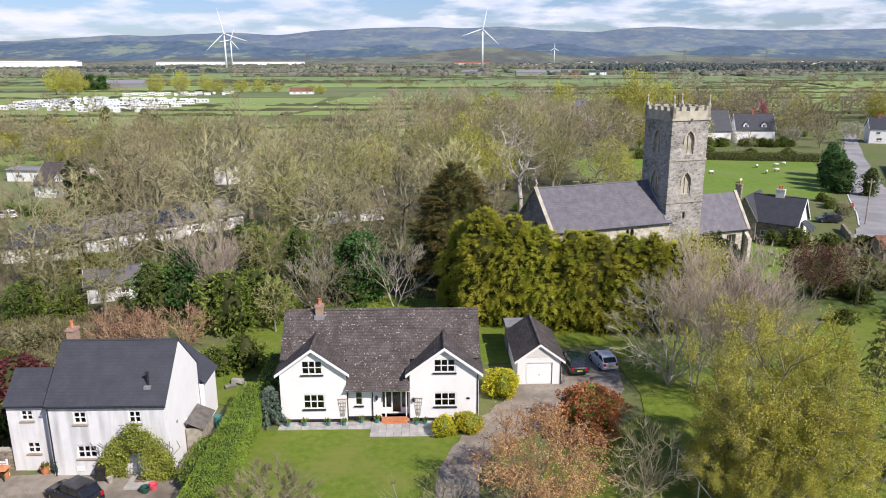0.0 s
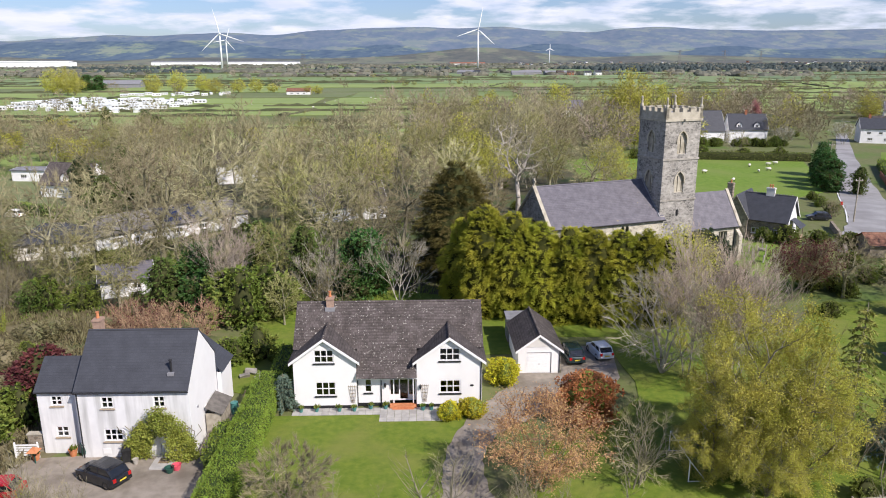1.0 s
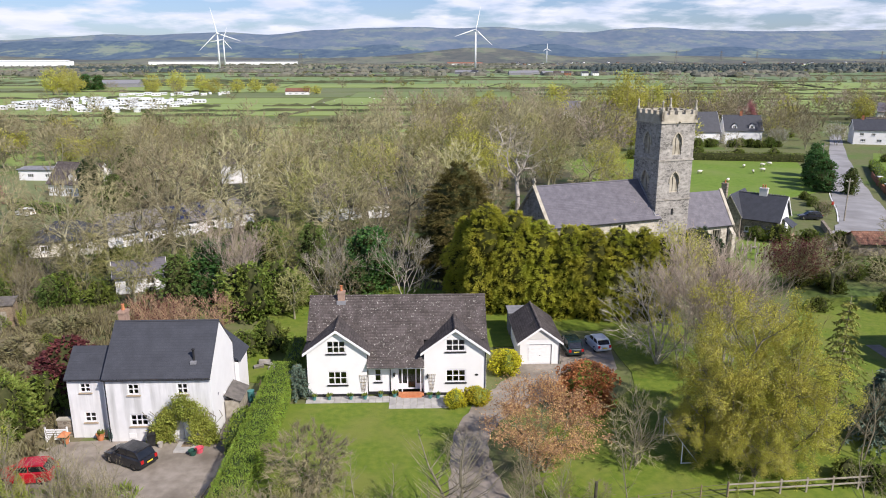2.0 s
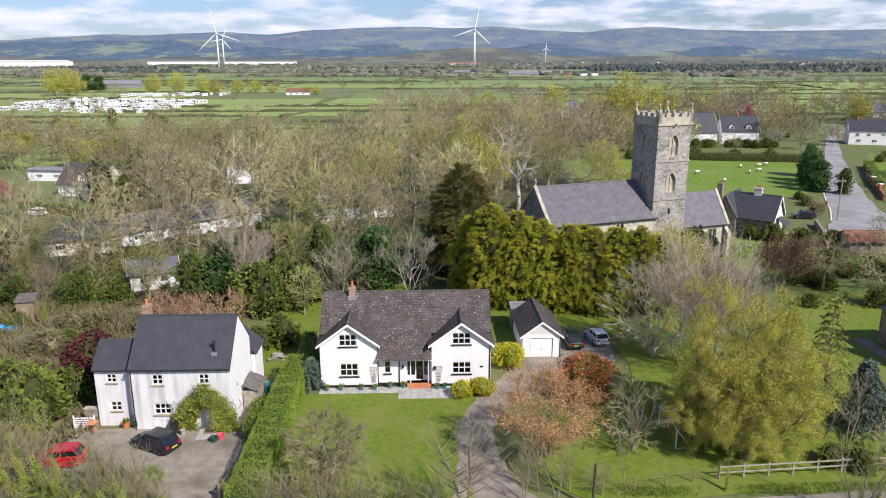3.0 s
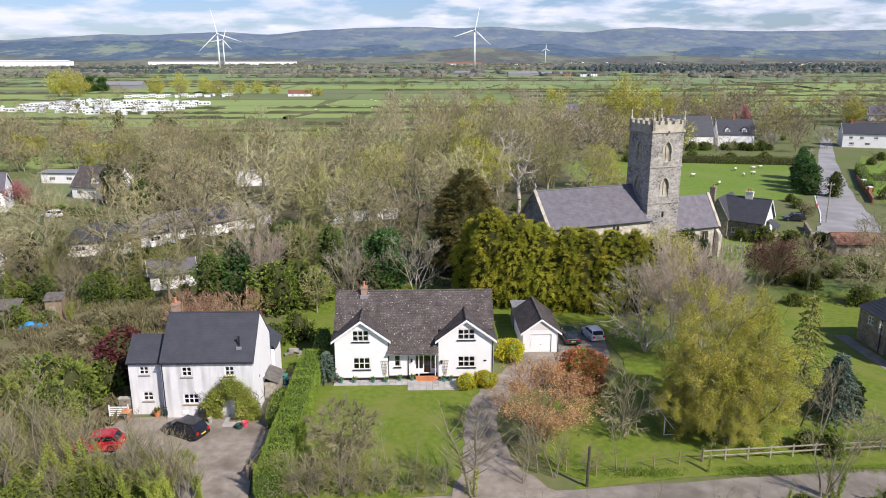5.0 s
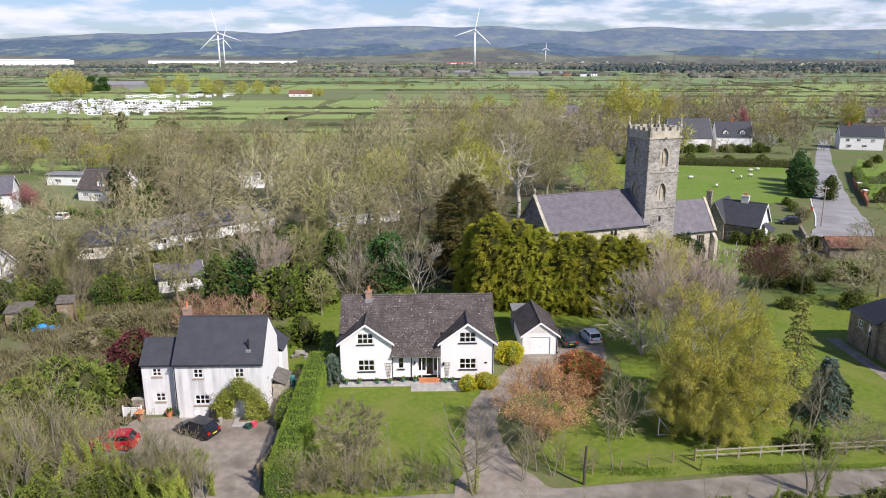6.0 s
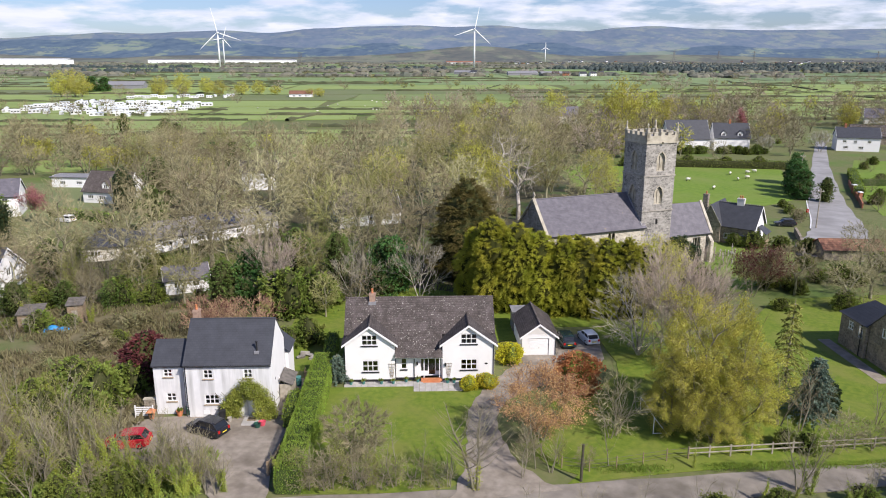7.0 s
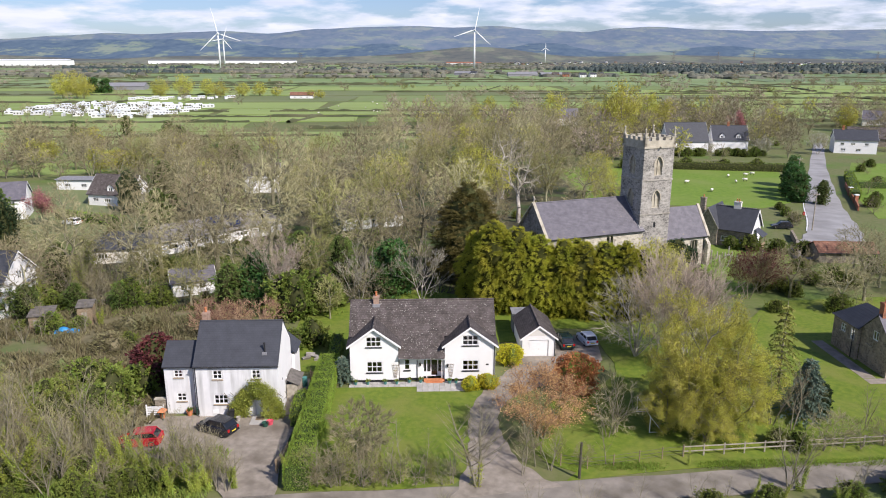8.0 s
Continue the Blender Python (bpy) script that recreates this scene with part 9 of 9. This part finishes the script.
def far_house(m, walls, roof, w=11, d=8, e=5, top=8, group="distant houses", label="small distant house with pale walls"):
    t = thing("house", m, label, "house", group)
    part("wall", Shape().wall((0, 0), (w, 0), 0, e, [(2, 3.4, 1, 2.3), (7, 8.4, 1, 2.3), (2, 3.4, 3.3, 4.5), (7, 8.4, 3.3, 4.5)] if e > 4.6 else (), 0.3).wall((w, 0), (w, d), 0, lambda s: e + (top - e) * (1 - abs(s - d / 2) / (d / 2)), (), 0.3, [d / 2]).wall((w, d), (0, d), 0, e, (), 0.3).wall((0, d), (0, 0), 0, lambda s: e + (top - e) * (1 - abs(s - d / 2) / (d / 2)), (), 0.3, [d / 2]), walls, t)
    r = Shape()
    for y0 in (-0.4, d + 0.4):
        r.slope((-0.4, y0, e - 0.3), (w + 0.4, y0, e - 0.3), (w + 0.4, d / 2, top), (-0.4, d / 2, top), 3, 0.1, 0.02)
    part("roof", r, roof, t)
    return t


pale = far_house(pose(300, 1235, 0, 0, 0, 5), WHITE, SLATE)
red = far_house(pose(238, 1225, 0, 0, 0, -8), BRICK, TILE)
barn = far_house(pose(150, 1260, 0, 0, 0, 0), MATS["lead"], MATS["lead"], 38, 18, 4.2, 7.5, label="grey farm barn on the plain")
for x, y, k in ((170, 1290, 2), (262, 1200, 0), (282, 1210, 0), (222, 1230, 1), (205, 1240, 2), (-330, 760, 2), (90, 1330, 0), (60, 1340, 2)):
    copy_thing((pale, red, barn)[k], pose(x, y, 0, 0, 0, rnd.uniform(-20, 20)))
for i in range(95):
    y = rnd.uniform(2300, 3500)
    x = rnd.uniform(0.12, 0.66) * y
    copy_thing(pale if rnd.random() < 0.75 else red, pose(x, y, max(0, (y - 3350) * 0.03), 0, 0, rnd.uniform(-40, 40)))


def pylon(x, y, h=46):
    t = thing("pylon", pose(x, y, 0), "grey steel lattice electricity pylon", "pylon", "pylons")
    for sx in (-1, 1):
        for sy in (-1, 1):
            part("leg", Shape().tube((sx * 4, sy * 4, 0), (sx * 0.5, sy * 0.5, h), 0.3, 0.2, 4), WIRE, t)
    for z in (h * 0.62, h * 0.77, h * 0.92):
        part("cross_arm", Shape().tube((-8, 0, z), (8, 0, z), 0.3, 0.3, 4).tube((-8, 0, z), (0, 0, z + 2.5), 0.2, 0.2, 4).tube((8, 0, z), (0, 0, z + 2.5), 0.2, 0.2, 4), WIRE, t)
    for k in range(6):
        a, b = 4 - 3.5 * k / 6, 4 - 3.5 * (k + 1) / 6
        part("brace", Shape().tube((-a, -a, h * k / 6), (b, -b, h * (k + 1) / 6), 0.15, 0.15, 4).tube((a, -a, h * k / 6), (-b, -b, h * (k + 1) / 6), 0.15, 0.15, 4), WIRE, t)


for x, y in ((640, 1850), (795, 1950), (1260, 2000), (960, 2100), (-420, 2600), (-460, 2900)):
    pylon(x, y)


def sheep(m):
    t = thing("sheep", m, "white sheep standing in the pasture", "sheep", "sheep in the pasture")
    s = Shape()
    rows = ((-0.6, 0.12), (-0.5, 0.27), (-0.2, 0.33), (0.2, 0.32), (0.5, 0.25), (0.6, 0.1))
    n = 8
    s.v += [(y, r * math.cos(2 * math.pi * i / n), 0.68 + r * math.sin(2 * math.pi * i / n)) for y, r in rows for i in range(n)]
    s.f += [(a * n + i, a * n + (i + 1) % n, (a + 1) * n + (i + 1) % n, (a + 1) * n + i) for a in range(5) for i in range(n)] + [tuple(range(n))[::-1], tuple(5 * n + i for i in range(n))]
    part("body", s, FLEECE, t, smooth=True)
    part("head", Shape().tube((0.55, 0, 0.85), (0.85, 0, 0.78), 0.13, 0.07, 7), FLEECE, t)
    for x in (-0.4, 0.4):
        for y in (-0.15, 0.15):
            part("leg", Shape().tube((x, y, 0), (x, y, 0.45), 0.04, 0.05, 5), BLACKPAINT, t)
    return t


mat("ivy_stem", (0.06, 0.055, 0.035), (0.10, 0.09, 0.06), 4.0, bump=0.5)
flock = sheep(pose(70, 176, 0.03))
for x, y in ((72, 163), (84, 176), (88, 179), (92, 188), (95, 190), (71, 196), (86, 186), (100, 176), (62, 182)):
    copy_thing(flock, pose(x, y, 0.03, 0, 0, rnd.uniform(0, 360)))
for i in range(16):
    copy_thing(flock, pose(rnd.uniform(-130, 0), rnd.uniform(430, 540), 0.36, 0, 0, rnd.uniform(0, 360)))

# ---- lane fence, wire fence, goal ----
def rail_fence():
    t = thing("fence", pose(0, 0, 0), "grey timber post and rail fence along the lane", "fence")
    pts = [(18.6 + i * 1.9, 34.75 + i * 0.125) for i in range(22)]
    for x, y in pts:
        part("post", Shape().box(x - 0.06, y - 0.05, -0.05, x + 0.06, y + 0.05, 1.15), GREYWOOD, t)
    for (x0, y0), (x1, y1) in zip(pts, pts[1:]):
        for z in (0.5, 0.95):
            part("rail", Shape().ext([(x0, y0 - 0.07, z), (x1, y1 - 0.07, z), (x1, y1 - 0.07, z + 0.11), (x0, y0 - 0.07, z + 0.11)], (0, 0.035, 0)), GREYWOOD, t)


def wire_fence():
    t = thing("wire_fence", pose(0, 0, 0), "thin wire fence with dark posts beside the drive", "fence")
    pts = [(5.2, 38.0), (6.0, 35.6), (7.4, 33.6), (9.6, 33.0), (12.0, 33.4), (14.4, 33.9), (16.6, 34.4), (18.6, 34.7)]
    for x, y in pts:
        part("post", Shape().tube((x, y, -0.05), (x, y, 1.2), 0.05, 0.045, 6), WOOD, t)
    for a, b in zip(pts, pts[1:]):
        for z in (0.35, 0.7, 1.05):
            part("wire", Shape().tube((*a, z), (*b, z), 0.012, 0.012, 4), WIRE, t)


def goal():
    t = thing("football_goal", pose(16.9, 39.0, 0.03), "small white tubular garden football goal", "goal")
    for y in (0.0, 4.1):
        part("post", Shape().tube((0, y, 0), (0, y, 1.65), 0.045, 0.045, 8), PAINT, t)
        part("ground_bar", Shape().tube((0, y, 0.04), (1.25, y, 0.04), 0.035, 0.035, 8), PAINT, t)
        part("stay", Shape().tube((0, y, 1.63), (1.25, y, 0.04), 0.035, 0.035, 8), PAINT, t)
    part("crossbar", Shape().tube((0, 0, 1.65), (0, 4.1, 1.65), 0.045, 0.045, 8), PAINT, t)


rail_fence()
wire_fence()
goal()


def gate(m, w, label):
    t = thing("gate", m, label, "gate")
    for z in (0.15, 0.42, 0.69, 1.0):
        part("bar", Shape().box(0, -0.02, z, w, 0.02, z + 0.1), WOOD, t)
    for x in (0.0, w - 0.08):
        part("stile", Shape().box(x, -0.035, 0.08, x + 0.08, 0.035, 1.15), WOOD, t)
    part("brace", Shape().tube((0.05, 0, 0.2), (w - 0.1, 0, 1.05), 0.035, 0.035, 4), WOOD, t)
    part("gatepost", Shape().box(-0.24, -0.09, -0.05, -0.05, 0.09, 1.3), WOOD, t)


gate(pose(-17.1, 33.4, 0.045, 0, 0, 82), 3.0, "wooden field gate standing open against the hedge")
white_gate = thing("garden_gate", pose(-31.8, 43.7, 0), "white slatted garden gate beside the wing", "gate")
for i in range(5):
    part("slat", Shape().box(0, 0, 0.2 + i * 0.2, 1.6, 0.04, 0.32 + i * 0.2), PAINT, white_gate)
for x in (-0.08, 1.6):
    part("gatepost", Shape().box(x, -0.02, 0, x + 0.1, 0.08, 1.3), PAINT, white_gate)
pier = thing("garden_wall", pose(-31.3, 44.6, 0), "short brown stone garden wall", "wall")
part("stonework", Shape().wall((0, 0), (1.4, 0), 0, 1.4, (), 0.4), COTTAGESTONE, pier)
part("coping", Shape().box(-0.05, -0.05, 1.4, 1.45, 0.45, 1.5), PALESTONE, pier)


# ---- porch climber, pots, bins and yard things ----
def climber():
    p = Plant(141)
    rnd = p.r
    body = Shape()

    line = ((2.8, 0.3), (3.3, 1.7), (4.2, 2.7), (4.9, 3.7), (5.5, 4.4), (6.1, 4.1), (6.8, 3.5), (7.4, 3.0), (7.8, 2.0), (8.1, 0.3))

    def edge(x):
        for (a, h), (b, k) in zip(line, line[1:]):
            if a <= x <= b:
                return (h + (k - h) * (x - a) / (b - a)) * (1 + 0.16 * noise.noise((x * 2.3, 5.0, 0.0)))
        return 0.2
    for _ in range(520):
        x = rnd.uniform(2.9, 8.0)
        z = edge(x) * rnd.random() ** 0.7
        if 4.75 < x < 6.25 and z < 1.75 + 0.35 * (x - 4.7):
            continue
        swell = (0.25 + 0.9 * max(0.0, 1 - abs(x - 6.4) / 2.2)) * (0.55 + 0.6 * noise.noise((x * 1.5, z * 1.5, 2.0)) + 0.3)
        c = Vector((x, -max(0.12, swell), z))
        for _k in range(27):
            q = c + Vector((rnd.gauss(0, 0.17), rnd.gauss(0, 0.13), rnd.gauss(0, 0.17)))
            q.y = min(-0.04, q.y)
            p.blade(q, Vector((rnd.gauss(0, 0.6), -0.6 + rnd.gauss(0, 0.5), rnd.gauss(0.1, 0.6))).normalized(), rnd.uniform(0.10, 0.21), 0.6, 0.12)
    for k in range(16):
        x = rnd.choice((rnd.uniform(3.2, 4.6), rnd.uniform(6.4, 7.5)))
        a = Vector((x, -0.15, 0))
        for i in range(6):
            b = a + Vector((rnd.gauss(0, 0.2), rnd.gauss(0, 0.05), 0.45))
            p.twig.tube(a, b, 0.03, 0.025, 4, False)
            a = b
    t = thing("climber", pose(-26.4, 43.5, 0), "leafy yellow-green climber arching over the front door", "climbing plant")
    part("stem", p.twig, BARK, t)
    part("foliage", p.leaf, VINE, t)


climber()


def pot(m, h, r, material, label, leaf=None):
    t = thing("plant_pot", m, label, "plant pot", "plant pots")
    part("pot", Shape().lathe([(r * 0.7, 0), (r, h * 0.9), (r * 1.08, h * 0.92), (r * 1.08, h), (r * 0.9, h), (r * 0.85, h * 0.85)], 12), material, t)
    if leaf:
        p = Plant(int(h * 1000))
        for _ in range(60):
            p.blade(Vector((p.r.gauss(0, r * 0.5), p.r.gauss(0, r * 0.5), h)), Vector((p.r.gauss(0, 0.6), p.r.gauss(0, 0.6), 1)).normalized(), p.r.uniform(0.15, 0.35), 0.4, 0.1)
        part("plant", p.leaf, leaf, t)
    return t


p0 = pot(pose(-11.8, 50.2, 0.06), 0.34, 0.2, TEAL, "teal glazed pot with a spring plant", SHRUB)
for x in (-10.5, -8.6, -7.35, -6.0, -4.75, -1.6, -0.9):
    copy_thing(p0, pose(x, 50.25 if x < -7 or x > -2 else 50.6, 0.06, 0, 0, x * 60))
pot(pose(-27.7, 43.9, 0.05), 0.55, 0.32, CLAY, "large terracotta pot with a plant", SHRUB)
pot(pose(-30.2, 43.4, 0.05), 0.5, 0.3, CLAY, "terracotta pot by the garden gate", IVY)
pot(pose(-22.6, 42.6, 0.05), 0.4, 0.22, MATS["grey_dressed"], "stone pot beside the step")


def trellis(x, y, z0=0.5):
    t = thing("trellis", pose(x, y, 0), "brown fan trellis fixed to the white wall", "trellis", "fan trellises")
    for i in range(-2, 3):
        part("lath", Shape().tube((i * 0.07, -0.03, z0), (i * 0.17, -0.03, z0 + 1.6), 0.014, 0.014, 4), WOOD, t)
    for k in range(5):
        z = z0 + 0.25 + k * 0.32
        part("lath", Shape().tube((-0.17 - k * 0.045, -0.045, z), (0.17 + k * 0.045, -0.045, z), 0.014, 0.014, 4), WOOD, t)


trellis(-7.5, 50.88)
trellis(-1.45, 50.88)


def barrel(m, label, material=GREENPLASTIC):
    t = thing("water_butt", m, label, "water butt")
    part("barrel", Shape().lathe([(0.28, 0), (0.33, 0.3), (0.34, 0.55), (0.30, 0.95), (0.31, 0.98)], 14), material, t)
    part("lid", Shape().lathe([(0.33, 0.98), (0.33, 1.03), (0.1, 1.08)], 14), material, t)


barrel(pose(-26.75, 43.9, 0.05), "dark green plastic water butt under the downpipe")
barrel(pose(-17.3, 50.2, 0.03), "blue-green water butt by the back wing", TEAL)
bin_ = thing("wheelie_bin", pose(-23.35, 43.0, 0.05, 0, 0, 10), "black wheelie bin against the front wall", "bin")
part("body", Shape().ext([(-0.25, -0.3, 0.08), (0.25, -0.3, 0.08), (0.29, -0.35, 0.98), (-0.29, -0.35, 0.98)], (0, 0.62, 0)), RUBBER, bin_)
part("lid", Shape().ext([(-0.31, -0.4, 0.98), (0.31, -0.4, 0.98), (0.31, 0.33, 1.06), (-0.31, 0.33, 1.06)], (0, 0, 0.05)), RUBBER, bin_)
for x in (-0.2, 0.2):
    part("wheel", Shape().tube((x - 0.04, 0.3, 0.1), (x + 0.04, 0.3, 0.1), 0.1, 0.1, 10), RUBBER, bin_)
step = thing("doorstep", pose(-20.55, 42.6, 0.045), "worn stone doorstep with a brown mat", "doorstep")
part("slab", Shape().box(-0.8, -0.9, 0, 0.8, 0.95, 0.12), PAVING, step)
part("mat", Shape().box(-0.4, -0.2, 0.12, 0.4, 0.5, 0.145), MATS["weathered_wood"], step)
for x, y, m_, lab in ((-19.75, 41.4, GREENPLASTIC, "small round green plastic tub"), (-19.35, 41.75, PINKPLASTIC, "small round pink plastic tub")):
    b = thing("tub", pose(x, y, 0.05), lab + " on the forecourt", "tub")
    part("bowl", Shape().lathe([(0.24, 0), (0.33, 0.38), (0.35, 0.4), (0.31, 0.38), (0.23, 0.05)], 14), m_, b)
    part("handle", Shape().tube((-0.33, 0, 0.38), (0.33, 0, 0.40), 0.015, 0.015, 5), m_, b)
table = thing("bird_table", pose(-30.0, 42.9, 0.05), "green post with a terracotta roofed bird table", "bird table")
part("post", Shape().tube((0, 0, 0), (0, 0, 1.0), 0.05, 0.05, 6), GREENPLASTIC, table)
part("top", Shape().add([(-0.4, -0.4, 1.0), (0.4, -0.4, 1.0), (0.4, 0.4, 1.0), (-0.4, 0.4, 1.0), (0, 0, 1.35)], [(3, 2, 1, 0), (0, 1, 4), (1, 2, 4), (2, 3, 4), (3, 0, 4)]), CLAY, table)
comp = thing("compost_bin", pose(-16.9, 51.6, 0.03), "slatted wooden compost bin", "compost bin")
for i in range(5):
    part("slat", Shape().box(0, 0, 0.05 + i * 0.2, 1.1, 0.03, 0.2 + i * 0.2), WOOD, comp)
    part("slat", Shape().box(1.1, 0, 0.05 + i * 0.2, 1.13, 1.0, 0.2 + i * 0.2), WOOD, comp)
    part("slat", Shape().box(-0.03, 0, 0.05 + i * 0.2, 0.0, 1.0, 0.2 + i * 0.2), WOOD, comp)
for k, (x, y, r) in enumerate(((-18.2, 57.4, 20), (-17.2, 58.0, -30), (-16.8, 57.2, 70), (-17.8, 58.4, 5))):
    st = thing("rock", pose(x, y, 0.02, 0, 0, r), "grey rockery stone on the back lawn", "rock", "rockery stones")
    sh = Shape().box(-0.5, -0.3, 0, 0.5, 0.3, 0.3)
    sh.v = [(a + 0.1 * math.sin(k * 3 + a * 7), b + 0.1 * math.cos(k + c * 9), c * (1 + 0.3 * math.sin(a * 5 + k))) for a, b, c in sh.v]
    part("stone", sh, MATS["grey_dressed"], st)

# sheds with tarpaulins at the far side of the scrub
for x, y, w, d, hgt, r, lab in ((-55.0, 66.8, 2.8, 2.4, 2.2, 12, "small brown timber garden shed"), (-50.0, 69.4, 1.9, 1.6, 2.5, 10, "tall plywood store with open front")):
    sd = thing("garden_shed", pose(x, y, 0, 0, 0, r), lab, "shed", "garden sheds")
    part("wall", Shape().wall((0, 0), (w, 0), 0, hgt, [(0.5, 1.2, 0, 1.8)], 0.06).wall((w, 0), (w, d), 0, hgt, (), 0.06).wall((w, d), (0, d), 0, hgt, (), 0.06).wall((0, d), (0, 0), 0, hgt, (), 0.06), WOOD, sd)
    part("roof", Shape().slope((-0.15, -0.2, hgt), (w + 0.15, -0.2, hgt), (w + 0.15, d + 0.2, hgt + 0.5), (-0.15, d + 0.2, hgt + 0.5), 3), MATS["old_boards"], sd)
    part("door", Shape().box(0.5, 0.01, 0, 1.2, 0.04, 1.8), GREYWOOD, sd)
for x, y, s_ in ((-51.0, 67.4, 0.75), (-49.6, 67.2, 0.6), (-52.0, 66.8, 0.5)):
    tp = thing("tarpaulin", pose(x, y, 0.02), "crumpled blue tarpaulin over a heap", "tarpaulin", "tarpaulins")
    sh = Shape()
    n = 7
    for j in range(n):
        for i in range(n):
            u, v = i / (n - 1) - 0.5, j / (n - 1) - 0.5
            sh.v.append((u * 2.2 * s_, v * 1.6 * s_, max(0.02, s_ * (0.8 - 2.2 * (u * u + v * v)) + 0.15 * noise.noise((u * 5, v * 5, x)))))
    sh.f += [(j * n + i, j * n + i + 1, (j + 1) * n + i + 1, (j + 1) * n + i) for j in range(n - 1) for i in range(n - 1)]
    part("sheet", sh, BLUE, tp)

# ---- churchyard ----
rnd = random.Random(55)


def gravestone(m, kind, label):
    t = thing("gravestone", m, label, "gravestone", "churchyard gravestones")
    s = Shape()
    if kind == 0:
        pointed(s, None, 0, 0, 0.85, 0.6, -0.07, 0.07, 4)
    elif kind == 1:
        s.box(-0.28, -0.07, 0, 0.28, 0.07, 0.95).box(-0.2, -0.07, 0.95, 0.2, 0.07, 1.05)
    else:
        s.box(-0.09, -0.07, 0.2, 0.09, 0.07, 1.7).box(-0.4, -0.07, 1.1, 0.4, 0.07, 1.28).box(-0.4, -0.3, 0, 0.4, 0.3, 0.2)
    part("stone", s, MATS["grey_dressed"], t)
    return t


stones = [gravestone(pose(47, 100, 0.03, 0, 0, 60), 0, "weathered pointed gravestone in the churchyard grass"), gravestone(pose(49, 99, 0.03, 0, 0, 60), 1, "square-shouldered grey gravestone in the grass"), gravestone(pose(50.5, 101, 0.03, 0, 0, 60), 2, "stone cross on a plinth in the churchyard")]
for i in range(18):
    copy_thing(rnd.choice(stones), pose(45.5 + (i % 7) * 1.7 + rnd.uniform(-0.4, 0.4), 93.5 + (i // 7) * 2.4 + (i % 7) * 0.5, 0.03, rnd.uniform(-6, 6), 0, 60 + rnd.uniform(-12, 12)))
yard = thing("churchyard_wall", pose(0, 0, 0), "low rubble wall round the churchyard", "wall")
line = [(58.5, 91), (62.5, 99), (66.5, 107.5), (69.5, 115.5)]
for a, b in zip(line, line[1:]):
    part("stonework", Shape().wall(a, b, 0, 1.1, (), 0.45), COTTAGESTONE, yard)

# roadside poles, wall and gateway
def pole(x, y, h, lean, label):
    t = thing("telegraph_pole", pose(x, y, 0, 0, lean, 0), label, "telegraph pole", "telegraph poles")
    part("pole", Shape().tube((0, 0, -0.2), (0, 0, h), 0.14, 0.10, 8), GREYWOOD, t)
    part("crossarm", Shape().box(-0.7, -0.06, h - 0.6, 0.7, 0.06, h - 0.48), GREYWOOD, t)
    for dx in (-0.55, 0.55):
        part("insulator", Shape().lathe([(0.05, h - 0.48), (0.07, h - 0.4), (0.03, h - 0.32)], 8, dx, 0), PAINT, t)


pole(92.5, 160.0, 9.5, 3, "grey wooden telegraph pole by the village road")
pole(75.6, 119.5, 8.0, 0, "dark wooden telegraph pole near the lodge")
post = thing("gate_post", pose(8.6, 31.6, 0), "tall dark weathered post among the saplings", "post")
part("post", Shape().tube((0, 0, -0.1), (0.05, 0, 3.4), 0.13, 0.10, 8), MATS["ivy_stem"], post)
box = thing("post_box", pose(79.5, 130.5, 0.03), "red box on a post at the roadside", "post box")
part("box", Shape().box(-0.2, -0.2, 0.8, 0.2, 0.2, 1.5), REDLAMP, box)
part("post", Shape().tube((0, 0, 0), (0, 0, 0.8), 0.06, 0.06, 6), BLACKPAINT, box)
rw = thing("roadside_wall", pose(0, 0, 0), "red brick garden wall with pillars by the road", "wall")
line = [(96.5, 138), (101, 147), (105.5, 157), (112, 170)]
for a, b in zip(line, line[1:]):
    part("brickwork", Shape().wall(a, b, 0, 1.2, (), 0.3), BRICK, rw)
for x, y in line[1:3]:
    part("pillar", Shape().box(x - 0.4, y - 0.4, 0, x + 0.4, y + 0.4, 2.0), BRICK, rw)
    part("pillar_cap", Shape().box(x - 0.5, y - 0.5, 2.0, x + 0.5, y + 0.5, 2.2), PAINT, rw)

# patio slabs before the house
rnd = random.Random(3)
patio = tagged(new("patio"), "row of grey paving slabs along the house front", "paving", kind="structure")
slab = Shape().box(-0.295, -0.295, 0, 0.295, 0.295, 0.05).mesh("slab", PAVING)
for i in range(21):
    for j in range(2 if i < 12 else 4):
        o = new("slab", slab)
        o.parent = patio
        o.matrix_basis = pose(-12.2 + i * 0.61, 50.5 - j * 0.61 + (0.0 if i < 12 else 0.0), 0.012 + rnd.uniform(0, 0.006), 0, 0, rnd.uniform(-0.6, 0.6))
